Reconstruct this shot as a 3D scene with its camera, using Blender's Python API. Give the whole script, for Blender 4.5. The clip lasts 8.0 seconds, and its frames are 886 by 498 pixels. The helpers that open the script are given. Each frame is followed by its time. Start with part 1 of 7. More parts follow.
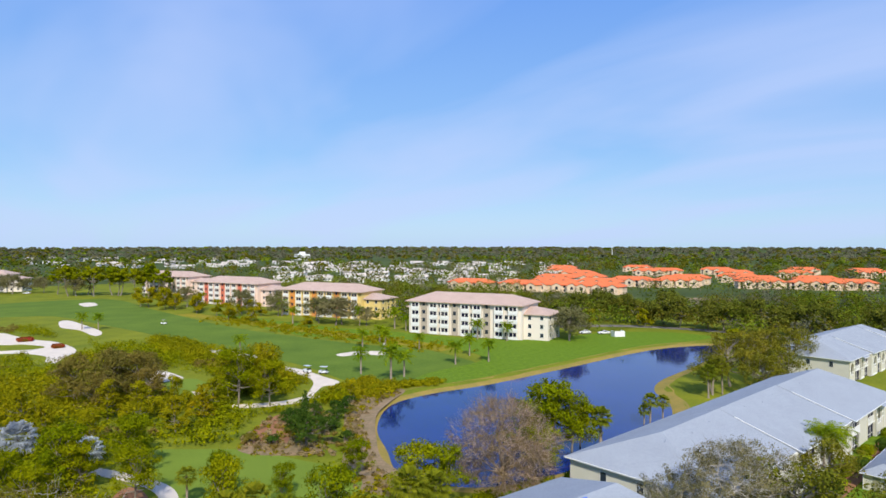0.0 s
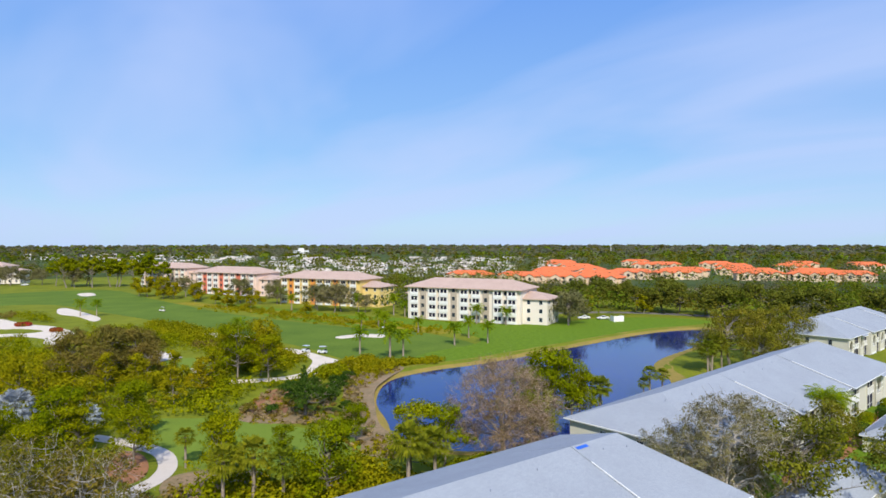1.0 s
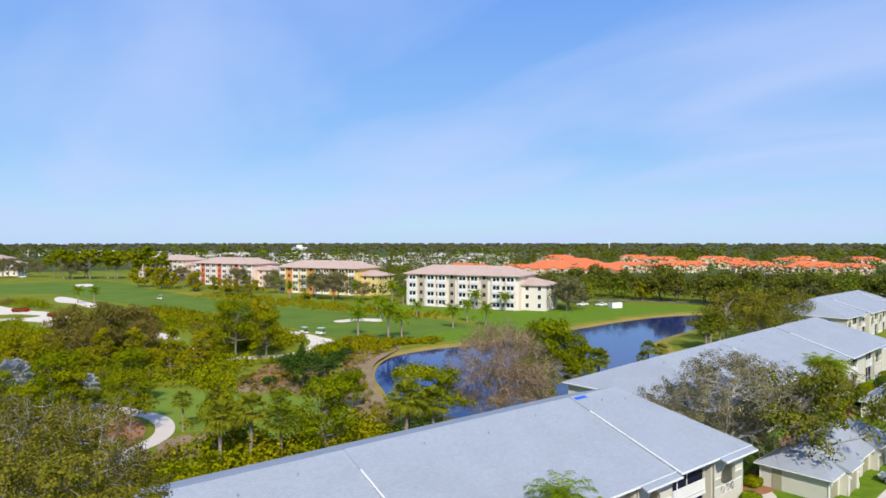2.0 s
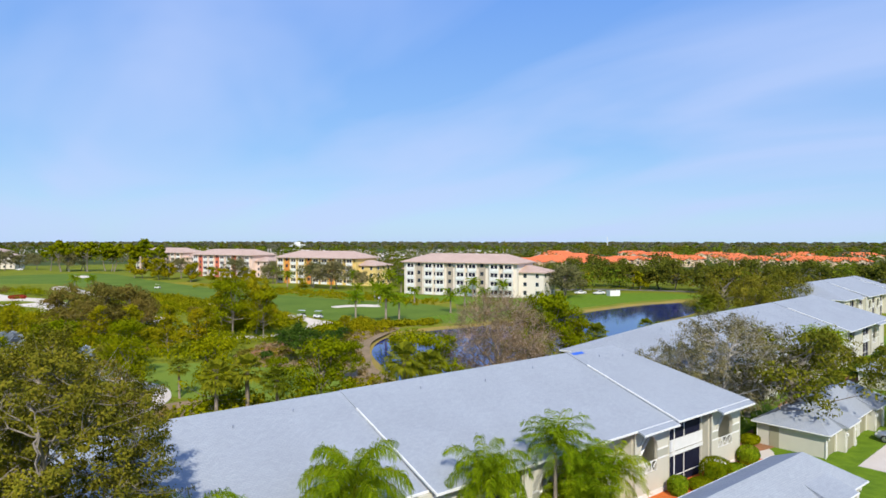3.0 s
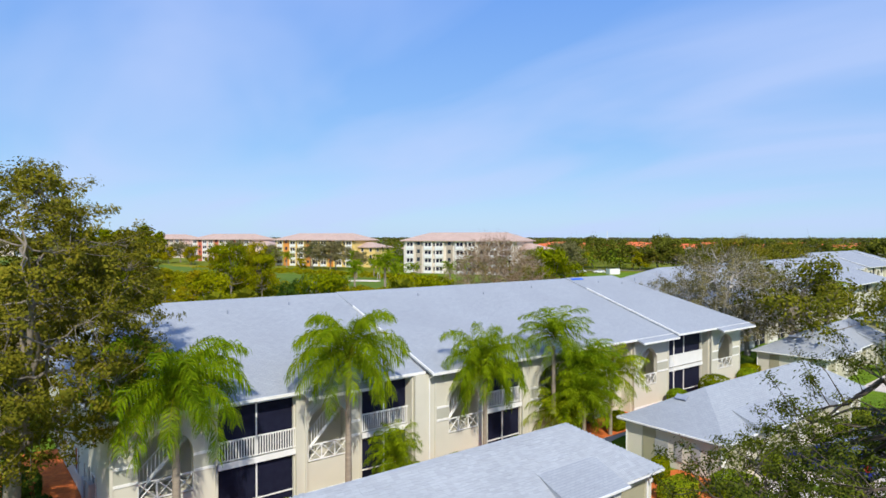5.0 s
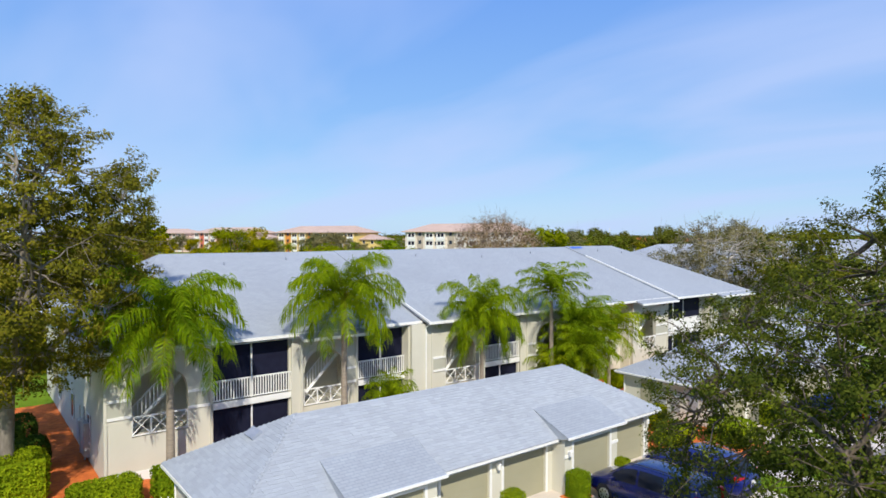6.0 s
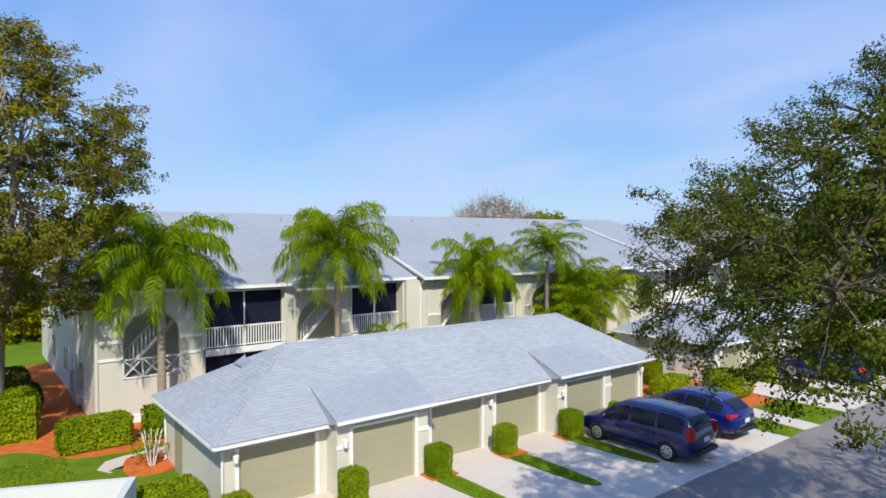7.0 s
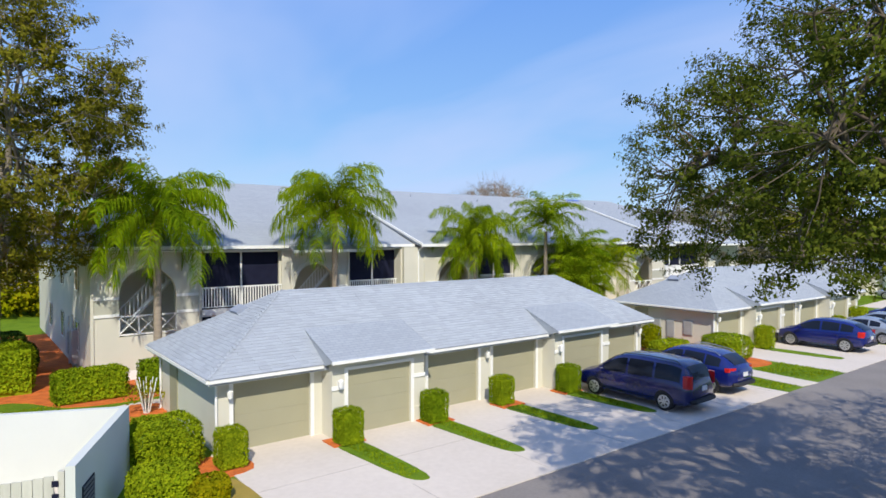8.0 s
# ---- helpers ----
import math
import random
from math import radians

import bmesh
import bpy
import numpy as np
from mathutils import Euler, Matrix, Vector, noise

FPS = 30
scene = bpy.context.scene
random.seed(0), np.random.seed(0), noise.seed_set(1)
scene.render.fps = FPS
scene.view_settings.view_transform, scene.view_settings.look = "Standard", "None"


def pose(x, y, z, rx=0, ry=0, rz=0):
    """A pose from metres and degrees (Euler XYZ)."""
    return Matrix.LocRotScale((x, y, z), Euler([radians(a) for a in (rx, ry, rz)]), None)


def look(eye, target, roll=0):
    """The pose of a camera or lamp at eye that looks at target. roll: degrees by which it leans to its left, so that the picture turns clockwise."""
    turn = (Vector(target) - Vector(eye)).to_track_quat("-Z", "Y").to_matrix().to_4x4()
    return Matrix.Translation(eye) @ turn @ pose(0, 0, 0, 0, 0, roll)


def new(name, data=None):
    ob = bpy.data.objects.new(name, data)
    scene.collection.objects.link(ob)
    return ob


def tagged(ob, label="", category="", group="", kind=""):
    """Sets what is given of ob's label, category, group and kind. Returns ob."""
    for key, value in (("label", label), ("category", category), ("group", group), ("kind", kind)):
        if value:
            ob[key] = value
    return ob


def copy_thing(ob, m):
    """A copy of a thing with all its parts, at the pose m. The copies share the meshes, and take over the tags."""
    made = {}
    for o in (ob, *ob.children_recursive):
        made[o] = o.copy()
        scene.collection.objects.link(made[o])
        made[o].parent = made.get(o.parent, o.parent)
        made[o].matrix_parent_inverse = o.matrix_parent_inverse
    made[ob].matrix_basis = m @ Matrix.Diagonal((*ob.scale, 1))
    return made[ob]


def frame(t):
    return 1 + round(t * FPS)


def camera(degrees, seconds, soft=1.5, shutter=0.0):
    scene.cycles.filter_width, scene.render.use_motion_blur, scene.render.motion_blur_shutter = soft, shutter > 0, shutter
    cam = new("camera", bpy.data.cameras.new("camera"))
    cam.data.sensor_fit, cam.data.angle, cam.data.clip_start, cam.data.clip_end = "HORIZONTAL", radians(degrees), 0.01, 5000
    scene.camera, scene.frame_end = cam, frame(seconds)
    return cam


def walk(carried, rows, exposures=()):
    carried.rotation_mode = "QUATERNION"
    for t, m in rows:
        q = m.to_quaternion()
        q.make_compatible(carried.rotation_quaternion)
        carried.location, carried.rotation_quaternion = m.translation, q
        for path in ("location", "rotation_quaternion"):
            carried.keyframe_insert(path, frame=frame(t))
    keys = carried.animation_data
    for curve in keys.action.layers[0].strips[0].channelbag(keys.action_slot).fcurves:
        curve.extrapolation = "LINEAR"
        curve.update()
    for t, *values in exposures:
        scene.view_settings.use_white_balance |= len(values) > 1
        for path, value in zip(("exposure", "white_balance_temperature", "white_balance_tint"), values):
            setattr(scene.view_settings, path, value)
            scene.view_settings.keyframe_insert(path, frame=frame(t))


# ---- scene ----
cam = camera(70.4, 8.0, 1.6)
# seconds, x, y, z, yaw, pitch, roll
ROWS = [
    (0.0, -1.056, -1.229, 34.465, -37.693, -0.517, 0.014),
    (0.5, -1.014, -1.123, 31.903, -37.766, -0.565, -0.014),
    (1.0, -0.979, -1.021, 29.398, -37.804, -0.633, -0.029),
    (1.5, -0.925, -0.954, 26.997, -37.858, -0.676, -0.027),
    (3.0, -0.678, -0.872, 20.463, -38.106, -0.778, 0.050),
    (3.5, -0.561, -0.818, 18.617, -38.158, -0.830, 0.065),
    (4.0, -0.503, -0.735, 16.844, -38.187, -0.903, 0.072),
    (4.5, -0.422, -0.694, 15.178, -38.184, -0.981, 0.072),
    (6.0, -0.005, -0.848, 10.775, -37.900, -1.210, 0.018),
    (6.5, 0.191, -0.950, 9.492, -37.865, -1.251, 0.006),
    (7.0, 0.325, -1.001, 8.274, -37.830, -1.279, -0.001),
    (7.5, 0.397, -1.014, 7.253, -37.790, -1.295, 0.014),
    (8.0, 0.483, -1.043, 6.406, -37.772, -1.300, 0.063),
]
walk(cam, [(t, Matrix.Translation((x, y, z)) @ pose(0, 0, 0, 0, 0, yaw) @ pose(0, 0, 0, 90 + pitch, 0, 0) @ pose(0, 0, 0, 0, 0, roll)) for t, x, y, z, yaw, pitch, roll in ROWS])

# ---- light ----
SUN_WAY = Vector((0.50, 0.86, -0.88)).normalized()
sun = new("sun", bpy.data.lights.new("sun", "SUN"))
sun.data.energy, sun.data.angle, sun.data.color = 5.0, radians(0.55), (1.0, 0.93, 0.80)
sun.matrix_world = look((0, 0, 80), Vector((0, 0, 80)) + SUN_WAY)
world = bpy.data.worlds.new("sky")
scene.world = world
world.use_nodes = True
wn, wl = world.node_tree.nodes, world.node_tree.links
wn.clear()
w_out = wn.new("ShaderNodeOutputWorld")
w_bg = wn.new("ShaderNodeBackground")
w_sky = wn.new("ShaderNodeTexSky")
w_sky.sky_type, w_sky.sun_disc = "NISHITA", False
w_sky.sun_elevation = math.asin(-SUN_WAY.z)
w_sky.sun_rotation = math.atan2(-SUN_WAY.x, -SUN_WAY.y)
w_sky.air_density, w_sky.dust_density, w_sky.ozone_density = 1.0, 0.6, 2.5
w_bg.inputs["Strength"].default_value = 0.14
w_tc = wn.new("ShaderNodeTexCoord")
w_sep = wn.new("ShaderNodeSeparateXYZ")
w_lift = wn.new("ShaderNodeMath")
w_lift.operation, w_lift.inputs[1].default_value = "ADD", 0.16
w_div = wn.new("ShaderNodeVectorMath")
w_div.operation = "DIVIDE"
w_den = wn.new("ShaderNodeCombineXYZ")
w_map = wn.new("ShaderNodeMapping")
w_map.inputs["Rotation"].default_value = (0.0, 0.0, radians(30))
w_map.inputs["Scale"].default_value = (1.0, 0.42, 0.0)
w_noise = wn.new("ShaderNodeTexNoise")
w_noise.inputs["Scale"].default_value = 1.15
w_noise.inputs["Detail"].default_value = 4.0
w_noise.inputs["Roughness"].default_value = 0.45
w_noise.inputs["Distortion"].default_value = 0.5
wl.new(w_tc.outputs["Generated"], w_sep.inputs[0])
wl.new(w_sep.outputs["Z"], w_lift.inputs[0])
for axis_ in "XYZ":
    wl.new(w_lift.outputs[0], w_den.inputs[axis_])
wl.new(w_tc.outputs["Generated"], w_div.inputs[0])
wl.new(w_den.outputs[0], w_div.inputs[1])
wl.new(w_div.outputs[0], w_map.inputs["Vector"])
w_ramp = wn.new("ShaderNodeValToRGB")
w_ramp.color_ramp.elements[0].position, w_ramp.color_ramp.elements[0].color = 0.38, (0, 0, 0, 1)
w_ramp.color_ramp.elements[1].position, w_ramp.color_ramp.elements[1].color = 0.63, (0.6, 0.6, 0.6, 1)
w_grad = wn.new("ShaderNodeValToRGB")
w_grad.color_ramp.elements[0].position, w_grad.color_ramp.elements[0].color = 0.0, (3.3, 5.0, 7.0, 1)
w_grad.color_ramp.elements[1].position, w_grad.color_ramp.elements[1].color = 0.42, (1.02, 2.55, 6.9, 1)
mid_ = w_grad.color_ramp.elements.new(0.14)
mid_.color = (1.95, 3.8, 6.8, 1)
w_blue = wn.new("ShaderNodeMix")
w_blue.data_type = "RGBA"
w_blue.inputs["Factor"].default_value = 0.8
w_mix = wn.new("ShaderNodeMix")
w_mix.data_type = "RGBA"
w_mix.inputs["B"].default_value = (3.95, 4.8, 7.2, 1)
wl.new(w_sep.outputs["Z"], w_grad.inputs["Fac"])
wl.new(w_map.outputs[0], w_noise.inputs["Vector"])
wl.new(w_noise.outputs["Fac"], w_ramp.inputs["Fac"])
wl.new(w_sky.outputs["Color"], w_blue.inputs["A"])
wl.new(w_grad.outputs["Color"], w_blue.inputs["B"])
wl.new(w_blue.outputs["Result"], w_mix.inputs["A"])
wl.new(w_ramp.outputs["Color"], w_mix.inputs["Factor"])
wl.new(w_mix.outputs["Result"], w_bg.inputs["Color"])
wl.new(w_bg.outputs[0], w_out.inputs["Surface"])
scene.view_settings.exposure = 0.0


# ---- materials ----
def socket(sh, *names):
    for n in names:
        if n in sh.inputs:
            return sh.inputs[n]


def mat(name, a, b=None, rough=0.8, metal=0.0, scale=1.0, fine=14.0, bump=0.15, spread=(0.35, 0.68), rnd=0.0, island=0.0, spec=0.3, coords="Object", stretch=(1, 1, 1), dist=0.02, leaf=0.0):
    """Two tones mixed by large and fine noise, with relief; rnd and island vary the brightness by object and by loose piece."""
    m = bpy.data.materials.new(name)
    m.use_nodes = True
    n, l = m.node_tree.nodes, m.node_tree.links
    sh = n["Principled BSDF"]
    b = b or tuple(0.8 * c for c in a)
    tc, mp = n.new("ShaderNodeTexCoord"), n.new("ShaderNodeMapping")
    mp.inputs["Scale"].default_value = stretch
    l.new(tc.outputs[coords], mp.inputs["Vector"])
    big, small = n.new("ShaderNodeTexNoise"), n.new("ShaderNodeTexNoise")
    big.inputs["Scale"].default_value, big.inputs["Detail"].default_value = scale, 4
    small.inputs["Scale"].default_value, small.inputs["Detail"].default_value = fine, 3
    for t in (big, small):
        l.new(mp.outputs[0], t.inputs["Vector"])
    mixf = n.new("ShaderNodeMath")
    mixf.operation = "MULTIPLY_ADD"
    mixf.inputs[1].default_value = 0.4
    sc = n.new("ShaderNodeMath")
    sc.operation = "MULTIPLY"
    sc.inputs[1].default_value = 0.6
    l.new(big.outputs["Fac"], sc.inputs[0])
    l.new(small.outputs["Fac"], mixf.inputs[0])
    l.new(sc.outputs[0], mixf.inputs[2])
    ramp = n.new("ShaderNodeValToRGB")
    ramp.color_ramp.elements[0].position, ramp.color_ramp.elements[0].color = spread[0], (*b, 1)
    ramp.color_ramp.elements[1].position, ramp.color_ramp.elements[1].color = spread[1], (*a, 1)
    l.new(mixf.outputs[0], ramp.inputs["Fac"])
    colour = ramp.outputs["Color"]
    for amount, node, out in ((rnd, "ShaderNodeObjectInfo", "Random"), (island, "ShaderNodeNewGeometry", "Random Per Island")):
        if amount:
            src = n.new(node)
            mr = n.new("ShaderNodeMapRange")
            mr.inputs["To Min"].default_value, mr.inputs["To Max"].default_value = 1 - amount, 1 + amount
            l.new(src.outputs[out], mr.inputs["Value"])
            hs = n.new("ShaderNodeHueSaturation")
            l.new(mr.outputs[0], hs.inputs["Value"])
            if leaf:
                mh = n.new("ShaderNodeMapRange")
                mh.inputs["To Min"].default_value, mh.inputs["To Max"].default_value = 0.5 + 0.014, 0.5 - 0.016
                l.new(src.outputs[out], mh.inputs["Value"])
                l.new(mh.outputs[0], hs.inputs["Hue"])
            l.new(colour, hs.inputs["Color"])
            colour = hs.outputs["Color"]
    l.new(colour, sh.inputs["Base Color"])
    sh.inputs["Roughness"].default_value, sh.inputs["Metallic"].default_value = rough, metal
    socket(sh, "Specular IOR Level", "Specular").default_value = spec
    if bump:
        bn = n.new("ShaderNodeBump")
        bn.inputs["Strength"].default_value, bn.inputs["Distance"].default_value = bump, dist
        l.new(small.outputs["Fac"], bn.inputs["Height"])
        l.new(bn.outputs[0], sh.inputs["Normal"])
    if leaf:
        tr, mx = n.new("ShaderNodeBsdfTranslucent"), n.new("ShaderNodeMixShader")
        mx.inputs[0].default_value = leaf
        l.new(colour, tr.inputs["Color"])
        l.new(sh.outputs[0], mx.inputs[1])
        l.new(tr.outputs[0], mx.inputs[2])
        l.new(mx.outputs[0], n["Material Output"].inputs["Surface"])
    return m


def shingle_mat(name, a, b, course=0.14, tab=0.32):
    """Roof shingles: courses of tabs with uneven tone and a step at each course. Laid along UV in metres."""
    m = mat(name, a, b, rough=0.9, scale=0.25, fine=3.0, bump=0.0, spec=0.15)
    n, l = m.node_tree.nodes, m.node_tree.links
    sh = n["Principled BSDF"]
    tc = n.new("ShaderNodeTexCoord")
    br = n.new("ShaderNodeTexBrick")
    br.inputs["Scale"].default_value = 1.0
    br.inputs["Brick Width"].default_value, br.inputs["Row Height"].default_value = tab, course
    br.inputs["Mortar Size"].default_value, br.inputs["Bias"].default_value = 0.012, 0.0
    br.inputs["Color1"].default_value, br.inputs["Color2"].default_value, br.inputs["Mortar"].default_value = (1.04, 1.04, 1.04, 1), (0.94, 0.945, 0.95, 1), (0.8, 0.81, 0.83, 1)
    l.new(tc.outputs["UV"], br.inputs["Vector"])
    mul = n.new("ShaderNodeMix")
    mul.data_type, mul.blend_type = "RGBA", "MULTIPLY"
    mul.inputs["Factor"].default_value = 1.0
    src = sh.inputs["Base Color"].links[0].from_socket
    l.new(src, mul.inputs["A"])
    l.new(br.outputs["Color"], mul.inputs["B"])
    l.new(mul.outputs["Result"], sh.inputs["Base Color"])
    bn = n.new("ShaderNodeBump")
    bn.inputs["Strength"].default_value, bn.inputs["Distance"].default_value, bn.invert = 0.5, 0.01, True
    l.new(br.outputs["Fac"], bn.inputs["Height"])
    l.new(bn.outputs[0], sh.inputs["Normal"])
    return m


M_ROOF = shingle_mat("roof shingles grey", (0.348, 0.378, 0.412), (0.306, 0.332, 0.364))
M_SHINGLE = mat("loose roof shingle", (0.348, 0.377, 0.412), (0.306, 0.332, 0.364), rough=0.9, scale=0.5, fine=30, bump=0.2, rnd=0.05, island=0.065, spec=0.15)
M_ROOF_TAN = shingle_mat("roof tiles tan pink", (0.56, 0.41, 0.33), (0.48, 0.345, 0.275), 0.35, 0.3)
M_ROOF_RED = shingle_mat("roof tiles orange red", (0.78, 0.20, 0.075), (0.66, 0.16, 0.06), 0.4, 0.35)
M_STUCCO = mat("cream stucco", (0.60, 0.58, 0.485), (0.545, 0.53, 0.44), rough=0.9, scale=0.7, fine=60, bump=0.12)
M_BAND = mat("sage stucco band", (0.45, 0.45, 0.37), (0.40, 0.40, 0.33), rough=0.9, scale=1, fine=60, bump=0.12)
M_TRIM = mat("white painted trim", (0.80, 0.80, 0.77), (0.72, 0.72, 0.69), rough=0.55, scale=2, fine=30, bump=0.05)
M_DOOR = mat("sage green garage door", (0.335, 0.318, 0.215), (0.31, 0.296, 0.198), rough=0.6, scale=1.2, fine=20, bump=0.05)
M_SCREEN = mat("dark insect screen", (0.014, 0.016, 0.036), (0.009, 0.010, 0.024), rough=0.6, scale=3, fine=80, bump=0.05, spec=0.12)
M_GLASS = mat("window glass", (0.03, 0.04, 0.06), (0.02, 0.03, 0.045), rough=0.12, scale=1, fine=4, bump=0.0, spec=0.6)
M_CONC = mat("pale concrete", (0.63, 0.56, 0.485), (0.55, 0.485, 0.415), rough=0.9, scale=0.35, fine=6, bump=0.1)
M_ASPH = mat("asphalt", (0.25, 0.225, 0.205), (0.19, 0.17, 0.155), rough=0.95, scale=0.4, fine=18, bump=0.25)
M_WHITE = mat("white painted stucco", (0.6, 0.62, 0.58), (0.55, 0.57, 0.54), rough=0.9, scale=0.7, fine=60, bump=0.12)
M_MULCH = mat("red bark mulch", (0.72, 0.19, 0.035), (0.45, 0.105, 0.025), rough=1, scale=3, fine=30, bump=0.8, dist=0.04)
M_LAWN = mat("lawn grass", (0.165, 0.255, 0.015), (0.085, 0.155, 0.01), rough=1, scale=0.8, fine=22, bump=0.8, spec=0.1, dist=0.05)
M_FAIR = mat("fairway grass", (0.14, 0.205, 0.025), (0.08, 0.135, 0.016), rough=1, scale=0.06, fine=1.2, bump=0.3, spec=0.1, dist=0.05)
M_GREEN = mat("golf green grass", (0.175, 0.245, 0.030), (0.135, 0.195, 0.024), rough=1, scale=0.1, fine=3, bump=0.2, spec=0.1)
M_ROUGH = mat("rough meadow grass", (0.23, 0.24, 0.016), (0.115, 0.15, 0.012), rough=1, scale=0.09, fine=1.4, bump=0.5, spec=0.1, dist=0.1)
M_BANK = mat("dry bank grass", (0.36, 0.245, 0.06), (0.22, 0.19, 0.045), rough=1, scale=0.25, fine=3, bump=0.6, spec=0.1, dist=0.05)
M_SAND = mat("bunker sand", (0.72, 0.63, 0.52), (0.60, 0.52, 0.42), rough=1, scale=0.3, fine=3, bump=0.2)
M_SCRUB = mat("scrub soil", (0.33, 0.22, 0.13), (0.16, 0.13, 0.055), rough=1, scale=0.2, fine=1.6, bump=0.6, dist=0.1)
M_LAND = mat("distant woodland floor", (0.09, 0.12, 0.04), (0.055, 0.08, 0.025), rough=1, scale=0.01, fine=0.12, bump=0.0, spec=0.05)
M_WATER = mat("lake water", (0.006, 0.021, 0.165), (0.004, 0.015, 0.11), rough=0.05, scale=0.08, fine=0.9, bump=0.22, spec=0.5, dist=0.05)
M_BARK = mat("grey bark", (0.30, 0.26, 0.21), (0.14, 0.12, 0.095), rough=0.95, scale=2, fine=12, bump=0.8, stretch=(1, 1, 0.3))
M_PALEBARK = mat("pale grey bark", (0.50, 0.46, 0.40), (0.30, 0.27, 0.23), rough=0.95, scale=2, fine=12, bump=0.5, stretch=(1, 1, 0.3))
M_OAKBARK = mat("dark oak bark", (0.17, 0.135, 0.10), (0.075, 0.06, 0.045), rough=0.95, scale=2, fine=12, bump=0.8, stretch=(1, 1, 0.3))
M_PALMBARK = mat("palm trunk", (0.36, 0.30, 0.23), (0.22, 0.18, 0.14), rough=0.95, scale=2, fine=10, bump=0.8, stretch=(0.4, 0.4, 2.5))
M_TWIG = mat("bare grey twigs", (0.45, 0.335, 0.24), (0.28, 0.2, 0.14), rough=1, scale=2, fine=12, bump=0.2)


def leaf_mat(name, a, b, t=0.3):
    return mat(name, a, b, rough=0.8, scale=0.35, fine=2.0, bump=0.0, rnd=0.14, island=0.2, spec=0.03, leaf=t)


L_OAK = leaf_mat("live oak leaves", (0.25, 0.235, 0.018), (0.08, 0.09, 0.009), 0.16)
L_OAKG = leaf_mat("deep green oak leaves", (0.18, 0.20, 0.022), (0.05, 0.064, 0.009), 0.15)
L_GREEN = leaf_mat("green leaves", (0.285, 0.315, 0.002), (0.12, 0.15, 0.002))
L_LIME = leaf_mat("yellow green leaves", (0.37, 0.335, 0.004), (0.19, 0.19, 0.004))
L_SCRUB = leaf_mat("dull olive scrub leaves", (0.25, 0.21, 0.03), (0.12, 0.11, 0.015))
L_RUSSET = leaf_mat("russet winter leaves", (0.30, 0.20, 0.075), (0.17, 0.115, 0.045))
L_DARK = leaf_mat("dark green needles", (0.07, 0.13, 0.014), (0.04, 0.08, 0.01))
L_PALM = leaf_mat("palm fronds", (0.28, 0.375, 0.006), (0.10, 0.165, 0.004), 0.3)
L_SABAL = leaf_mat("sabal palm fronds", (0.23, 0.25, 0.012), (0.11, 0.135, 0.008), 0.3)
L_HEDGE = leaf_mat("hedge leaves", (0.32, 0.41, 0.010), (0.16, 0.23, 0.008))
L_BROWN = leaf_mat("winter brown leaves", (0.25, 0.20, 0.04), (0.15, 0.125, 0.025))
L_GREY = leaf_mat("grey lichened leaves", (0.26, 0.24, 0.10), (0.15, 0.145, 0.055))


def far_mat(name, a, b):
    return mat(name, a, b, rough=0.8, scale=0.05, fine=0.3, bump=0.0, island=0.08, spec=0.0, leaf=0.45)


L_FAR = far_mat("distant green crowns", (0.145, 0.175, 0.010), (0.07, 0.095, 0.008))
L_FAR_OLIVE = far_mat("distant olive crowns", (0.21, 0.185, 0.02), (0.115, 0.11, 0.014))
# winter crowns, and the muted tone that carries haze for the farthest trees
L_FAR_GREY_HAZED = far_mat("distant grey brown and haze-greyed crowns", (0.21, 0.205, 0.12), (0.14, 0.14, 0.08))
L_FAR_BRIGHT = far_mat("distant bright green crowns", (0.23, 0.30, 0.02), (0.14, 0.19, 0.015))
L_SILVER = leaf_mat("silver palm fronds", (0.45, 0.48, 0.50), (0.28, 0.32, 0.34))
L_TUFT = leaf_mat("dry tufted grass", (0.50, 0.36, 0.20), (0.30, 0.215, 0.10))
L_FLOWER = leaf_mat("red flowering shrub", (0.45, 0.06, 0.03), (0.16, 0.10, 0.02))


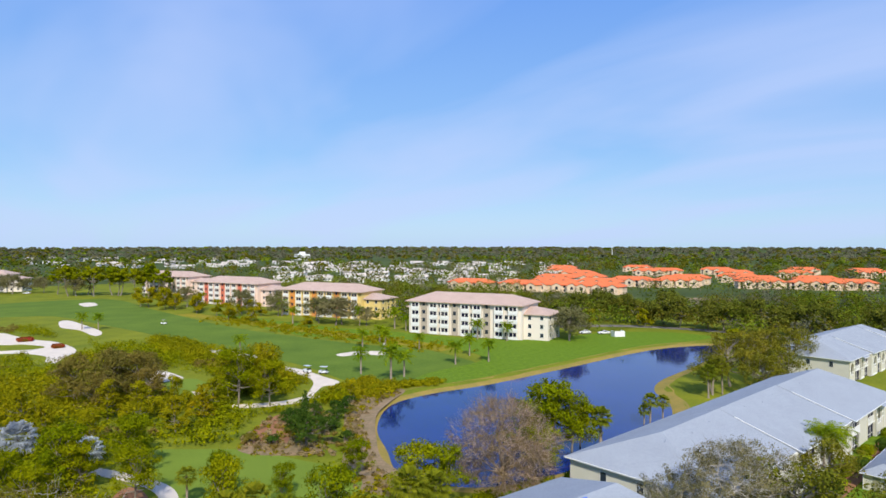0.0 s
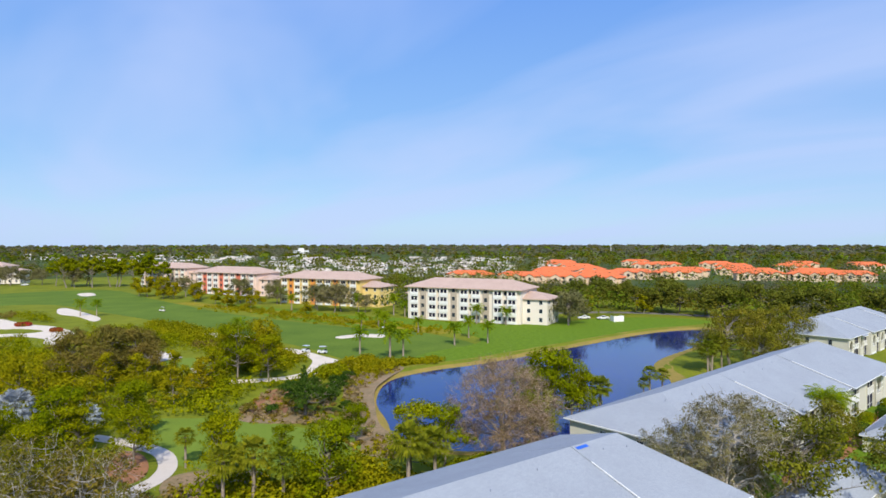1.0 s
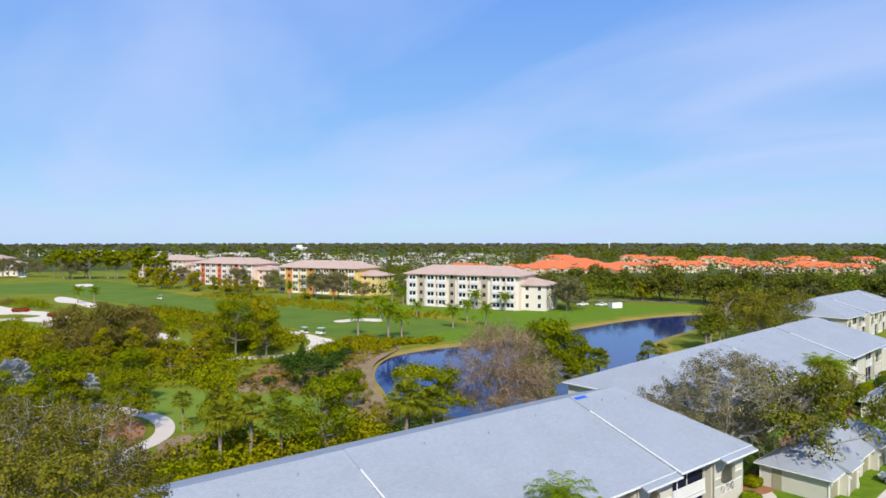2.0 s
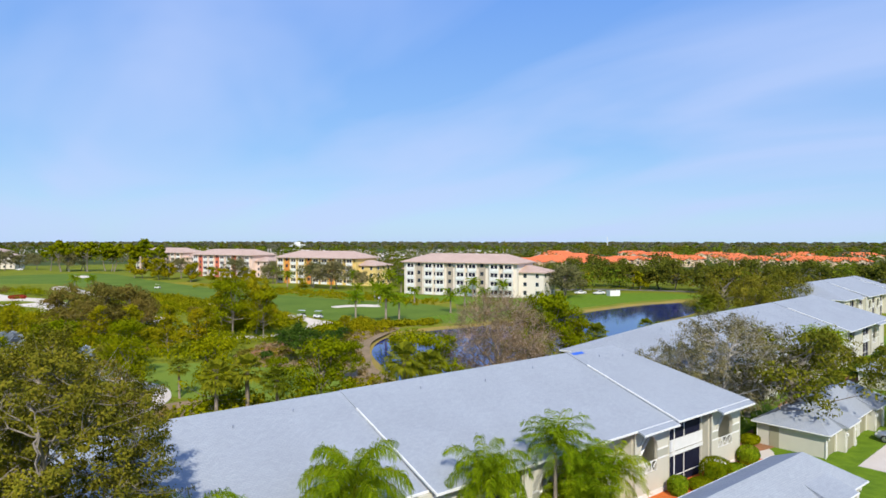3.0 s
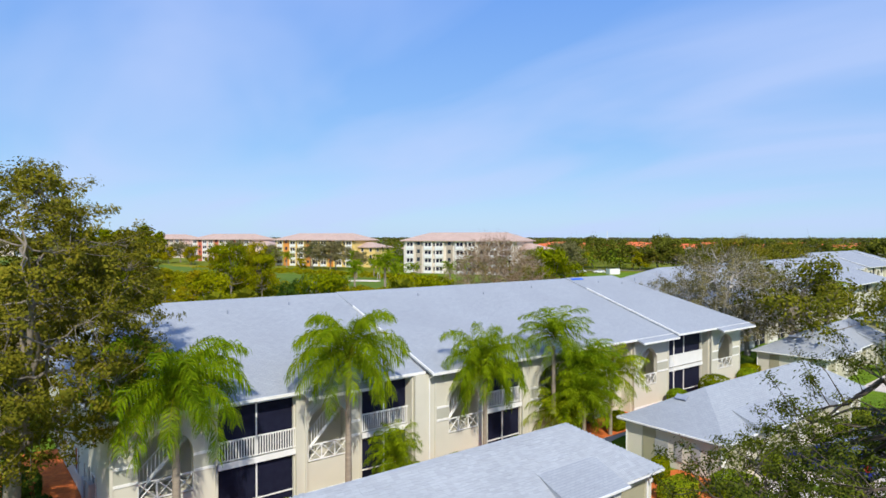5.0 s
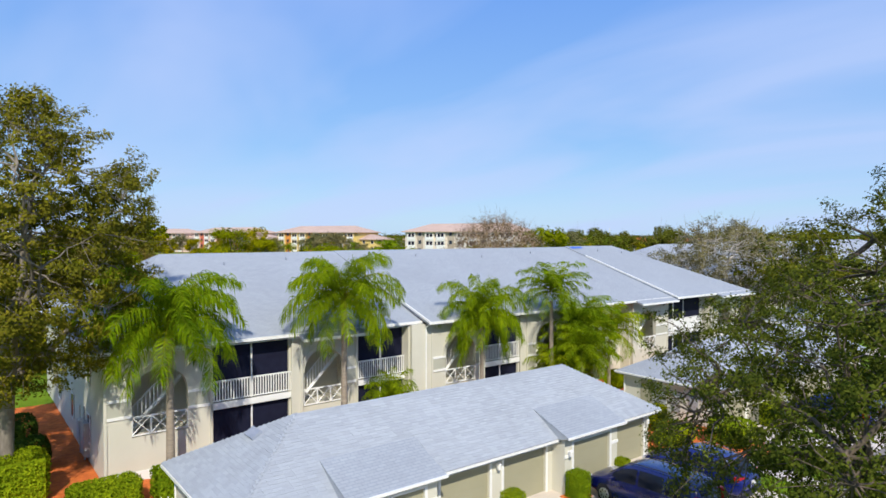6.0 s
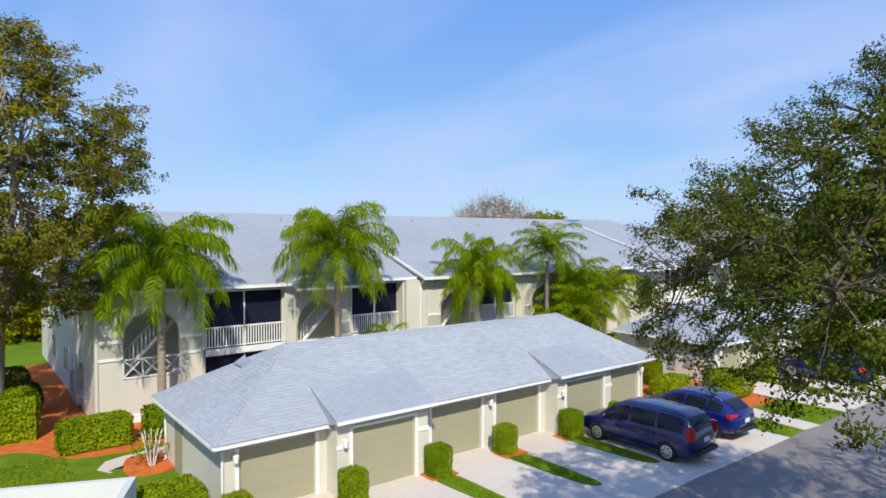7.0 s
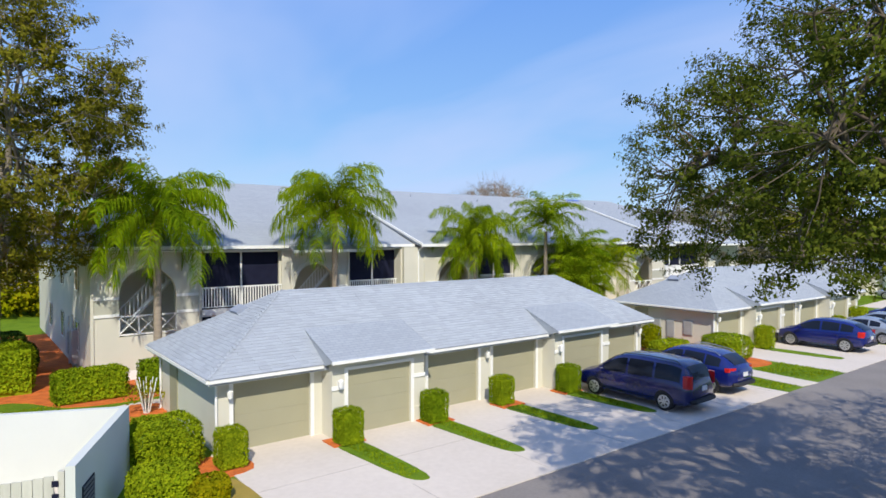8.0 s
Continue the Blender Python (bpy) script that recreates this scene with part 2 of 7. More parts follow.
# ---- mesh tools ----
class Geo:
    """Gathers vertices and faces of one mesh."""

    def __init__(self):
        self.v, self.f, self.uv = [], [], {}

    def poly(self, pts, uv=None):
        k = len(self.v)
        self.v += [tuple(p) for p in pts]
        self.f.append(tuple(range(k, k + len(pts))))
        if uv:
            self.uv[len(self.f) - 1] = uv
        return self

    def roof(self, pts):
        """A sloping face whose UV runs in metres along its first edge and up the slope."""
        o = Vector(pts[0])
        u = (Vector(pts[1]) - o).normalized()
        nrm = None
        for i in range(2, len(pts)):
            c = (Vector(pts[1]) - o).cross(Vector(pts[i]) - o)
            if c.length > 1e-6:
                nrm = c.normalized()
                break
        w = nrm.cross(u)
        return self.poly(pts, [((Vector(p) - o).dot(u), (Vector(p) - o).dot(w)) for p in pts])

    def box(self, x0, x1, y0, y1, z0, z1):
        k = len(self.v)
        self.v += [(x, y, z) for z in (z0, z1) for x, y in ((x0, y0), (x1, y0), (x1, y1), (x0, y1))]
        self.f += [tuple(k + i for i in q) for q in ((3, 2, 1, 0), (4, 5, 6, 7), (0, 1, 5, 4), (1, 2, 6, 5), (2, 3, 7, 6), (3, 0, 4, 7))]
        return self

    def extrude_y(self, outline, y0, y1):
        """A closed outline in x and z, given thickness along y."""
        k, c = len(self.v), len(outline)
        self.v += [(x, y0, z) for x, z in outline] + [(x, y1, z) for x, z in outline]
        self.f += [tuple(range(k, k + c)), tuple(range(k + 2 * c - 1, k + c - 1, -1))]
        self.f += [(k + i, k + c + i, k + c + (i + 1) % c, k + (i + 1) % c) for i in range(c)]
        return self

    def slab(self, outline, z0, z1):
        """A closed outline in x and y, given thickness along z."""
        k, c = len(self.v), len(outline)
        self.v += [(x, y, z0) for x, y in outline] + [(x, y, z1) for x, y in outline]
        self.f += [tuple(range(k + c - 1, k - 1, -1)), tuple(range(k + c, k + 2 * c))]
        self.f += [(k + i, k + (i + 1) % c, k + c + (i + 1) % c, k + c + i) for i in range(c)]
        return self

    def tube(self, pts, radii, sides=6):
        """A tapered tube along points."""
        k = len(self.v)
        pts = [Vector(p) for p in pts]
        for i, p in enumerate(pts):
            d = (pts[min(i + 1, len(pts) - 1)] - pts[max(i - 1, 0)]).normalized()
            s = d.cross(Vector((0.3, 0.9, 0.1) if abs(d.z) > 0.9 else (0, 0, 1))).normalized()
            t = s.cross(d)
            self.v += [tuple(p + radii[i] * (math.cos(a) * s + math.sin(a) * t)) for a in (2 * math.pi * j / sides for j in range(sides))]
        for i in range(len(pts) - 1):
            self.f += [(k + i * sides + j, k + i * sides + (j + 1) % sides, k + (i + 1) * sides + (j + 1) % sides, k + (i + 1) * sides + j) for j in range(sides)]
        self.f.append(tuple(k + j for j in range(sides)))
        self.f.append(tuple(k + (len(pts) - 1) * sides + j for j in reversed(range(sides))))
        return self

    def mesh(self, name, material, smooth=False):
        me = bpy.data.meshes.new(name)
        me.from_pydata(self.v, [], self.f)
        if self.uv:
            lay = me.uv_layers.new(name="UVMap")
            for i, uvs in self.uv.items():
                for li, c in zip(me.polygons[i].loop_indices, uvs):
                    lay.data[li].uv = c
        me.materials.append(material)
        if smooth:
            me.polygons.foreach_set("use_smooth", [True] * len(me.polygons))
        me.update()
        return me


def part(name, geo, material, parent=None, label="", smooth=False):
    """One mesh object, under a thing or a part."""
    me = geo if isinstance(geo, bpy.types.Mesh) else geo.mesh(name, material, smooth)
    ob = new(name, me)
    if parent:
        ob.parent = parent
    return tagged(ob, label)


def thing(name, label, category, group="", kind=""):
    return tagged(new(name), label, category, group, kind)


def spline(pts, step=5, closed=True):
    """A smooth line through points."""
    pts, out = [np.array(p, float) for p in pts], []
    c = len(pts)
    for i in range(c if closed else c - 1):
        p0, p1, p2, p3 = (pts[(i + j) % c] if closed else pts[min(max(i + j, 0), c - 1)] for j in (-1, 0, 1, 2))
        for s in range(step):
            t = s / step
            out.append(0.5 * (2 * p1 + (p2 - p0) * t + (2 * p0 - 5 * p1 + 4 * p2 - p3) * t * t + (3 * p1 - p0 - 3 * p2 + p3) * t**3))
    if not closed:
        out.append(pts[-1])
    return [tuple(p) for p in out]

# ---- ground, lake and roads ----
LAKE = spline([(62, 101), (73, 113), (86, 116), (104, 115), (134, 117), (178, 120), (202, 114), (199, 106), (168, 97), (143, 92), (130, 86), (121, 76), (106, 67), (90, 63.5), (76, 63), (63, 64.5), (55.5, 69), (52, 78), (56, 88)], 6)
LAKE_A = np.array(LAKE)


def lake_gap(x, y):
    """How far a place lies outside the lake's shore; negative inside."""
    a, b = LAKE_A, np.roll(LAKE_A, -1, 0)
    d, p = b - a, np.array((x, y)) - a
    t = np.clip((p * d).sum(1) / (d * d).sum(1), 0, 1)[:, None]
    far = np.sqrt(((p - t * d) ** 2).sum(1).min())
    cross = ((a[:, 1] > y) != (b[:, 1] > y)) & (x < (b[:, 0] - a[:, 0]) * (y - a[:, 1]) / np.where(d[:, 1] == 0, 1e-9, d[:, 1]) + a[:, 0])
    return -far if cross.sum() % 2 else far


def land(x, y):
    """The ground's height."""
    if not (40 < x < 215 and 50 < y < 135):
        return 0.0
    g = lake_gap(x, y)
    s = min(max((4.0 - g) / 9.0, 0), 1)
    return -1.6 * s * s * (3 - 2 * s)


def axis(lo, hi, step, far):
    inner = list(np.arange(lo, hi + step, step))
    out = [step * 1.5 * 1.45**i for i in range(26)]
    right, left, acc = [], [], 0
    for s in out:
        acc += s
        if acc > far:
            break
        right.append(hi + step + acc)
        left.insert(0, lo - acc)
    return left + inner + right


gx, gy = axis(40, 214, 1.6, 5200), axis(52, 134, 1.6, 5200)
gg = Geo()
gg.v = [(x, y, land(x, y)) for y in gy for x in gx]
nx = len(gx)
gg.f = [(j * nx + i, j * nx + i + 1, (j + 1) * nx + i + 1, (j + 1) * nx + i) for j in range(len(gy) - 1) for i in range(nx - 1)]
gm = gg.mesh("ground", M_ROUGH, True)
gm.materials.append(M_LAND)
for p in gm.polygons:
    c = p.center
    p.material_index = 1 if (c.x < -160 or c.x > 330 or c.y > 520 or c.y < -160) else 0
ground = tagged(part("ground", gm, None), "flat green ground sheet reaching the horizon", "ground", kind="structure")

wg = Geo()
wg.poly([(x, y, -0.62) for x, y in spline([(56, 99), (68, 118), (100, 121), (134, 123), (180, 126), (208, 116), (203, 102), (168, 91), (143, 86), (130, 78), (118, 66), (100, 60), (80, 57), (60, 60), (50, 67), (47, 79)], 4)])
tagged(part("water", wg, M_WATER), "still dark blue pond reflecting the sky", "pond", kind="structure")


def patch(name, pts, z, material, label, category, step=5, kind="structure"):
    """A flat sheet of ground cover with a smooth outline."""
    g = Geo()
    g.slab(spline(pts, step) if step else pts, -0.02, z)
    return tagged(part(name, g, material), label, category, kind=kind)


# the dry bank that rings the pond, draped on the slope
bank = Geo()
ring = []
for i, (x, y) in enumerate(LAKE):
    (ax, ay), (bx, by) = LAKE[i - 1], LAKE[(i + 1) % len(LAKE)]
    t = Vector((bx - ax, by - ay)).normalized()
    n = Vector((-t.y, t.x))
    wide = 3.4 + 1.6 * noise.noise((x * 0.11, y * 0.11, 0))
    if y > 100 and x > 60:
        wide += 1.2
    ring.append([(x + n.x * o, y + n.y * o) for o in (-2.0, 0.0, 1.5, wide)])
k = len(ring)
bank.v = [(x, y, land(x, y) + 0.06 - 0.04 * (j == 3)) for r in ring for j, (x, y) in enumerate(r)]
bank.f = [(4 * i + j, 4 * ((i + 1) % k) + j, 4 * ((i + 1) % k) + j + 1, 4 * i + j + 1) for i in range(k) for j in range(3)]
tagged(part("bank", bank, M_BANK, smooth=True), "dry ochre grass bank round the pond", "bank", kind="structure")

patch("fairway", [(-20, 400), (18, 435), (72, 430), (79, 350), (87, 262), (97, 218), (109, 182), (118, 164), (118, 140), (112, 128), (99, 126), (82, 124), (76, 137), (76, 157), (73, 181), (64, 215), (57, 253), (47, 296), (34, 345), (4, 360)], 0.02, M_FAIR, "mown green golf fairway", "fairway")
patch("lawn_apartments", [(97, 305), (112, 262), (123, 222), (133, 205), (137, 192), (150, 166), (168, 155), (198, 152), (216, 138), (220, 122), (206, 120), (181, 124.5), (136, 122), (105, 120), (90, 121), (86, 125), (98, 133), (121, 138), (127, 157), (113, 186), (98, 230)], 0.04, M_LAWN, "bright green lawn before the apartments", "lawn")
SAND = "pale sand bunker in the golf course"
patch("bunker", [(61.4, 204.7), (67.2, 201.6), (70.3, 190.1), (71.2, 178.6), (71.0, 165.7), (72.7, 158.4), (73.4, 152.2), (73.5, 145.0), (73.9, 138.0), (71, 135.5), (68.5, 135.9), (64.6, 131.7), (61.8, 128.4), (61.9, 130.9), (65.1, 135.5), (68.8, 141.9), (69.8, 147.8), (69.6, 155.1), (67.8, 162.2), (65.3, 168.0), (65.2, 178.6), (64.5, 186.0)], 0.07, M_SAND, SAND, "bunker", 3)
patch("bunker", [(38.2, 175.7), (42.1, 180), (44.5, 166.4), (40.6, 164.5), (37, 164.8)], 0.07, M_SAND, SAND, "bunker")
patch("bunker", [(11.4, 292), (16.1, 278.2), (20.9, 264), (26, 254), (28.9, 236.6), (28.2, 226.3), (24.5, 219.3), (21, 209.5), (18.8, 213.3), (20, 222.4), (17.4, 229.6), (12.1, 236), (4, 239), (4, 244), (12.3, 242.5), (18.2, 240.5), (21.8, 245), (16.2, 255.2), (11.8, 257), (5, 268)], 0.07, M_SAND, SAND, "bunker", 4)
patch("bunker", [(34, 319), (37.9, 321.2), (41, 299.3), (43, 272.4), (39.1, 262.2), (36.8, 283.1), (32.2, 297.2)], 0.07, M_SAND, SAND, "bunker")
patch("bunker", [(92.3, 173.1), (100.8, 173.1), (105.9, 167.8), (102.4, 162.8), (97.7, 167.7), (91.4, 168.9)], 0.07, M_SAND, SAND, "bunker")
patch("bunker", [(41.9, 149.8), (43.4, 145.3), (41.3, 142.2), (41.3, 145.5)], 0.07, M_SAND, SAND, "bunker")
patch("bunker", [(53.4, 407.9), (60.9, 410.7), (59.8, 390.7), (53.4, 387.8)], 0.07, M_SAND, SAND, "bunker")
patch("golf_green", [(24, 110), (30, 107), (37, 101), (42, 91), (46, 82), (44, 76), (39, 73), (31, 74), (26, 79.5), (21.5, 86.8), (21.5, 97)], 0.05, M_GREEN, "smooth mown golf green", "golf green")
patch("golf_green", [(39, 162), (46, 164), (47, 153), (42, 145), (37, 151)], 0.05, M_GREEN, "small mown golf green by the bunkers", "golf green")
patch("reed_bank", [(68, 123), (76, 127), (82, 121), (73, 113.5), (65, 106), (57, 93), (52.5, 84), (51, 76), (46, 70), (43, 79), (50, 92), (56, 103)], 0.035, M_SCRUB, "brown scrubby bank with dry reeds", "bank")
M_OCHRE = mat("ochre rough grass", (0.34, 0.25, 0.02), (0.17, 0.18, 0.016), rough=1, scale=0.25, fine=2.0, bump=0.5, spec=0.1, dist=0.1)
M_MULCH2 = mat("faded red mulch", (0.36, 0.16, 0.075), (0.24, 0.12, 0.06), rough=1, scale=0.8, fine=9, bump=0.6, dist=0.05)
MUL = "reddish mulch bed among the scrub"
patch("mulch_bed", [(17.3, 95.7), (19.1, 92.6), (18.7, 87), (16.8, 83), (14.9, 83.3), (14, 90)], 0.08, M_MULCH2, MUL, "mulch bed")
patch("mulch_bed", [(37, 102), (42.5, 112), (50, 118.5), (51, 112), (46, 104), (42, 99)], 0.075, M_MULCH2, MUL, "mulch bed")
patch("mulch_bed", [(36, 103.5), (41, 103), (47, 96), (45, 92.5), (37, 98)], 0.08, M_SCRUB, MUL, "mulch bed")
patch("mulch_bed", [(19.8, 81.5), (26.4, 80.5), (30, 74.5), (26, 70.7), (18, 75.3)], 0.08, M_SCRUB, MUL, "mulch bed")
patch("clearing", [(345, 221), (374, 212), (376, 189), (304, 186), (310, 205)], 0.05, M_SCRUB, "bare tan clearing among the trees", "clearing")


def strip(name, pts, wide, z, material, label, category):
    """A path of even width along a smooth line."""
    line = [Vector(p) for p in spline(pts, 6, False)]
    left, right = [], []
    for i, p in enumerate(line):
        d = (line[min(i + 1, len(line) - 1)] - line[max(i - 1, 0)]).normalized()
        n = Vector((-d.y, d.x)) * wide / 2
        left.append(tuple(p + n))
        right.append(tuple(p - n))
    g = Geo()
    g.slab(right + left[::-1], -0.02, z)
    return tagged(part(name, g, material), label, category, kind="structure")


strip("cart_path", [(15, 106), (19, 99), (21.4, 92), (20.8, 86), (18.6, 82), (15.5, 79.6), (11, 76), (4, 73)], 2.4, 0.06, M_CONC, "winding pale golf cart path", "path")
strip("cart_path", [(62.5, 128.5), (56, 126.6), (50, 127.8), (44.5, 130.6)], 3.2, 0.09, M_SAND, "pale sandy cart path beside the bunker", "path")
strip("far_road", [(190, 178), (214, 164), (228, 145), (236, 119), (238, 80)], 6, 0.05, M_ASPH, "shaded asphalt road behind the lawn", "road")

# the street before the garages
patch("lawn", [(-60, -70), (260, -70), (260, 4.5), (-60, 4.5)], 0.02, M_LAWN, "mown lawn across the street", "lawn", 0)
patch("road", [(-60, 4.2), (190, 4.2), (190, 10.4), (-60, 10.4)], 0.03, M_ASPH, "grey asphalt street in dappled tree shade", "road", 0)
patch("lawn", [(-25, 10.4), (160, 10.4), (160, 46), (60, 62), (-25, 62)], 0.02, M_LAWN, "mown lawn round the condominiums", "lawn", 0)
strip("rough", [(86, 318), (93, 288), (101, 258), (108, 230), (116, 200), (123, 172), (125, 158)], 9.5, 0.05, M_OCHRE, "ochre rough grass between fairway and lawn", "grass")


# ---- garages ----
def roof_part(parent, faces, material, drop=0.16, name="roof", label=""):
    """Roof faces with a slab's thickness."""
    g = Geo()
    for f in faces:
        g.roof(f)
    for f in faces:
        g.poly([(x, y, z - drop) for x, y, z in reversed(f)])
        for a, b in zip(f, f[1:] + f[:1]):
            g.poly([a, (a[0], a[1], a[2] - drop), (b[0], b[1], b[2] - drop), b])
    return part(name, g, material, parent, label)


def board(parent, a, b, high=0.2, out=0.035, name="fascia"):
    """A white board hung along a roof edge from a to b."""
    a, b = Vector(a), Vector(b)
    d = (b - a).normalized()
    n = Vector((d.y, -d.x, 0)).normalized() * out
    g = Geo()
    q = [a - n, b - n, b + n, a + n]
    lo = [p - Vector((0, 0, high)) for p in q]
    g.poly(q).poly(lo[::-1])
    for i in range(4):
        j = (i + 1) % 4
        g.poly([lo[i], lo[j], q[j], q[i]])
    return part(name, g, M_TRIM, parent)


def garage_door(parent, x0, x1, y, z1=2.13):
    """A sectional door of four plain panels."""
    door = part("garage_door", Geo().box(x0, x1, y + 0.05, y + 0.08, 0.02, z1), M_DOOR, parent, "plain sage green sectional garage door")
    h = (z1 - 0.03) / 4
    for i in range(4):
        g = Geo()
        z = 0.03 + i * h
        g.box(x0, x1, y + 0.02, y + 0.05, z + 0.0015, z + h - 0.0015)
        part("door_panel", g, M_DOOR, door)
    return door


def wall_lamp(parent, x, y, z):
    g = Geo().box(x - 0.05, x + 0.05, y - 0.04, y, z - 0.02, z + 0.12)
    g.tube([(x, y - 0.03, z + 0.08), (x, y - 0.16, z + 0.16)], [0.02, 0.02])
    g.tube([(x, y - 0.16, z + 0.2), (x, y - 0.16, z + 0.14), (x, y - 0.16, z - 0.08)], [0.03, 0.1, 0.07], 8)
    part("wall_lamp", g, M_TRIM, parent, "white coach lamp")


DOORS = ((6.8, 9.25, 0), (10.2, 12.62, 1), (13.85, 16.25, 0), (17.0, 19.4, 0), (20.35, 22.75, 1), (23.9, 26.3, 0))


M_VENT = mat("grey vent metal", (0.30, 0.33, 0.40), (0.24, 0.27, 0.33), rough=0.6, scale=3, fine=20)


def garage(name="garage"):
    """Six single garages in a row under one hipped roof."""
    gar = thing(name, "cream stucco garage row with grey hip roof and sage doors", "garage", "garage rows")
    x0, x1, y0, y1, e, yr, zr = 5.95, 27.0, 16.62, 23.7, 2.34, 19.85, 4.42
    west, east = 6.36, 26.7
    for bx in ((west, west + 0.2, 17.1, 23.3), (east - 0.2, east, 17.1, 23.3), (west + 0.2, east - 0.2, 23.1, 23.3)):
        part("wall", Geo().box(*bx, 0, 2.3), M_STUCCO, gar)
    for a, b in ((west + 0.002, 6.8), (9.25, 9.65), (13.17, 13.85), (16.25, 17.0), (19.4, 19.8), (23.3, 23.9), (26.3, east - 0.002)):
        part("pier", Geo().box(a, b, 17.098, 17.3, 0, 2.3), M_STUCCO, gar)
    for a, b, outer in DOORS:
        y = 16.4 if outer else 17.1
        part("lintel", Geo().box(a, b, y, y + 0.2, 2.13, 2.46 if outer else 2.34), M_STUCCO, gar)
        if outer:
            for xa, xb, xc, xd in ((a - 0.55, a, a - 0.55, a - 0.35), (b, b + 0.55, b + 0.35, b + 0.55)):
                part("pier", Geo().box(xa, xb, y, y + 0.2, 0, 2.46), M_STUCCO, gar)
                part("return_wall", Geo().box(xc, xd, y + 0.2, 17.098, 0, 2.46), M_STUCCO, gar)
    for a, b, outer in DOORS:
        y = 16.4 if outer else 17.1
        garage_door(gar, a, b, y + 0.08)
        trim = Geo()
        for xa, xb in ((a - 0.12, a), (b, b + 0.12)):
            trim.box(xa, xb, y - 0.03, y, 0, 2.13)
        trim.box(a - 0.12, b + 0.12, y - 0.03, y, 2.13, 2.22)
        part("door_trim", trim, M_TRIM, gar)
        if outer:
            for xa, xb in ((a - 0.58, a - 0.125), (b + 0.125, b + 0.58)):
                part("band", Geo().box(xa, xb, y - 0.04, y - 0.002, 1.55, 1.68), M_TRIM, gar)
                part("plinth", Geo().box(xa, xb, y - 0.05, y - 0.002, 0, 0.55), M_STUCCO, gar)
            wall_lamp(gar, a - 0.33, y, 1.72)
    for a in (6.66, 16.62, 26.4):
        wall_lamp(gar, a, 17.1, 1.75)
    h = (9.5, 23.5)
    roof_part(gar, [
        [(x0, y0, e), (x1, y0, e), (h[1], yr, zr), (h[0], yr, zr)],
        [(x1, y1, e), (x0, y1, e), (h[0], yr, zr), (h[1], yr, zr)],
        [(x0, y1, e), (x0, y0, e), (h[0], yr, zr)],
        [(x1, y0, e), (x1, y1, e), (h[1], yr, zr)]], M_ROOF)
    for a, b, outer in DOORS:
        if outer:
            roof_part(gar, [[(a - 0.72, 16.05, 2.52), (b + 0.72, 16.05, 2.52), (b + 0.72, 18.15, 3.355), (a - 0.72, 18.15, 3.355)]], M_ROOF, 0.08, "porch_roof")
            board(gar, (a - 0.74, 16.03, 2.525), (b + 0.74, 16.03, 2.525), 0.09, name="gutter")
            for xa in (a - 0.7, b + 0.7):
                g = Geo()
                g.v = [(xa + q, y, z) for q in (-0.012, 0.012) for y, z in ((16.1, 2.46), (18.05, 3.24), (16.62, 2.3))]
                g.f = [(0, 1, 2), (5, 4, 3), (0, 3, 4, 1), (1, 4, 5, 2), (2, 5, 3, 0)]
                part("cheek", g, M_SHINGLE, gar)
    cuts = [x0, 9.45, 13.4, 19.6, 23.55, x1]
    for a, b in zip(cuts[::2], cuts[1::2]):
        board(gar, (a, y0 - 0.03, e), (b, y0 - 0.03, e), 0.09, name="gutter")
    board(gar, (x0 - 0.03, y1, e), (x0 - 0.03, y0, e), 0.09)
    board(gar, (x1 + 0.03, y0, e), (x1 + 0.03, y1, e), 0.11)
    board(gar, (x1, y1 + 0.03, e), (x0, y1 + 0.03, e), 0.11)
    part("soffit", Geo().box(x0 + 0.05, x1 - 0.05, y0 + 0.05, y1 - 0.05, 2.16, 2.2), M_TRIM, gar)
    for y in (17.06, 23.25):
        part("downspout", Geo().tube([(west - 0.06, y, 2.15), (west - 0.06, y, 0.1), (west - 0.2, y, 0.04)], [0.04] * 3, 6), M_TRIM, gar)
    vent = Geo()
    for hx, hz in ((8.12, 3.62), (8.46, 3.83)):
        vent.v += [(hx + q * -0.07, yy, hz + q * 0.12) for yy in (20.3, 21.05) for q in (0, 1)]
    vent.f = [(0, 1, 3, 2), (4, 6, 7, 5), (0, 4, 5, 1), (2, 3, 7, 6), (1, 5, 7, 3), (0, 2, 6, 4)]
    part("roof_vent", vent, M_VENT, gar, "low grey roof vent")
    part("side_door", Geo().box(west - 0.04, west, 21.2, 22.1, 0.02, 2.05), M_DOOR, gar)
    return gar


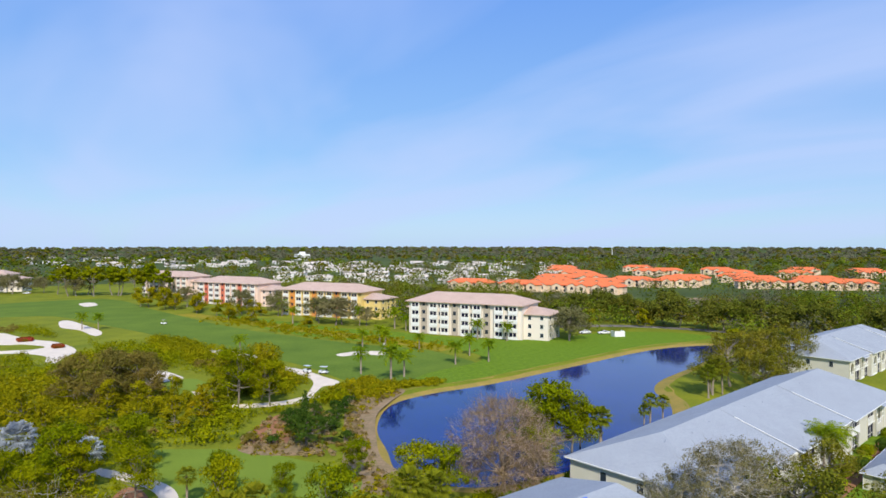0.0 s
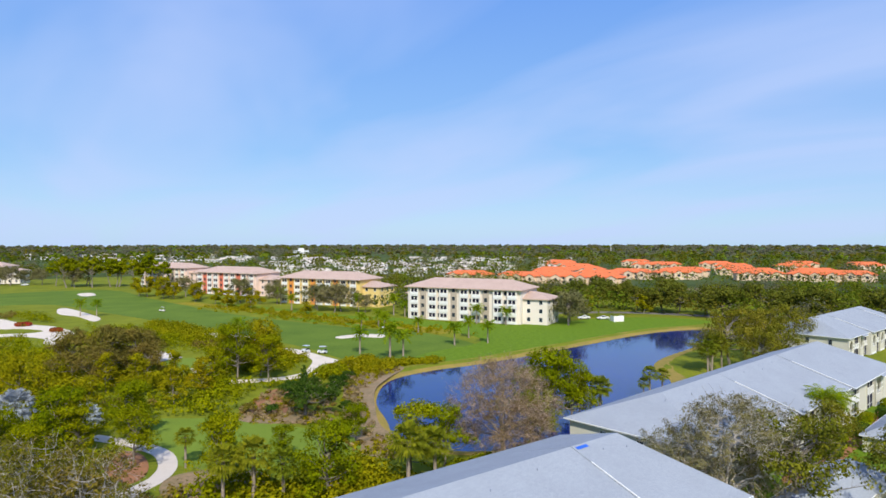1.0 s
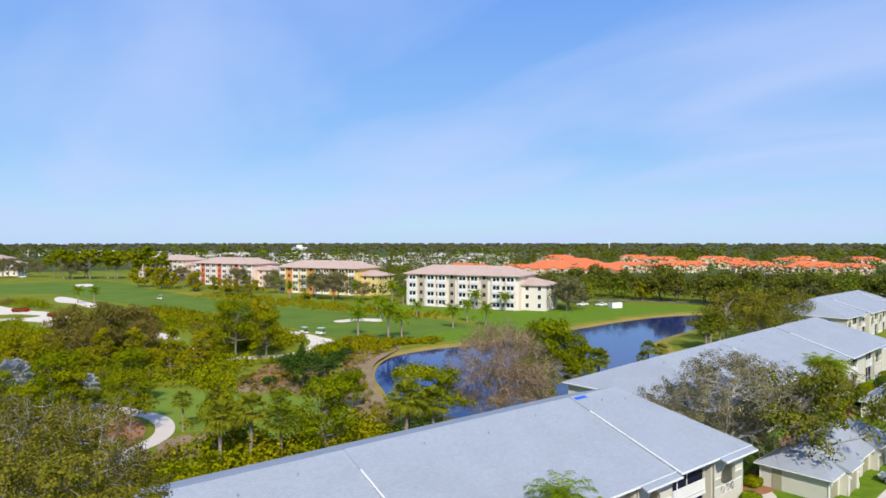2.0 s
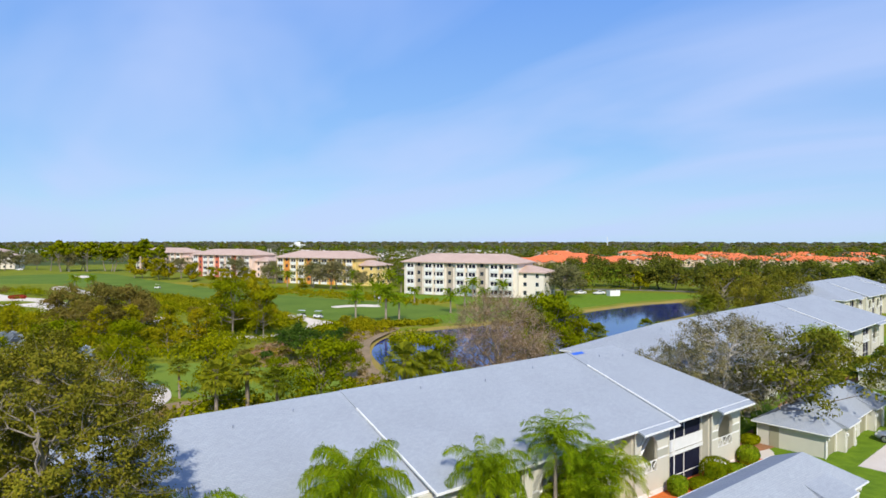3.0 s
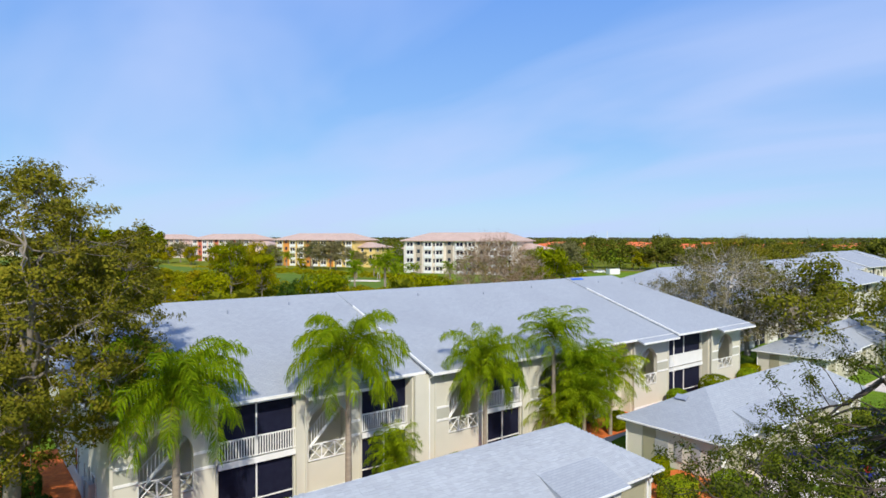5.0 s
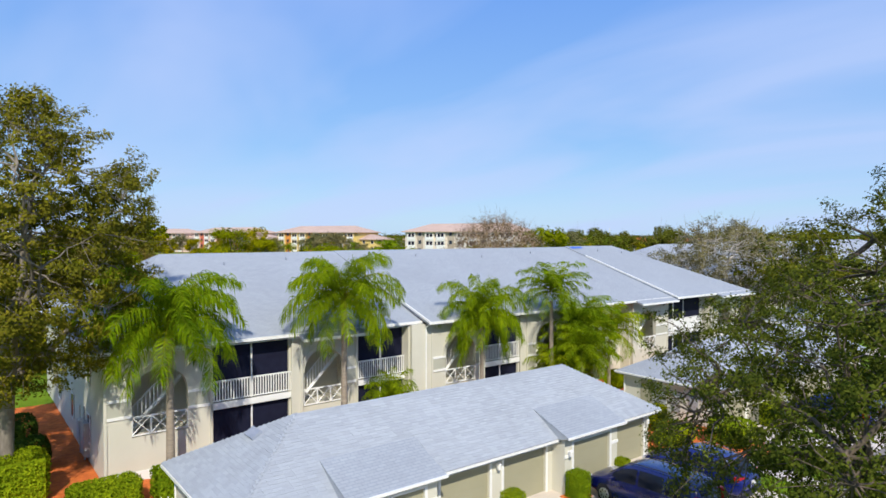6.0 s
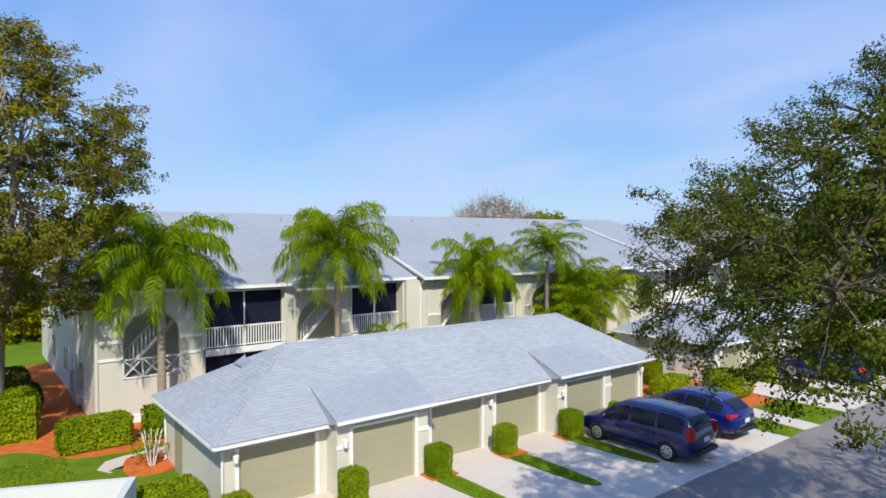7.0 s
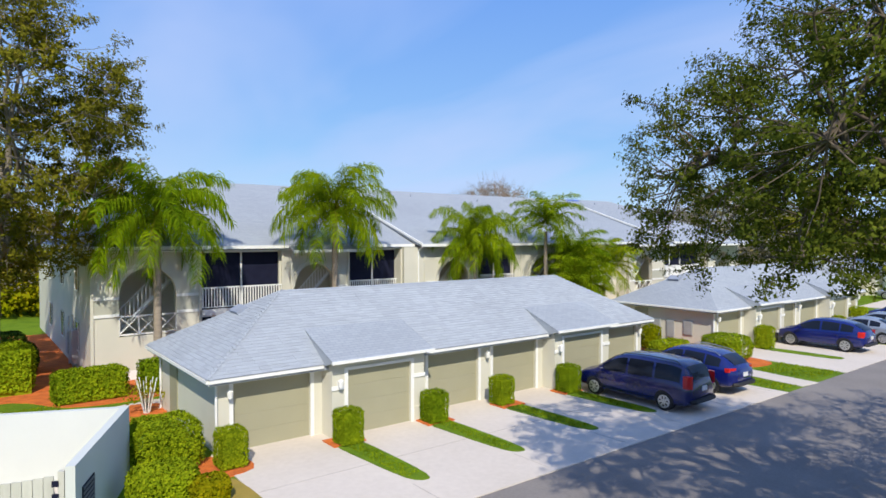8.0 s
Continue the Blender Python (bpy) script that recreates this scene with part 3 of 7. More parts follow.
# ---- condominium houses ----
def arch_wall(parent, x0, x1, y, a0, a1, sill, spring, top, thick=0.25):
    """A wall with an arched opening right through it, a raised surround, banding and the stair landing behind."""
    r, c = (a1 - a0) / 2, (a0 + a1) / 2
    rise = r * 1.02
    g = Geo()
    steps = 14
    arc = [(c - r * math.cos(math.pi * i / steps), spring + rise * math.sin(math.pi * i / steps)) for i in range(steps + 1)]
    part("wall", Geo().box(x0, x1, y, y + thick, 0, sill), M_STUCCO, parent)
    part("arch_wall", g.extrude_y([(x0, sill), (a0, sill)] + arc + [(a1, sill), (x1, sill), (x1, top), (x0, top)], y, y + thick), M_STUCCO, parent)
    ring = Geo()
    outer = [(c - (r + 0.22) * math.cos(math.pi * i / steps), spring + (rise + 0.22) * math.sin(math.pi * i / steps)) for i in range(steps + 1)]
    ring.extrude_y(arc + outer[::-1], y - 0.05, y - 0.003)
    part("arch_surround", ring, M_STUCCO, parent)
    for xa, xb in ((x0 - 0.03, a0), (a1, x1 + 0.03)):
        if xb - xa > 0.25:
            part("band", Geo().box(xa, xb, y - 0.05, y - 0.003, spring - 0.13, spring), M_TRIM, parent)
            part("band", Geo().box(xa + 0.01, xb, y - 0.02, y - 0.003, spring - 0.75, spring - 0.13), M_BAND, parent, "sage stucco band")
            part("band", Geo().box(xa, xb, y - 0.05, y - 0.003, spring - 0.88, spring - 0.75), M_TRIM, parent)
    part("plinth", Geo().box(x0 - 0.03, x1 + 0.03, y - 0.04, y - 0.003, 0, 0.45), M_TRIM, parent)
    part("landing_wall", Geo().box(x0 + 0.27, x1 - 0.02, y + 2.0, y + 2.15, 0, top), M_STUCCO, parent)
    for xa in (x0 + 0.27, x1 - 0.12):
        part("landing_wall", Geo().box(xa, xa + 0.1, y + thick, y + 2.0, 0, top), M_STUCCO, parent)
    for za, zb in ((sill - 0.15, sill - 0.02), (top - 0.15, top - 0.01)):
        part("landing_floor", Geo().box(x0 + 0.38, x1 - 0.13, y + thick, y + 2.0, za, zb), M_STUCCO, parent)
    rail = part("landing_rail", Geo().box(a0, a1, y + 0.0, y + 0.05, sill + 0.85, sill + 0.92), M_TRIM, parent, "white rail with crossed bars")
    part("bar", Geo().box(a0, a1, y + 0.0, y + 0.05, sill + 0.06, sill + 0.12), M_TRIM, rail)
    n = 3
    for i in range(n + 1):
        xx = a0 + (a1 - a0) * i / n
        part("post", Geo().box(xx - 0.035, xx + 0.035, y + 0.01, y + 0.04, sill + 0.1, sill + 0.88), M_TRIM, rail)
    for i in range(n):
        xa, xb = a0 + (a1 - a0) * i / n, a0 + (a1 - a0) * (i + 1) / n
        part("bar", Geo().tube([(xa, y + 0.025, sill + 0.1), (xb, y + 0.025, sill + 0.88)], [0.026, 0.026], 4), M_TRIM, rail)
        part("bar", Geo().tube([(xb, y + 0.025, sill + 0.1), (xa, y + 0.025, sill + 0.88)], [0.026, 0.026], 4), M_TRIM, rail)
    zs, ze = sill + 0.1, spring + rise - 0.3
    stair = part("stair_rail", Geo().tube([(a0 - 0.1, y + 0.815, zs + 0.75), (a1 + 0.1, y + 0.815, ze + 0.75)], [0.035, 0.035], 4), M_TRIM, parent, "white sloping stair balusters")
    part("stringer", Geo().tube([(a0 - 0.1, y + 0.815, zs - 0.2), (a1 + 0.1, y + 0.815, ze - 0.2)], [0.1, 0.1], 4), M_TRIM, stair)
    bal = Geo().box(-0.024, 0.024, 0, 0.04, -0.2, 0.75).mesh("baluster", M_TRIM)
    for i in range(16):
        part("baluster", bal, None, stair).location = (a0 - 0.1 + (a1 - a0 + 0.2) * i / 15, y + 0.8, zs + (ze - zs) * i / 15)


BALUSTER = Geo().box(-0.027, 0.027, -0.015, 0.015, 0, 0.87).mesh("baluster", M_TRIM)


def porch(parent, x0, x1, y, top=5.62, solid=False):
    """Two screened porches, one over the other, with a white balcony rail."""
    g = Geo()
    g.box(x0, x1, y + 2.2, y + 2.4, 0, top).box(x0, x1, y - 0.12, y + 2.2, 2.62, 2.86)
    part("porch_shell", g, M_STUCCO, parent)
    for xa, xb in ((x0 + 0.003, x0 + 0.1), (x1 - 0.1, x1 - 0.003)):
        for za, zb in ((0.0, 2.62), (2.86, top)):
            part("side_wall", Geo().box(xa, xb, y - 0.05, y + 2.2, za, zb), M_STUCCO, parent)
    part("slab_edge", Geo().box(x0, x1, y - 0.16, y - 0.12, 2.6, 2.9), M_TRIM, parent)
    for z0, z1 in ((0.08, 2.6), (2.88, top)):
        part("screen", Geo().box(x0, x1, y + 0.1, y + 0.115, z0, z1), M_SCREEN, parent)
        fr = Geo()
        n = 2
        for i in range(n + 1):
            xx = x0 + (x1 - x0) * i / n
            fr.box(xx - 0.035, xx + 0.035, y + 0.04, y + 0.098, z0, z1)
        fr.box(x0, x1, y + 0.04, y + 0.095, z1 - 0.07, z1)
        if z0 < 1:
            fr.box(x0, x1, y + 0.04, y + 0.094, 0.75, 0.81)
        part("screen_frame", fr, M_TRIM, parent)
    rail = part("balcony_rail", Geo().box(x0, x1, y - 0.13, y - 0.06, 3.86, 3.93), M_TRIM, parent, "white balcony railing")
    part("bar", Geo().box(x0, x1, y - 0.12, y - 0.07, 2.96, 3.01), M_TRIM, rail)
    if solid:
        part("panel", Geo().box(x0, x1, y - 0.11, y - 0.08, 3.0, 3.87), M_TRIM, rail)
    else:
        n = int((x1 - x0) / 0.13)
        for i in range(n + 1):
            part("baluster", BALUSTER, None, rail).location = (x0 + (x1 - x0) * i / n, y - 0.095, 3.0)


def plain_wall(parent, x0, x1, y, top=5.7, y1=None):
    part("wall", Geo().box(x0, x1, y, y1 or y + 0.25, 0, top), M_STUCCO, parent)


def condo(name, label, sections, bays, west, east, back, group="condominium houses"):
    """A two-storey house in stepped sections. sections: x0, x1, eave y, ridge y, ridge z. bays: kind, x0, x1, y, then the arch's x0, x1."""
    house = thing(name, label, "house", group)
    E0 = 5.87
    last = len(sections) - 1
    for i, (x0, x1, yf, yr, zr) in enumerate(sections):
        ra, rb = (x0 + west if i == 0 else x0), (x1 - east if i == last else x1)
        faces = [[(x0, yf, E0), (x1, yf, E0), (rb, yr, zr), (ra, yr, zr)], [(x1, back, E0), (x0, back, E0), (ra, yr, zr), (rb, yr, zr)]]
        if i == 0:
            faces.append([(x0, back, E0), (x0, yf, E0), (ra, yr, zr)])
            board(house, (x0 - 0.03, back, E0), (x0 - 0.03, yf, E0), 0.15)
        if i == last:
            faces.append([(x1, yf, E0), (x1, back, E0), (rb, yr, zr)])
            board(house, (x1 + 0.03, yf, E0), (x1 + 0.03, back, E0), 0.15)
        roof_part(house, faces, M_ROOF, 0.18)
        board(house, (x0, yf - 0.04, E0 + 0.01), (x1, yf - 0.04, E0 + 0.01), 0.15, name="gutter")
        slope = (zr - E0) / (yr - yf)
        for kind, bx0, bx1, by, *rest in bays:
            if kind == "arch" and x0 + 3 < bx0 < x1 - 4 and (bx0 < 20 or bx0 > 40):
                lo = 0.62
                roof_part(house, [[(bx0 - 0.35, yf - lo, E0 + 0.012 - lo * slope), (min(bx1 + 0.3, x1 - 0.05), yf - lo, E0 + 0.012 - lo * slope), (min(bx1 + 0.3, x1 - 0.05), yf + 0.5, E0 + 0.012 + 0.5 * slope), (bx0 - 0.35, yf + 0.5, E0 + 0.012 + 0.5 * slope)]], M_ROOF, 0.12, "porch_roof")
                board(house, (bx0 - 0.35, yf - lo - 0.04, E0 - lo * slope), (min(bx1 + 0.3, x1 - 0.05), yf - lo - 0.04, E0 - lo * slope), 0.14)
        if i:
            k = 0.21
            top = Vector((x0, yr, zr)).lerp(Vector((x0, yf, E0)), k)
            g = Geo()
            a, b = top + Vector((0, 0, 0.07)), Vector((x0, yf - 0.06, E0 + 0.07))
            for s in (-0.045, 0.03):
                g.v += [tuple(p + Vector((s, 0, h))) for p in (a, b) for h in (0, -0.13)]
            g.f += [(0, 1, 3, 2), (4, 6, 7, 5), (0, 2, 6, 4), (1, 5, 7, 3), (2, 3, 7, 6), (0, 4, 5, 1)]
            part("rake_board", g, M_TRIM, house)
        for j in range(3):
            vx = x0 + (x1 - x0) * (0.25 + 0.25 * j)
            t = 0.13 + 0.05 * (j % 2)
            p = Vector((vx, yr, zr)).lerp(Vector((vx, yf, E0)), t)
            part("vent_pipe", Geo().tube([p - Vector((0, 0, 0.1)), p + Vector((0, 0, 0.2))], [0.05, 0.05], 7), M_VENT, house)
    wx0, wx1 = sections[0][0] + 0.55, sections[-1][1] - 0.55
    yw = bays[0][3]
    for bx in ((wx0, wx0 + 0.25, yw + 0.25, back - 0.85), (wx1 - 0.25, wx1, bays[-1][3] + 0.3, back - 0.85), (wx0, wx1, back - 0.85, back - 0.6)):
        part("wall", Geo().box(*bx, 0, 5.7), M_STUCCO, house)
    part("ceiling_deck", Geo().box(wx0 + 0.1, wx1 - 0.1, max(b[3] for b in bays) + 2.8, back - 0.9, 5.5, 5.65), M_STUCCO, house)
    part("soffit", Geo().box(sections[0][0] + 0.1, sections[-1][1] - 0.1, max(s[2] for s in sections) + 0.1, back - 0.1, 5.62, 5.66), M_TRIM, house)
    corners = set()
    for kind, x0, x1, y, *rest in bays:
        if kind == "arch":
            arch_wall(house, x0, x1, y, rest[0], rest[1], 1.95, 3.72, 5.68)
        elif kind == "porch":
            porch(house, x0, x1, y, solid=bool(rest))
        else:
            plain_wall(house, x0, x1, y)
        if kind != "porch":
            for xx, yy in {(x0, y), (x1, y)} - corners:
                corners.add((xx, yy))
                part("corner_board", Geo().box(xx - 0.06, xx + 0.06, yy - 0.06, yy - 0.004, 0.46, 5.6), M_STUCCO, house)
    for i, (x0, x1, yf, yr, zr) in enumerate(sections[1:]):
        part("downspout", Geo().tube([(x0 + 0.12, yf + 0.02, E0 - 0.12), (x0 + 0.12, yf + 0.48, E0 - 0.4), (x0 + 0.12, yf + 0.48, 0.15)], [0.045] * 3, 6), M_TRIM, house)
    for q, w in zip(bays, bays[1:]):
        ya, yb = sorted((q[3], w[3]))
        if yb - ya > 0.1:
            part("return_wall", Geo().box(q[2] - 0.09, q[2] + 0.09, ya + 0.252, yb + 0.4, 0, 5.68), M_STUCCO, house)
    for y in np.arange(yw + 3.5, back - 3, 5.2):
        for z in (1.0, 3.8):
            win = part("window", Geo().box(wx0 - 0.03, wx0 - 0.004, y, y + 0.9, z, z + 1.3), M_GLASS, house)
            f = Geo()
            f.box(wx0 - 0.06, wx0 - 0.032, y - 0.06, y, z - 0.06, z + 1.36).box(wx0 - 0.06, wx0 - 0.032, y + 0.9, y + 0.96, z - 0.06, z + 1.36)
            f.box(wx0 - 0.06, wx0 - 0.032, y, y + 0.9, z - 0.06, z).box(wx0 - 0.06, wx0 - 0.032, y, y + 0.9, z + 1.3, z + 1.36)
            part("window_frame", f, M_TRIM, win)
    return house


CONDO_LABEL = "two-storey cream stucco condominium with grey shingle roof and arched stair landings"
BAYS = [
    ("arch", 4.95, 9.4, 28.9, 6.0, 8.35), ("porch", 9.4, 13.4, 29.0), ("wall", 13.4, 13.9, 28.75), ("arch", 13.9, 17.2, 28.9, 14.1, 16.4),
    ("porch", 17.2, 20.4, 29.0), ("wall", 20.4, 21.8, 28.2), ("arch", 21.8, 25.8, 28.2, 22.8, 25.1), ("porch", 25.8, 29.0, 28.4), ("wall", 29.0, 29.6, 28.2),
    ("arch", 29.6, 33.4, 28.2, 30.4, 32.7), ("porch", 33.4, 36.6, 28.4), ("wall", 36.6, 41.0, 29.2), ("arch", 41.0, 45.6, 28.1, 41.7, 44.0),
    ("porch", 45.7, 51.0, 28.3, "solid"), ("wall", 51.0, 51.8, 29.0), ("arch", 51.8, 56.7, 27.8, 52.9, 55.4)]
condo("condominium_house", CONDO_LABEL, [(4.4, 21.2, 28.4, 39.0, 9.68), (21.2, 45.55, 27.65, 39.0, 9.72), (45.55, 57.2, 27.15, 38.9, 9.78)], BAYS, 5.2, 4.6, 50.6)


def shifted(bays, dx, lo, hi):
    return [(k, a + dx, b + dx, y, *[r + dx if not isinstance(r, str) else r for r in rest]) for k, a, b, y, *rest in bays if lo <= a < hi]


M_SHEET = mat("bright blue sheet", (0.03, 0.13, 0.62), (0.025, 0.11, 0.52), rough=0.5, scale=3, fine=20, bump=0.1)
sheet = Geo()
sheet.v = [(x, y, 9.78 - (38.9 - y) * 0.333 + q) for q in (0.025, 0.035) for x, y in ((45.8, 38.25), (47.4, 38.25), (47.4, 38.62), (45.8, 38.62))]
sheet.f = [(3, 2, 1, 0), (4, 5, 6, 7), (0, 1, 5, 4), (1, 2, 6, 5), (2, 3, 7, 6), (3, 0, 4, 7)]
tagged(part("roof_sheet", sheet, M_SHEET), "small bright blue sheet laid beside the roof ridge", "roof sheet")

house2 = condo("condominium_house", "two-storey cream condominium with grey shingle roof beside the pond", [(0.4, 25.4, 28.4, 39.2, 9.68), (25.4, 48.2, 27.65, 39.2, 9.72), (48.2, 74.5, 27.15, 39.0, 9.78)], [("wall", 0.95, 8.95, 28.9)] + shifted(BAYS, 4.0, 4.9, 50) + [("wall", 54.0, 60.0, 28.4), ("porch", 60.0, 64.0, 28.3), ("arch", 64.0, 69.0, 27.9, 65.2, 67.6), ("wall", 69.0, 74.0, 28.2)], 8.0, 4.6, 49.0)
house2.matrix_basis = pose(67.2, 6.6, 0, 0, 0, 5)
house3 = condo("condominium_house", "far grey-roofed condominium half hidden by trees", [(4.4, 21.2, 28.4, 39.0, 9.68), (21.2, 47.1, 27.65, 39.0, 9.72), (47.1, 57.2, 27.15, 38.9, 9.78)], BAYS, 8, 4.6, 50.6)
house3.matrix_basis = pose(168, 30, 0, 0, 0, 4)

garage_1 = garage()
GARAGES = ((26.7, -0.2, 0), (58.6, 5.6, 4), (95.0, 8.5, 5))
for gx_, gy_, turn in GARAGES:
    copy_thing(garage_1, pose(gx_, gy_, 0, 0, 0, turn))


# ---- plants ----
def quads(name, centres, normals, sizes, material, rng, aspect=0.62):
    """One mesh of many small leaf quads."""
    c, n = np.asarray(centres, float), np.asarray(normals, float)
    k = len(c)
    n /= np.linalg.norm(n, axis=1, keepdims=True) + 1e-9
    u = np.cross(n, rng.normal(size=(k, 3)))
    u /= np.linalg.norm(u, axis=1, keepdims=True) + 1e-9
    w = np.cross(n, u)
    s = np.asarray(sizes, float).reshape(-1, 1) / 2
    bend = n * s * 0.35
    v = np.stack([c - u * s, c - w * s * aspect + bend, c + u * s, c + w * s * aspect + bend], 1).reshape(-1, 3)
    me = bpy.data.meshes.new(name)
    me.vertices.add(4 * k)
    me.vertices.foreach_set("co", v.ravel())
    me.loops.add(4 * k)
    me.loops.foreach_set("vertex_index", np.arange(4 * k, dtype=np.int32))
    me.polygons.add(k)
    me.polygons.foreach_set("loop_start", np.arange(0, 4 * k, 4, dtype=np.int32))
    me.polygons.foreach_set("loop_total", np.full(k, 4, dtype=np.int32))
    me.materials.append(material)
    me.update(calc_edges=True)
    return me


def clump_points(rng, clumps, count, gaps=(0.9, -0.28)):
    """Places and outward ways of leaves: every clump (x, y, z, radius) breaks into lobes, with gaps between them."""
    cl = np.asarray(clumps, float)
    lobes, home = [], []
    for i, (x, y, z, r) in enumerate(cl):
        lobes.append((x, y, z, r * 0.72))
        home.append(i)
        for _ in range(6):
            d = rng.normal(size=3)
            d[2] = abs(d[2]) * 0.9 - 0.25
            d /= np.linalg.norm(d)
            lobes.append((x + d[0] * r * 0.68, y + d[1] * r * 0.68, z + d[2] * r * 0.52, r * rng.uniform(0.3, 0.52)))
            home.append(i)
    lobes, home = np.array(lobes), np.array(home)
    share = lobes[:, 3] ** 2 / (lobes[:, 3] ** 2).sum()
    pick = rng.choice(len(lobes), size=count, p=share)
    d = rng.normal(size=(count, 3))
    d /= np.linalg.norm(d, axis=1, keepdims=True)
    r = lobes[pick, 3] * (0.35 + 0.65 * rng.random(count) ** 0.4) * (1 + 0.13 * rng.normal(size=count))
    p = lobes[pick, :3] + d * r[:, None] * np.array([1, 1, 0.76])
    out = (p - cl[home[pick], :3]) / cl[home[pick], 3:4]
    keep = np.array([noise.noise(Vector(q) * gaps[0]) > gaps[1] for q in p])
    return p[keep], (0.7 * d + 0.6 * out)[keep]


def crown_clumps(rng, h, rad, low, count, flat=0.75, size=0.36):
    """Clumps spread over a domed crown between the heights low and h."""
    out = []
    for i in range(count):
        a, q = rng.random() * 2 * math.pi, math.sqrt(rng.random())
        f = rng.random()
        reach = rad * (1 - 0.62 * f**1.6) * (0.55 + 0.45 * (1 if f > 0.08 else 0.7))
        r = size * rad * (0.65 + 0.6 * rng.random())
        z = low + r * 0.5 + (h - low - r * 0.8) * f
        out.append((q * reach * math.cos(a), q * reach * math.sin(a), z, r * flat + r * 0.25))
    return out


def limbs(rng, clumps, low, trunk_r, h, lean=0.06, fork=0.4, fine=0):
    """A trunk with limbs that reach into the clumps."""
    g = Geo()
    top = (lean * h * rng.normal(), lean * h * rng.normal(), low + (h - low) * 0.55)
    mid = (top[0] * 0.4, top[1] * 0.4, low * fork + 0.3)
    g.tube([(0, 0, -0.2), (0, 0, 0.25), mid, top], [trunk_r * 1.5, trunk_r, trunk_r * 0.8, trunk_r * 0.25], 8)
    mains = [Vector(c[:3]) for c in clumps[:11]]
    for x, y, z, r in clumps:
        for _ in range(fine):
            a = Vector((x, y, z)) + Vector(rng.normal(size=3)) * r * 0.3
            b = a + Vector(rng.normal(size=3)).normalized() * r * (0.55 + 0.6 * rng.random())
            g.tube([a, a.lerp(b, 0.5) + Vector(rng.normal(size=3)) * 0.05, b], [0.014, 0.010, 0.004], 3)
        e = Vector((x, y, z))
        near = min(mains, key=lambda q: (q - e).length) if len(clumps) > 30 and not any((q - e).length < 1e-6 for q in mains) else None
        if near is None:
            s = Vector(mid).lerp(Vector(top), min(max((z - mid[2]) / max(top[2] - mid[2], 0.1) * 0.6, 0), 0.95))
            m = s.lerp(e, 0.55) + Vector((0, 0, -0.08 * (e - s).length)) + Vector(rng.normal(size=3)) * 0.05 * (e - s).length
            g.tube([s, s.lerp(m, 0.5) + Vector(rng.normal(size=3)) * 0.04 * (e - s).length, m, e], [trunk_r * 0.42, trunk_r * 0.32, trunk_r * 0.2, trunk_r * 0.06], 6)
        else:
            s = near.lerp(Vector(mid), 0.25 + 0.2 * rng.random())
            m = s.lerp(e, 0.5) + Vector(rng.normal(size=3)) * 0.08 * (e - s).length
            g.tube([s, m, e], [trunk_r * 0.1, trunk_r * 0.06, trunk_r * 0.025], 5)
        for _ in range(2):
            q = e + Vector(rng.normal(size=3)) * r * 0.7
            g.tube([m.lerp(e, 0.5), q], [trunk_r * 0.08, trunk_r * 0.025], 4)
    return g


def tree(name, label, seed, h, rad, low, trunk_r, leaf, n_clumps, n_leaves, leaf_size, bark=None, flat=0.75, group="trees", clumps=None, size=0.36, category="tree", fine=0, fork=0.4, gaps=(0.9, -0.28)):
    rng = np.random.default_rng(seed)
    t = thing(name, label, category, group)
    cl = clumps or crown_clumps(rng, h, rad, low, n_clumps, flat, size)
    part("trunk", limbs(rng, cl, low, trunk_r, h, fine=fine, fork=fork), bark or M_BARK, t, smooth=True)
    p, d = clump_points(rng, cl, n_leaves, gaps)
    nrm = d + rng.normal(size=d.shape) * 0.32 + np.array([0, 0, 0.3])
    part("crown", quads("crown", p, nrm, leaf_size * (0.6 + 0.8 * rng.random(len(p))), leaf, rng), None, t)
    return t


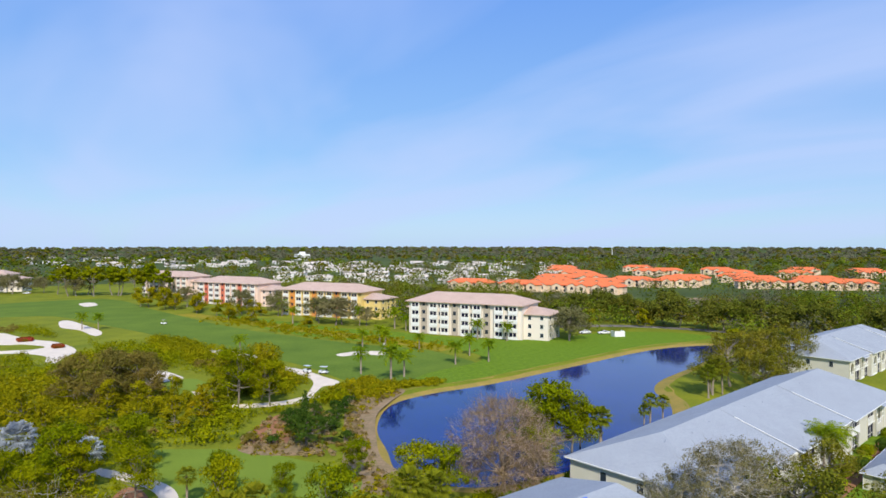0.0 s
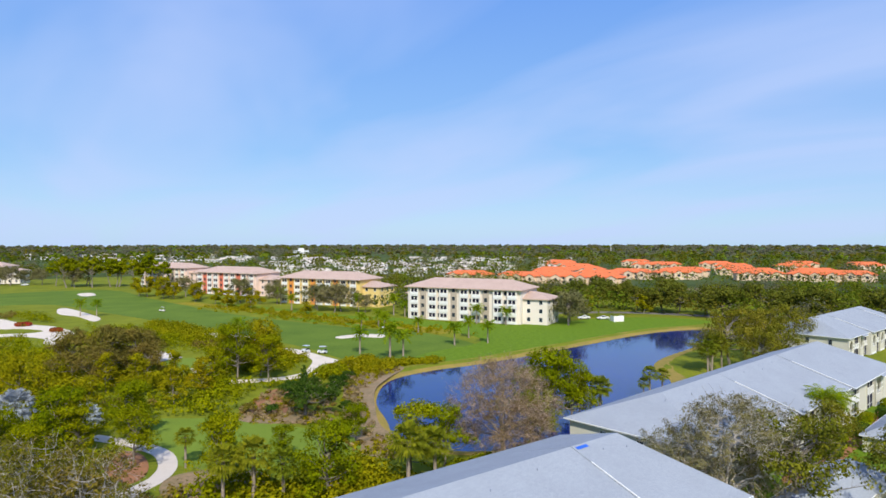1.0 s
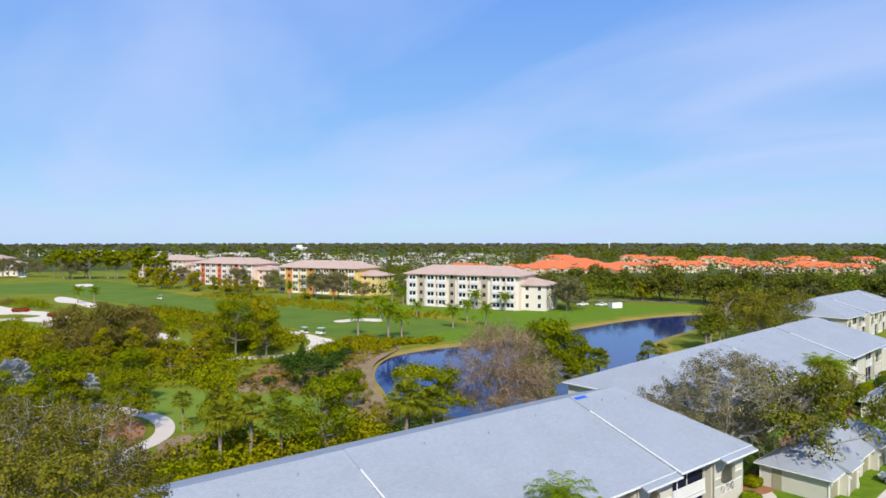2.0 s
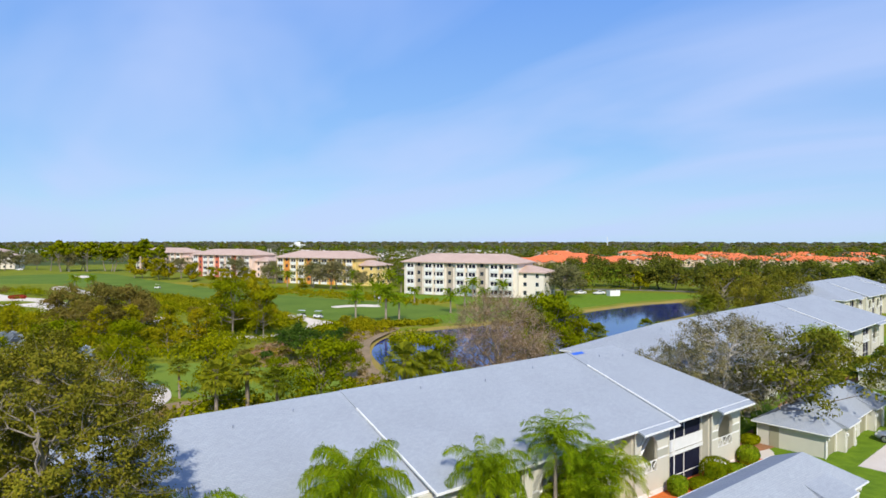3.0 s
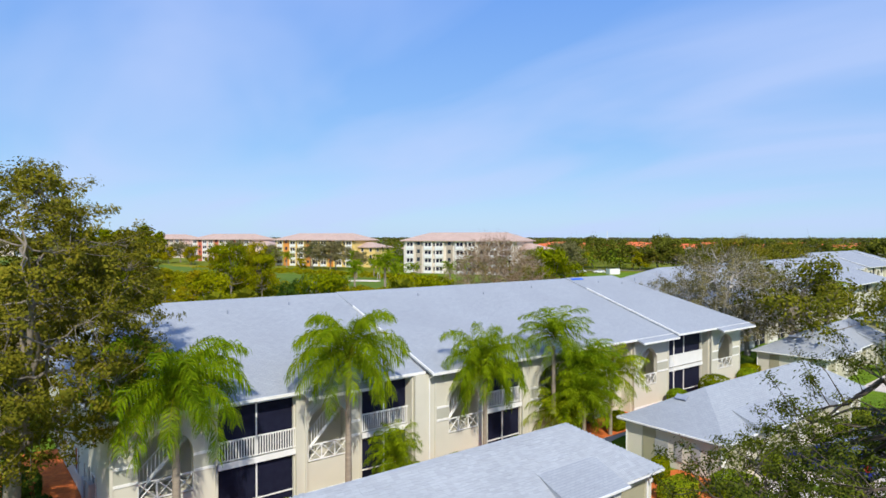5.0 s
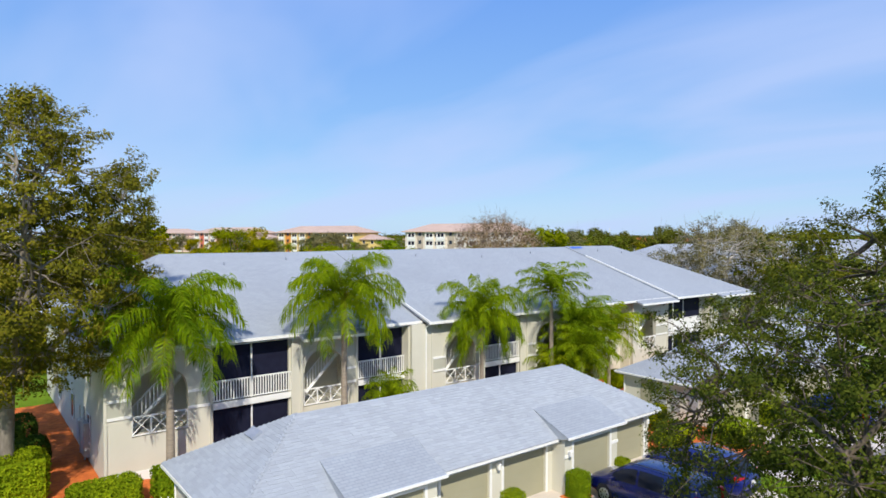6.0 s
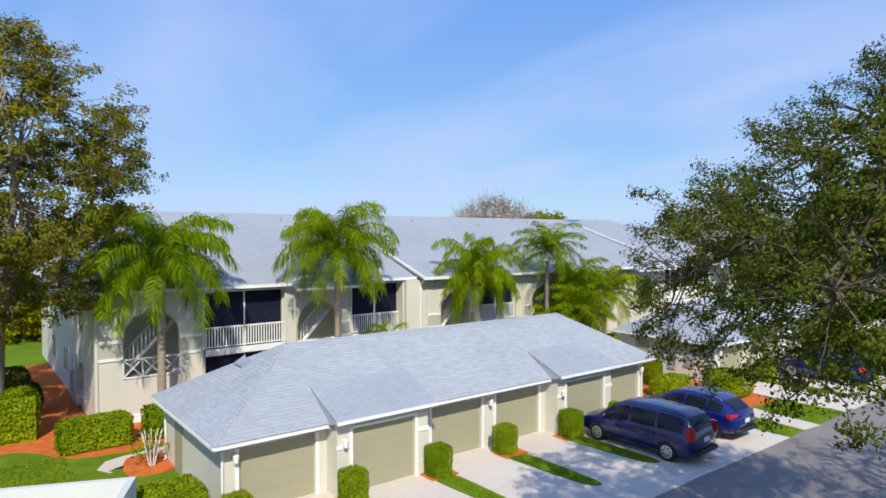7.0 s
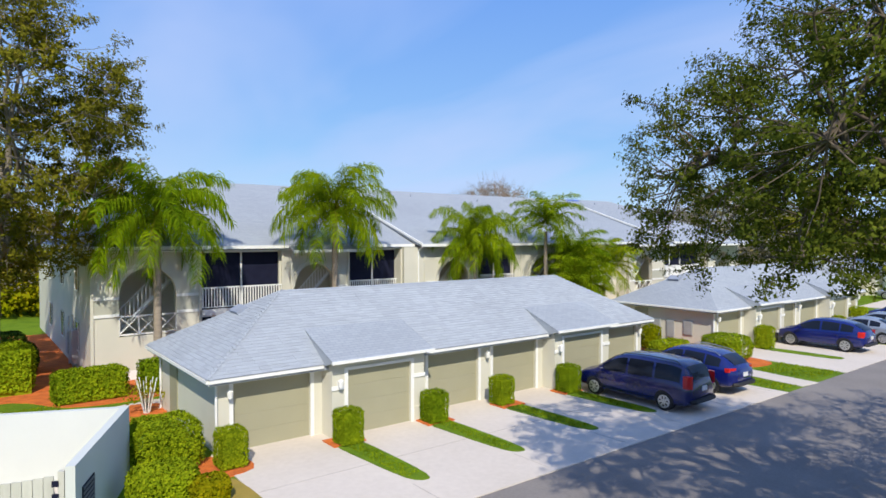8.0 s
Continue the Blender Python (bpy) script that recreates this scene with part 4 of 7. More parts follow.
def feather_palm(name, label, seed, h, reach, fronds=17, pairs=34, droop=1.0, leaf=None, group="feather palms", trunk_r=0.16, lean=(0, 0), shaft=True, broad=0.017, top=1.4, hang=1.1, leaflet=0.75):
    """A palm with arching feather fronds whose leaflets splay and hang."""
    rng = np.random.default_rng(seed)
    t = thing(name, label, "palm", group)
    hub = Vector((lean[0], lean[1], h))
    pts = [Vector((0, 0, -0.1)), Vector((0, 0, 0.3)), Vector((lean[0] * 0.3, lean[1] * 0.3, h * 0.5)), hub - Vector((0, 0, 0.9))]
    part("trunk", Geo().tube(pts, [trunk_r * 1.5, trunk_r * 1.15, trunk_r, trunk_r * 0.85], 10), M_PALMBARK, t, smooth=True)
    if shaft:
        part("crownshaft", Geo().tube([hub - Vector((0, 0, 0.95)), hub - Vector((0, 0, 0.5)), hub + Vector((0, 0, 0.15))], [trunk_r * 0.9, trunk_r * 1.35, trunk_r * 0.6], 9), L_SABAL, t, smooth=True)
    stems = Geo()
    verts, faces = [], []
    down = Vector((0, 0, -1))
    for i in range(fronds):
        k = (i + 0.5) / fronds
        a = 2 * math.pi * (i * 0.381966 + 0.03 * rng.normal())
        rise = top - 1.75 * k**1.15 + 0.1 * rng.normal()
        bend = droop * (1.75 - 0.55 * k) * (0.88 + 0.24 * rng.random())
        L = reach * (0.82 + 0.3 * rng.random()) * (1 - 0.12 * k)
        out = Vector((math.cos(a), math.sin(a), 0))
        sway = out.cross(Vector((0, 0, 1))) * 0.25 * rng.normal()
        p, line, segs = hub + out * trunk_r * 0.5 - Vector((0, 0, 0.35 * k)), [], 12
        line.append(p.copy())
        for s in range(segs):
            f = (s + 0.5) / segs
            th = max(rise - bend * f**1.35, -1.5)
            p = p + (out * math.cos(th) + Vector((0, 0, math.sin(th))) + sway * f * f).normalized() * L / segs
            line.append(p.copy())
        stems.tube(line, [0.036 - 0.031 * s / segs for s in range(segs + 1)], 4)
        for j in range(pairs):
            f = 0.10 + 0.895 * (j + 0.5 * rng.random()) / pairs
            q = min(f * segs, segs - 0.01)
            b = line[int(q)].lerp(line[int(q) + 1], q - int(q))
            along = (line[int(q) + 1] - line[int(q)]).normalized()
            side = along.cross(Vector((0, 0, 1)))
            side = side.normalized() if side.length > 0.05 else out.cross(Vector((0, 0, 1)))
            up = side.cross(along)
            size = leaflet * (0.75 + 0.4 * rng.random()) * min(1.0, 0.35 + 2.6 * f) * (1.0 if f < 0.75 else 1.0 - 1.9 * (f - 0.75))
            for sg in (-1, 1):
                tilt = 0.38 * rng.normal() - 0.15
                w = (side * sg * math.cos(tilt) + up * math.sin(tilt) + along * (0.45 + 0.5 * f)).normalized()
                m = b + w * size * 0.42
                n = m + (w + down * hang * 0.5).normalized() * size * 0.3
                e = n + (w * 0.6 + down * hang).normalized() * size * 0.38
                v = len(verts)
                wide = (along * 0.8 + up * 0.5 * rng.normal()).normalized() * broad
                verts += [b - wide * 0.5, b + wide * 0.5, m + wide, m - wide, n - wide * 0.8, n + wide * 0.8, e]
                faces += [(v, v + 1, v + 2, v + 3), (v + 3, v + 2, v + 5, v + 4), (v + 4, v + 5, v + 6)]
    part("stalk", stems, L_SABAL, t)
    g = Geo()
    g.v, g.f = [tuple(v) for v in verts], faces
    part("foliage", g, leaf or L_PALM, t)
    return t


def fan_palm(name, label, seed, h, reach, leaf, fans=26, group="fan palms", trunk_r=0.19):
    """A palm with a round head of split fan leaves."""
    rng = np.random.default_rng(seed)
    t = thing(name, label, "palm", group)
    part("trunk", Geo().tube([(0, 0, -0.1), (0, 0, 0.3), (0.08, 0.05, h * 0.5), (0.1, 0, h)], [trunk_r * 1.3, trunk_r, trunk_r, trunk_r * 1.1], 8), M_PALMBARK, t, smooth=True)
    g = Geo()
    for i in range(fans):
        a = i * 2.39996
        el = 1.35 - 2.1 * (i + 0.5) / fans
        d = Vector((math.cos(a) * math.cos(el), math.sin(a) * math.cos(el), math.sin(el)))
        hub = Vector((0.1, 0, h)) + d * reach * 0.5
        side = d.cross(Vector((0, 0, 1))).normalized()
        up = side.cross(d)
        g.tube([(0.1, 0, h), hub], [0.03, 0.02], 3)
        for j in range(15):
            b = (j - 7) / 7 * 1.5 + 0.05 * rng.normal()
            w = (d * math.cos(b) + side * math.sin(b)).normalized()
            tip = hub + w * reach * 0.55 * (1 - 0.12 * abs(b)) + Vector((0, 0, -0.16 * reach))
            m = hub + w * reach * 0.3
            s = w.cross(up) * 0.034 * reach
            k = len(g.v)
            g.v += [tuple(hub), tuple(m + s), tuple(tip), tuple(m - s)]
            g.f += [(k, k + 1, k + 2, k + 3)]
    part("foliage", g, leaf, t)
    return t


def shrub_mesh(rng, centres, per, leaf_size, material, name="crown"):
    """Leaf quads over many low mounds of (x, y, z, radius)."""
    p, d = clump_points(rng, centres, per * len(centres))
    return quads(name, p, d + rng.normal(size=d.shape) * 0.34 + np.array([0, 0, 0.45]), leaf_size * (0.6 + 0.8 * rng.random(len(p))), material, rng)


def shrub(name, label, seed, rad, h, leaf, count, leaf_size, group="shrubs", category="shrub"):
    rng = np.random.default_rng(seed)
    t = thing(name, label, category, group)
    g = Geo()
    for i in range(5):
        a = i * 1.3
        g.tube([(0, 0, -0.05), (math.cos(a) * rad * 0.35, math.sin(a) * rad * 0.35, h * 0.55)], [0.04, 0.015], 4)
    part("stem", g, M_BARK, t)
    cl = [(rad * 0.45 * math.cos(i * 2.4) * (i > 0), rad * 0.45 * math.sin(i * 2.4) * (i > 0), h * (0.5 + 0.12 * (i == 0)), max(rad * 0.62, h * 0.45)) for i in range(6)]
    part("crown", shrub_mesh(rng, cl, count // 6, leaf_size, leaf), None, t)
    return t


def spread(base, places):
    """Copies of a tree at rows of (x, y, scale); the tree itself goes to the first."""
    for i, (x, y, s) in enumerate(places):
        m = pose(x, y, land(x, y) - 0.05, 0, 0, (i * 137.5) % 360)
        if i == 0:
            base.matrix_basis = m
            base.scale = (s, s, s * 1.0)
        else:
            c = copy_thing(base, m)
            c.scale = (s, s, s * (0.92 + 0.05 * (i % 4)))


# the two great oaks beside the street and the house
def oak_clumps(seed, count, low, wide, top, reach, small, large, cx=0.0, cy=0.0, taper=0.2, dome=2.0):
    """Clumps in a broad crown that is widest at one height, domed above and slightly narrower below."""
    rg = np.random.default_rng(seed)
    out = []
    while len(out) < count:
        a, z = rg.random() * 2 * math.pi, rg.uniform(low, top - 0.3)
        f = (z - wide) / (top - wide) if z > wide else (wide - z) / (wide - low)
        r = reach * (math.sqrt(max(1 - f**dome, 0.02)) if z > wide else 1 - taper * f * f) * (0.96 + 0.06 * math.sin(3 * a + seed) + 0.05 * math.sin(7 * a))
        if rg.random() > (r / reach) ** 1.3:
            continue
        q = math.sqrt(rg.uniform(0.03, 1.0))
        out.append((cx + q * r * math.cos(a), cy + q * r * math.sin(a), z, small + (large - small) * rg.random() * (1.15 - 0.75 * q)))
    return out


def grown_oak(label, seed, trunk, trunk_r, tips, mains, seconds, per, leaf_size, leaf, spread_, group="", gap=-0.2, twig=0.75, name="live_oak", bark=None, sprays=0, twig_r=0.017):
    """An oak grown outward: curved limbs from the fork, boughs from the limbs, twigs to each tip, and leaves set along the twigs."""
    rng = np.random.default_rng(seed)
    t = thing(name, label, "tree", group)
    tips = np.array([q[:3] for q in tips])
    tips = tips[[noise.noise(Vector(q) * 0.42 + Vector((seed, 0, 0))) > gap for q in tips]]
    wood = Geo()
    trunk = [Vector(q) for q in trunk]
    wood.tube(trunk, [trunk_r * (1.5 if i == 0 else 1.0 - 0.08 * i) for i in range(len(trunk))], 9)
    fork, heart = trunk[-1], tips.mean(0)

    def bough(a, b, sag, wander, r0, r1, sides, steps):
        """A curved, tapering limb from a to b; gives back the points along it."""
        a, b = Vector(a), Vector(b)
        reach = (b - a).length
        mid = a.lerp(b, 0.5) + Vector((0, 0, sag * reach)) + Vector(rng.normal(size=3)) * wander * reach
        pts = []
        for i in range(steps + 1):
            f = i / steps
            pts.append(a * (1 - f) ** 2 + mid * 2 * f * (1 - f) + b * f * f + Vector(rng.normal(size=3)) * wander * 0.16 * reach * (0 < i < steps))
        wood.tube(pts, [r0 + (r1 - r0) * (i / steps) ** 0.8 for i in range(steps + 1)], sides)
        return pts

    chosen = [int(np.argmax(((tips - heart) ** 2).sum(1)))]
    gapd = ((tips - tips[chosen[0]]) ** 2).sum(1)
    while len(chosen) < mains:
        chosen.append(int(np.argmax(gapd)))
        gapd = np.minimum(gapd, ((tips - tips[chosen[-1]]) ** 2).sum(1))
    nodes = []
    for i in chosen:
        end = heart + (tips[i] - heart) * 0.78
        nodes += bough(fork, end, 0.08 * rng.normal() + 0.03, 0.1, trunk_r * rng.uniform(0.42, 0.62), 0.035, 7, 10)[3:]
    base = np.array([tuple(q) for q in nodes])
    for i in rng.choice(len(tips), size=min(seconds, len(tips)), replace=False):
        end = heart + (tips[i] - heart) * 0.93
        d = ((base - end) ** 2).sum(1) + 2.0 * np.maximum(((base - heart) ** 2).sum(1) - ((end - heart) ** 2).sum(), 0)
        nodes += bough(base[int(np.argmin(d))], end, 0.05, 0.14, 0.05, 0.014, 5, 6)[2:]
    base = np.array([tuple(q) for q in nodes])
    leaf_p, leaf_n = [], []
    for q in tips:
        out = (q - heart) / (np.linalg.norm(q - heart) + 1e-6)
        d2 = ((base - q) ** 2).sum(1)
        s = base[int(np.argmin(np.where(d2 < 0.04, 9.0, d2)))]
        end = q + (out * 0.35 + rng.normal(size=3) * 0.3 + (0, 0, 0.05)) * twig
        mid = (s + end) / 2 + rng.normal(size=3) * 0.08
        wood.tube([Vector(s), Vector(mid), Vector(end)], [twig_r, twig_r * 0.65, twig_r * 0.25], 3)
        for _ in range(sprays):
            tip = mid + (end - mid) * rng.random() + (out * 0.5 + rng.normal(size=3) * 0.55) * twig
            wood.tube([Vector(mid), Vector((mid + tip) / 2 + rng.normal(size=3) * 0.07 * twig), Vector(tip)], [twig_r * 0.8, twig_r * 0.6, twig_r * 0.25], 3)
        k = int(per * rng.uniform(0.5, 1.5))
        f = rng.random(k)[:, None] ** 0.45
        p = mid + (end - mid) * f * 1.06 + rng.normal(size=(k, 3)) * spread_ * (1.15 - 0.55 * f) * (1, 1, 0.7)
        leaf_p.append(p)
        leaf_n.append(out * 0.5 + (p - (mid + end) / 2) / spread_ * 0.35 + rng.normal(size=(k, 3)) * 0.5 + (0, 0, 0.45))
    part("trunk", wood, bark or M_OAKBARK, t, smooth=True)
    p = np.concatenate(leaf_p)
    part("crown", quads("crown", p, np.concatenate(leaf_n), leaf_size * (0.55 + 0.9 * rng.random(len(p))), leaf, rng, 0.5), None, t)
    return t


left_oak = grown_oak("tall live oak with olive leaves beside the condominium", 11, [(0, 0, -0.2), (0.1, 0, 2.2), (0.2, 0.2, 4.6)], 0.36, oak_clumps(5, 1900, 4.8, 11.2, 16.4, 6.2, 1, 1, taper=0.5), 12, 190, 82, 0.135, L_OAK, 0.2, gap=-0.17, twig=0.95, bark=M_BARK)
left_oak.matrix_basis = pose(1.4, 30.0, 0)
# its crown leans with the street: lower towards the garages
leaning = [q for q in oak_clumps(8, 2600, 5.75, 7.4, 13.0, 5.7, 1, 1, 0.0, 0.0, 0.12, 1.3) if q[2] < 12.0 + 0.46 * q[0] - 0.36 * q[1]]
right_oak = grown_oak("spreading live oak overhanging the street with twisted limbs", 12, [(1.6, -1.4, -0.2), (1.5, -1.2, 1.6), (1.0, -0.7, 3.2), (0.3, -0.2, 4.8)], 0.34, leaning, 11, 200, 112, 0.066, L_OAKG, 0.13, gap=-0.3, twig=0.7)
right_oak.matrix_basis = pose(13.9, 1.5, 0)
shade_oak = grown_oak("street oak casting dappled shade", 13, [(0, 0, -0.2), (0.1, 0, 2), (0.3, 0.2, 4.2)], 0.32, oak_clumps(6, 620, 5.4, 8.0, 11.6, 5.6, 1, 1), 9, 90, 20, 0.185, L_OAKG, 0.2, group="street oaks", gap=-0.1)
shade_oak.matrix_basis = pose(20.5, -4.5, 0, 0, 0, 70)
for x, y, a in ((10.5, -6.0, 150), (31.5, -5.0, 200), (44, -4.5, 20)):
    copy_thing(shade_oak, pose(x, y, 0, 0, 0, a))

# palms before the house
queen = feather_palm("queen_palm", "queen palm with drooping feathery green fronds", 21, 7.35, 4.0, fronds=34, pairs=84, droop=1.25, hang=2.2, broad=0.021, leaflet=0.95, group="queen palms")
queen.matrix_basis = pose(7.2, 27.4, 0)
copy_thing(queen, pose(15.6, 27.4, 0.75, 0, 0, 130)).scale = (0.92, 0.92, 0.97)
copy_thing(queen, pose(24.6, 27.0, -0.9, 0, 0, 250)).scale = (0.76, 0.76, 0.98)
pygmy = feather_palm("date_palm", "clustered date palm with arching fronds", 22, 5.2, 2.9, fronds=34, pairs=44, droop=1.0, hang=1.0, broad=0.02, leaflet=0.62, group="date palms", shaft=False, trunk_r=0.12)
pygmy.matrix_basis = pose(33.0, 26.6, 0)
for x, y, z, a in ((30.4, 26.8, 2.3, 40), (35.3, 26.0, -0.6, 90), (32.0, 25.6, -1.6, 200), (31.4, 27.2, -3.0, 20), (34.2, 27.3, -2.6, 310)):
    copy_thing(pygmy, pose(x, y, z, 0, 0, a))
copy_thing(pygmy, pose(18.3, 27.2, -3.2, 0, 0, 70)).scale = (0.62, 0.62, 1)
copy_thing(pygmy, pose(100, 37.5, 1.2, 0, 0, 70)).scale = (1.3, 1.3, 1)
copy_thing(pygmy, pose(104, 38.0, 0.2, 0, 0, 10)).scale = (1.3, 1.3, 1)

# trees between the houses, round the pond and on the golf course
oak_a = grown_oak("grey-green lichened oak with an open crown", 31, [(0, 0, -0.2), (0.1, 0.1, 1.6), (0.2, 0.1, 3.0)], 0.26, oak_clumps(31, 640, 3.2, 6.8, 12.2, 6.3, 1, 1, taper=0.3), 10, 100, 34, 0.2, L_GREY, 0.34, group="oaks between the houses", gap=-0.12, twig=1.0, name="oak", bark=M_PALEBARK, sprays=2, twig_r=0.022)
spread(oak_a, [(64.0, 33.3, 1.05), (72, 34.5, 1.0), (61.2, 37.2, 0.8)])
oak_b = tree("oak", "olive green street oak with a rounded crown", 32, 9.5, 5.0, 2.8, 0.24, L_OAK, 30, 5200, 0.29, group="oaks between the houses")
spread(oak_b, [(68.5, 27.4, 1.22), (80, 21.5, 1.0), (92, 33.5, 0.85), (146, 76, 1.35), (155, 71, 1.3), (136, 75, 1.0), (164, 79, 1.2), (172, 72, 1.25), (180, 84, 1.2), (150, 66, 1.1), (142, 66, 1.0), (76, 12, 1.0), (88, 13, 1.0)])
brown = grown_oak("leafless brown cypress at the pond's edge", 33, [(0, 0, -0.3), (0.1, 0, 1.2), (0, 0.1, 2.8)], 0.34, oak_clumps(33, 1300, 2.6, 5.8, 13.1, 7.8, 1, 1, taper=0.15), 16, 200, 16, 0.2, L_RUSSET, 0.45, gap=-0.25, twig=1.3, name="bald_cypress", bark=M_TWIG, sprays=4, twig_r=0.022)
brown.matrix_basis = pose(58.5, 62.2, -0.2)
lush = tree("green_tree", "bright green leafy tree by the pond", 34, 10.5, 4.6, 2.0, 0.22, L_GREEN, 26, 6400, 0.31, group="green trees")
spread(lush, [(76.5, 69.3, 1.3), (71.8, 70.0, 1.1), (80.5, 69.0, 1.05), (83.5, 69.5, 0.8), (44, 63.5, 0.95), (48.5, 62.5, 0.85), (31.5, 61.5, 0.92), (23, 71.5, 0.85), (12, 97, 0.78), (9.8, 98.5, 0.95), (17, 88, 0.75), (19.5, 100, 0.8), (20, 106, 0.8), (2.5, 93, 0.9), (5.5, 90, 0.7), (27, 84.5, 0.55), (45, 79, 0.62), (33, 78, 0.5), (46, 131, 1.15), (51, 126, 0.9), (70, 66, 0.7), (190, 98, 0.8)])
lime = tree("yellow_green_tree", "yellow-green young tree in the scrub", 35, 9.5, 3.8, 1.6, 0.18, L_LIME, 22, 4800, 0.33, group="yellow green trees")
spread(lime, [(52, 133, 1.3), (55, 139, 1.1), (47, 140, 1.0), (60, 146, 0.9), (30, 118, 0.8), (36, 122, 0.8), (26, 128, 0.85), (40, 128, 0.7), (16, 118, 0.8), (34, 134, 0.8), (22, 136, 0.8), (10, 126, 0.8), (66, 118, 0.5), (8, 140, 0.9)])
juniper = tree("juniper", "dark green flat-topped juniper in a mulch bed", 36, 6.4, 6.0, 2.6, 0.26, L_DARK, 26, 5600, 0.31, flat=0.6, group="junipers", size=0.3)
spread(juniper, [(45, 96, 1.0), (51, 101, 0.55), (57, 107, 0.45), (49, 110, 0.5), (55, 113, 0.45), (61, 112, 0.4), (64, 116, 0.35)])
cone = tree("cypress_cone", "clipped dark green cypress cone in a mulch bed", 48, 4.4, 1.2, 0.2, 0.12, L_DARK, 0, 900, 0.3, clumps=[(0.25 * math.cos(i * 2.4), 0.25 * math.sin(i * 2.4), 0.5 + 0.38 * i, 1.05 - 0.075 * i) for i in range(10)], group="clipped cones")
spread(cone, [(55.8, 119.1, 1.0), (57.6, 118.4, 0.6)])
for i, (x, y, r) in enumerate(((61.2, 116.6, 1.3), (61.3, 109.4, 1.4), (41.5, 101.5, 1.3), (46.5, 105.5, 1.2), (52.5, 95.5, 1.5), (38.5, 104.5, 1.5))):
    b = shrub("bush", "round dark green bush on brown mulch", 250 + i, r, r * 1.5, L_DARK if i % 2 == 0 else L_SCRUB, 500, 0.32, "bushes by the juniper")
    b.matrix_basis = pose(x, y, 0)
olive = tree("scrub_oak", "brown-olive scrub oak thicket", 37, 10.0, 5.2, 1.5, 0.22, L_BROWN, 26, 6200, 0.32, group="scrub oaks")
spread(olive, [(24, 147, 1.15), (30, 150, 1.1), (18, 150, 1.1), (27, 156, 1.0), (34, 158, 0.95), (21, 141, 0.85), (31, 143, 0.8)])
thicket = grown_oak("half-bare grey scrub tree behind the house", 38, [(0, 0, -0.2), (0.1, 0, 0.7), (0.1, 0.1, 1.4)], 0.17, oak_clumps(38, 260, 1.2, 4.6, 8.6, 4.6, 1, 1, taper=0.2), 8, 60, 22, 0.28, L_SCRUB, 0.42, group="scrub trees", gap=-0.2, twig=1.1, name="scrub_tree", bark=M_PALEBARK, sprays=1, twig_r=0.024)
spread(thicket, [(4, 71, 1.0), (9.5, 68, 1.05), (9, 74.5, 0.85), (0, 77, 1.1), (-3, 68, 1.0), (6, 80, 0.95), (9, 60, 0.85), (3, 60, 0.9), (-6, 60, 1.0)])
sabal = fan_palm("sabal_palm", "sabal palm with a round grey-green head", 41, 5.6, 2.1, L_SABAL, group="sabal palms")
spread(sabal, [(39.3, 57.4, 1.25), (43.4, 57.6, 1.1), (24.6, 66.0, 1.1), (21.5, 66.5, 1.0), (27.5, 64.5, 1.0), (86.2, 67.5, 1.15), (87.6, 68.3, 1.0), (105.2, 70.5, 0.9), (108.8, 70, 0.85), (131, 73, 1.1), (134.5, 74, 1.15), (137, 73, 1.0), (22.5, 84, 0.8), (104, 71, 0.7)])
golfpalm = feather_palm("palm", "slender palm on the golf lawn", 42, 5.8, 3.1, fronds=20, pairs=14, broad=0.08, droop=0.8, leaflet=0.9, group="golf lawn palms", trunk_r=0.22)
spread(golfpalm, [(125.6, 255, 1.2), (115.1, 185.2, 0.85), (114, 179.8, 0.8), (138.3, 211, 1.1), (117.2, 164.4, 0.8), (120.5, 281, 1.1), (83, 143, 0.95), (84, 130, 1.2), (90, 133, 1.0), (111, 138, 0.95), (121, 135, 0.9), (123, 146, 0.85), (147, 170, 1.05), (149, 187, 1.1), (104, 178, 0.85), (109, 172, 0.8), (68, 191, 0.9), (38, 285, 0.95), (43, 280, 0.9), (132, 228, 1.0), (112, 250, 1.1), (139, 204, 0.9), (152, 160, 0.9)])
silver = fan_palm("silver_palm", "silvery blue fan palm in the scrub", 43, 3.6, 3.6, L_SILVER, 36, group="silver palms")
spread(silver, [(6.2, 119, 0.95), (14.8, 109, 0.72)])
apt_oak = tree("oak", "broad dark oak before the apartments", 44, 12.5, 8.0, 3.0, 0.35, L_GREY, 26, 3800, 0.6, group="oaks by the apartments")
spread(apt_oak, [(124.5, 235, 0.95), (119.5, 283, 0.75), (170, 147, 0.95), (176, 152, 0.8), (128, 236, 1.0), (122, 246, 0.95), (134, 226, 0.6), (108, 300, 0.9), (132, 312, 0.85), (97, 352, 0.9), (60, 470, 1.0), (28, 515, 1.0), (37, 519, 0.9), (21, 521, 1.05), (46, 513, 0.9), (12, 528, 1.0)])
road_oak = tree("oak", "dense dark green oak in the roadside row", 45, 12, 7.6, 2.6, 0.36, L_OAKG, 26, 3600, 0.66, group="roadside oaks")
spread(road_oak, [(236 - 0.16 * (y - 110) + 5 * (i % 2), y, 0.95 + 0.08 * (i % 3)) for i, y in enumerate(range(52, 182, 9))] + [(213, 178, 1.0), (204, 184, 0.95), (196, 190, 0.95)])
stand = tree("tall_pine", "tall green pine with a high crown at the fairway's end", 46, 19, 7.0, 8.5, 0.4, L_GREEN, 20, 2600, 1.0, group="tall pines", size=0.3)
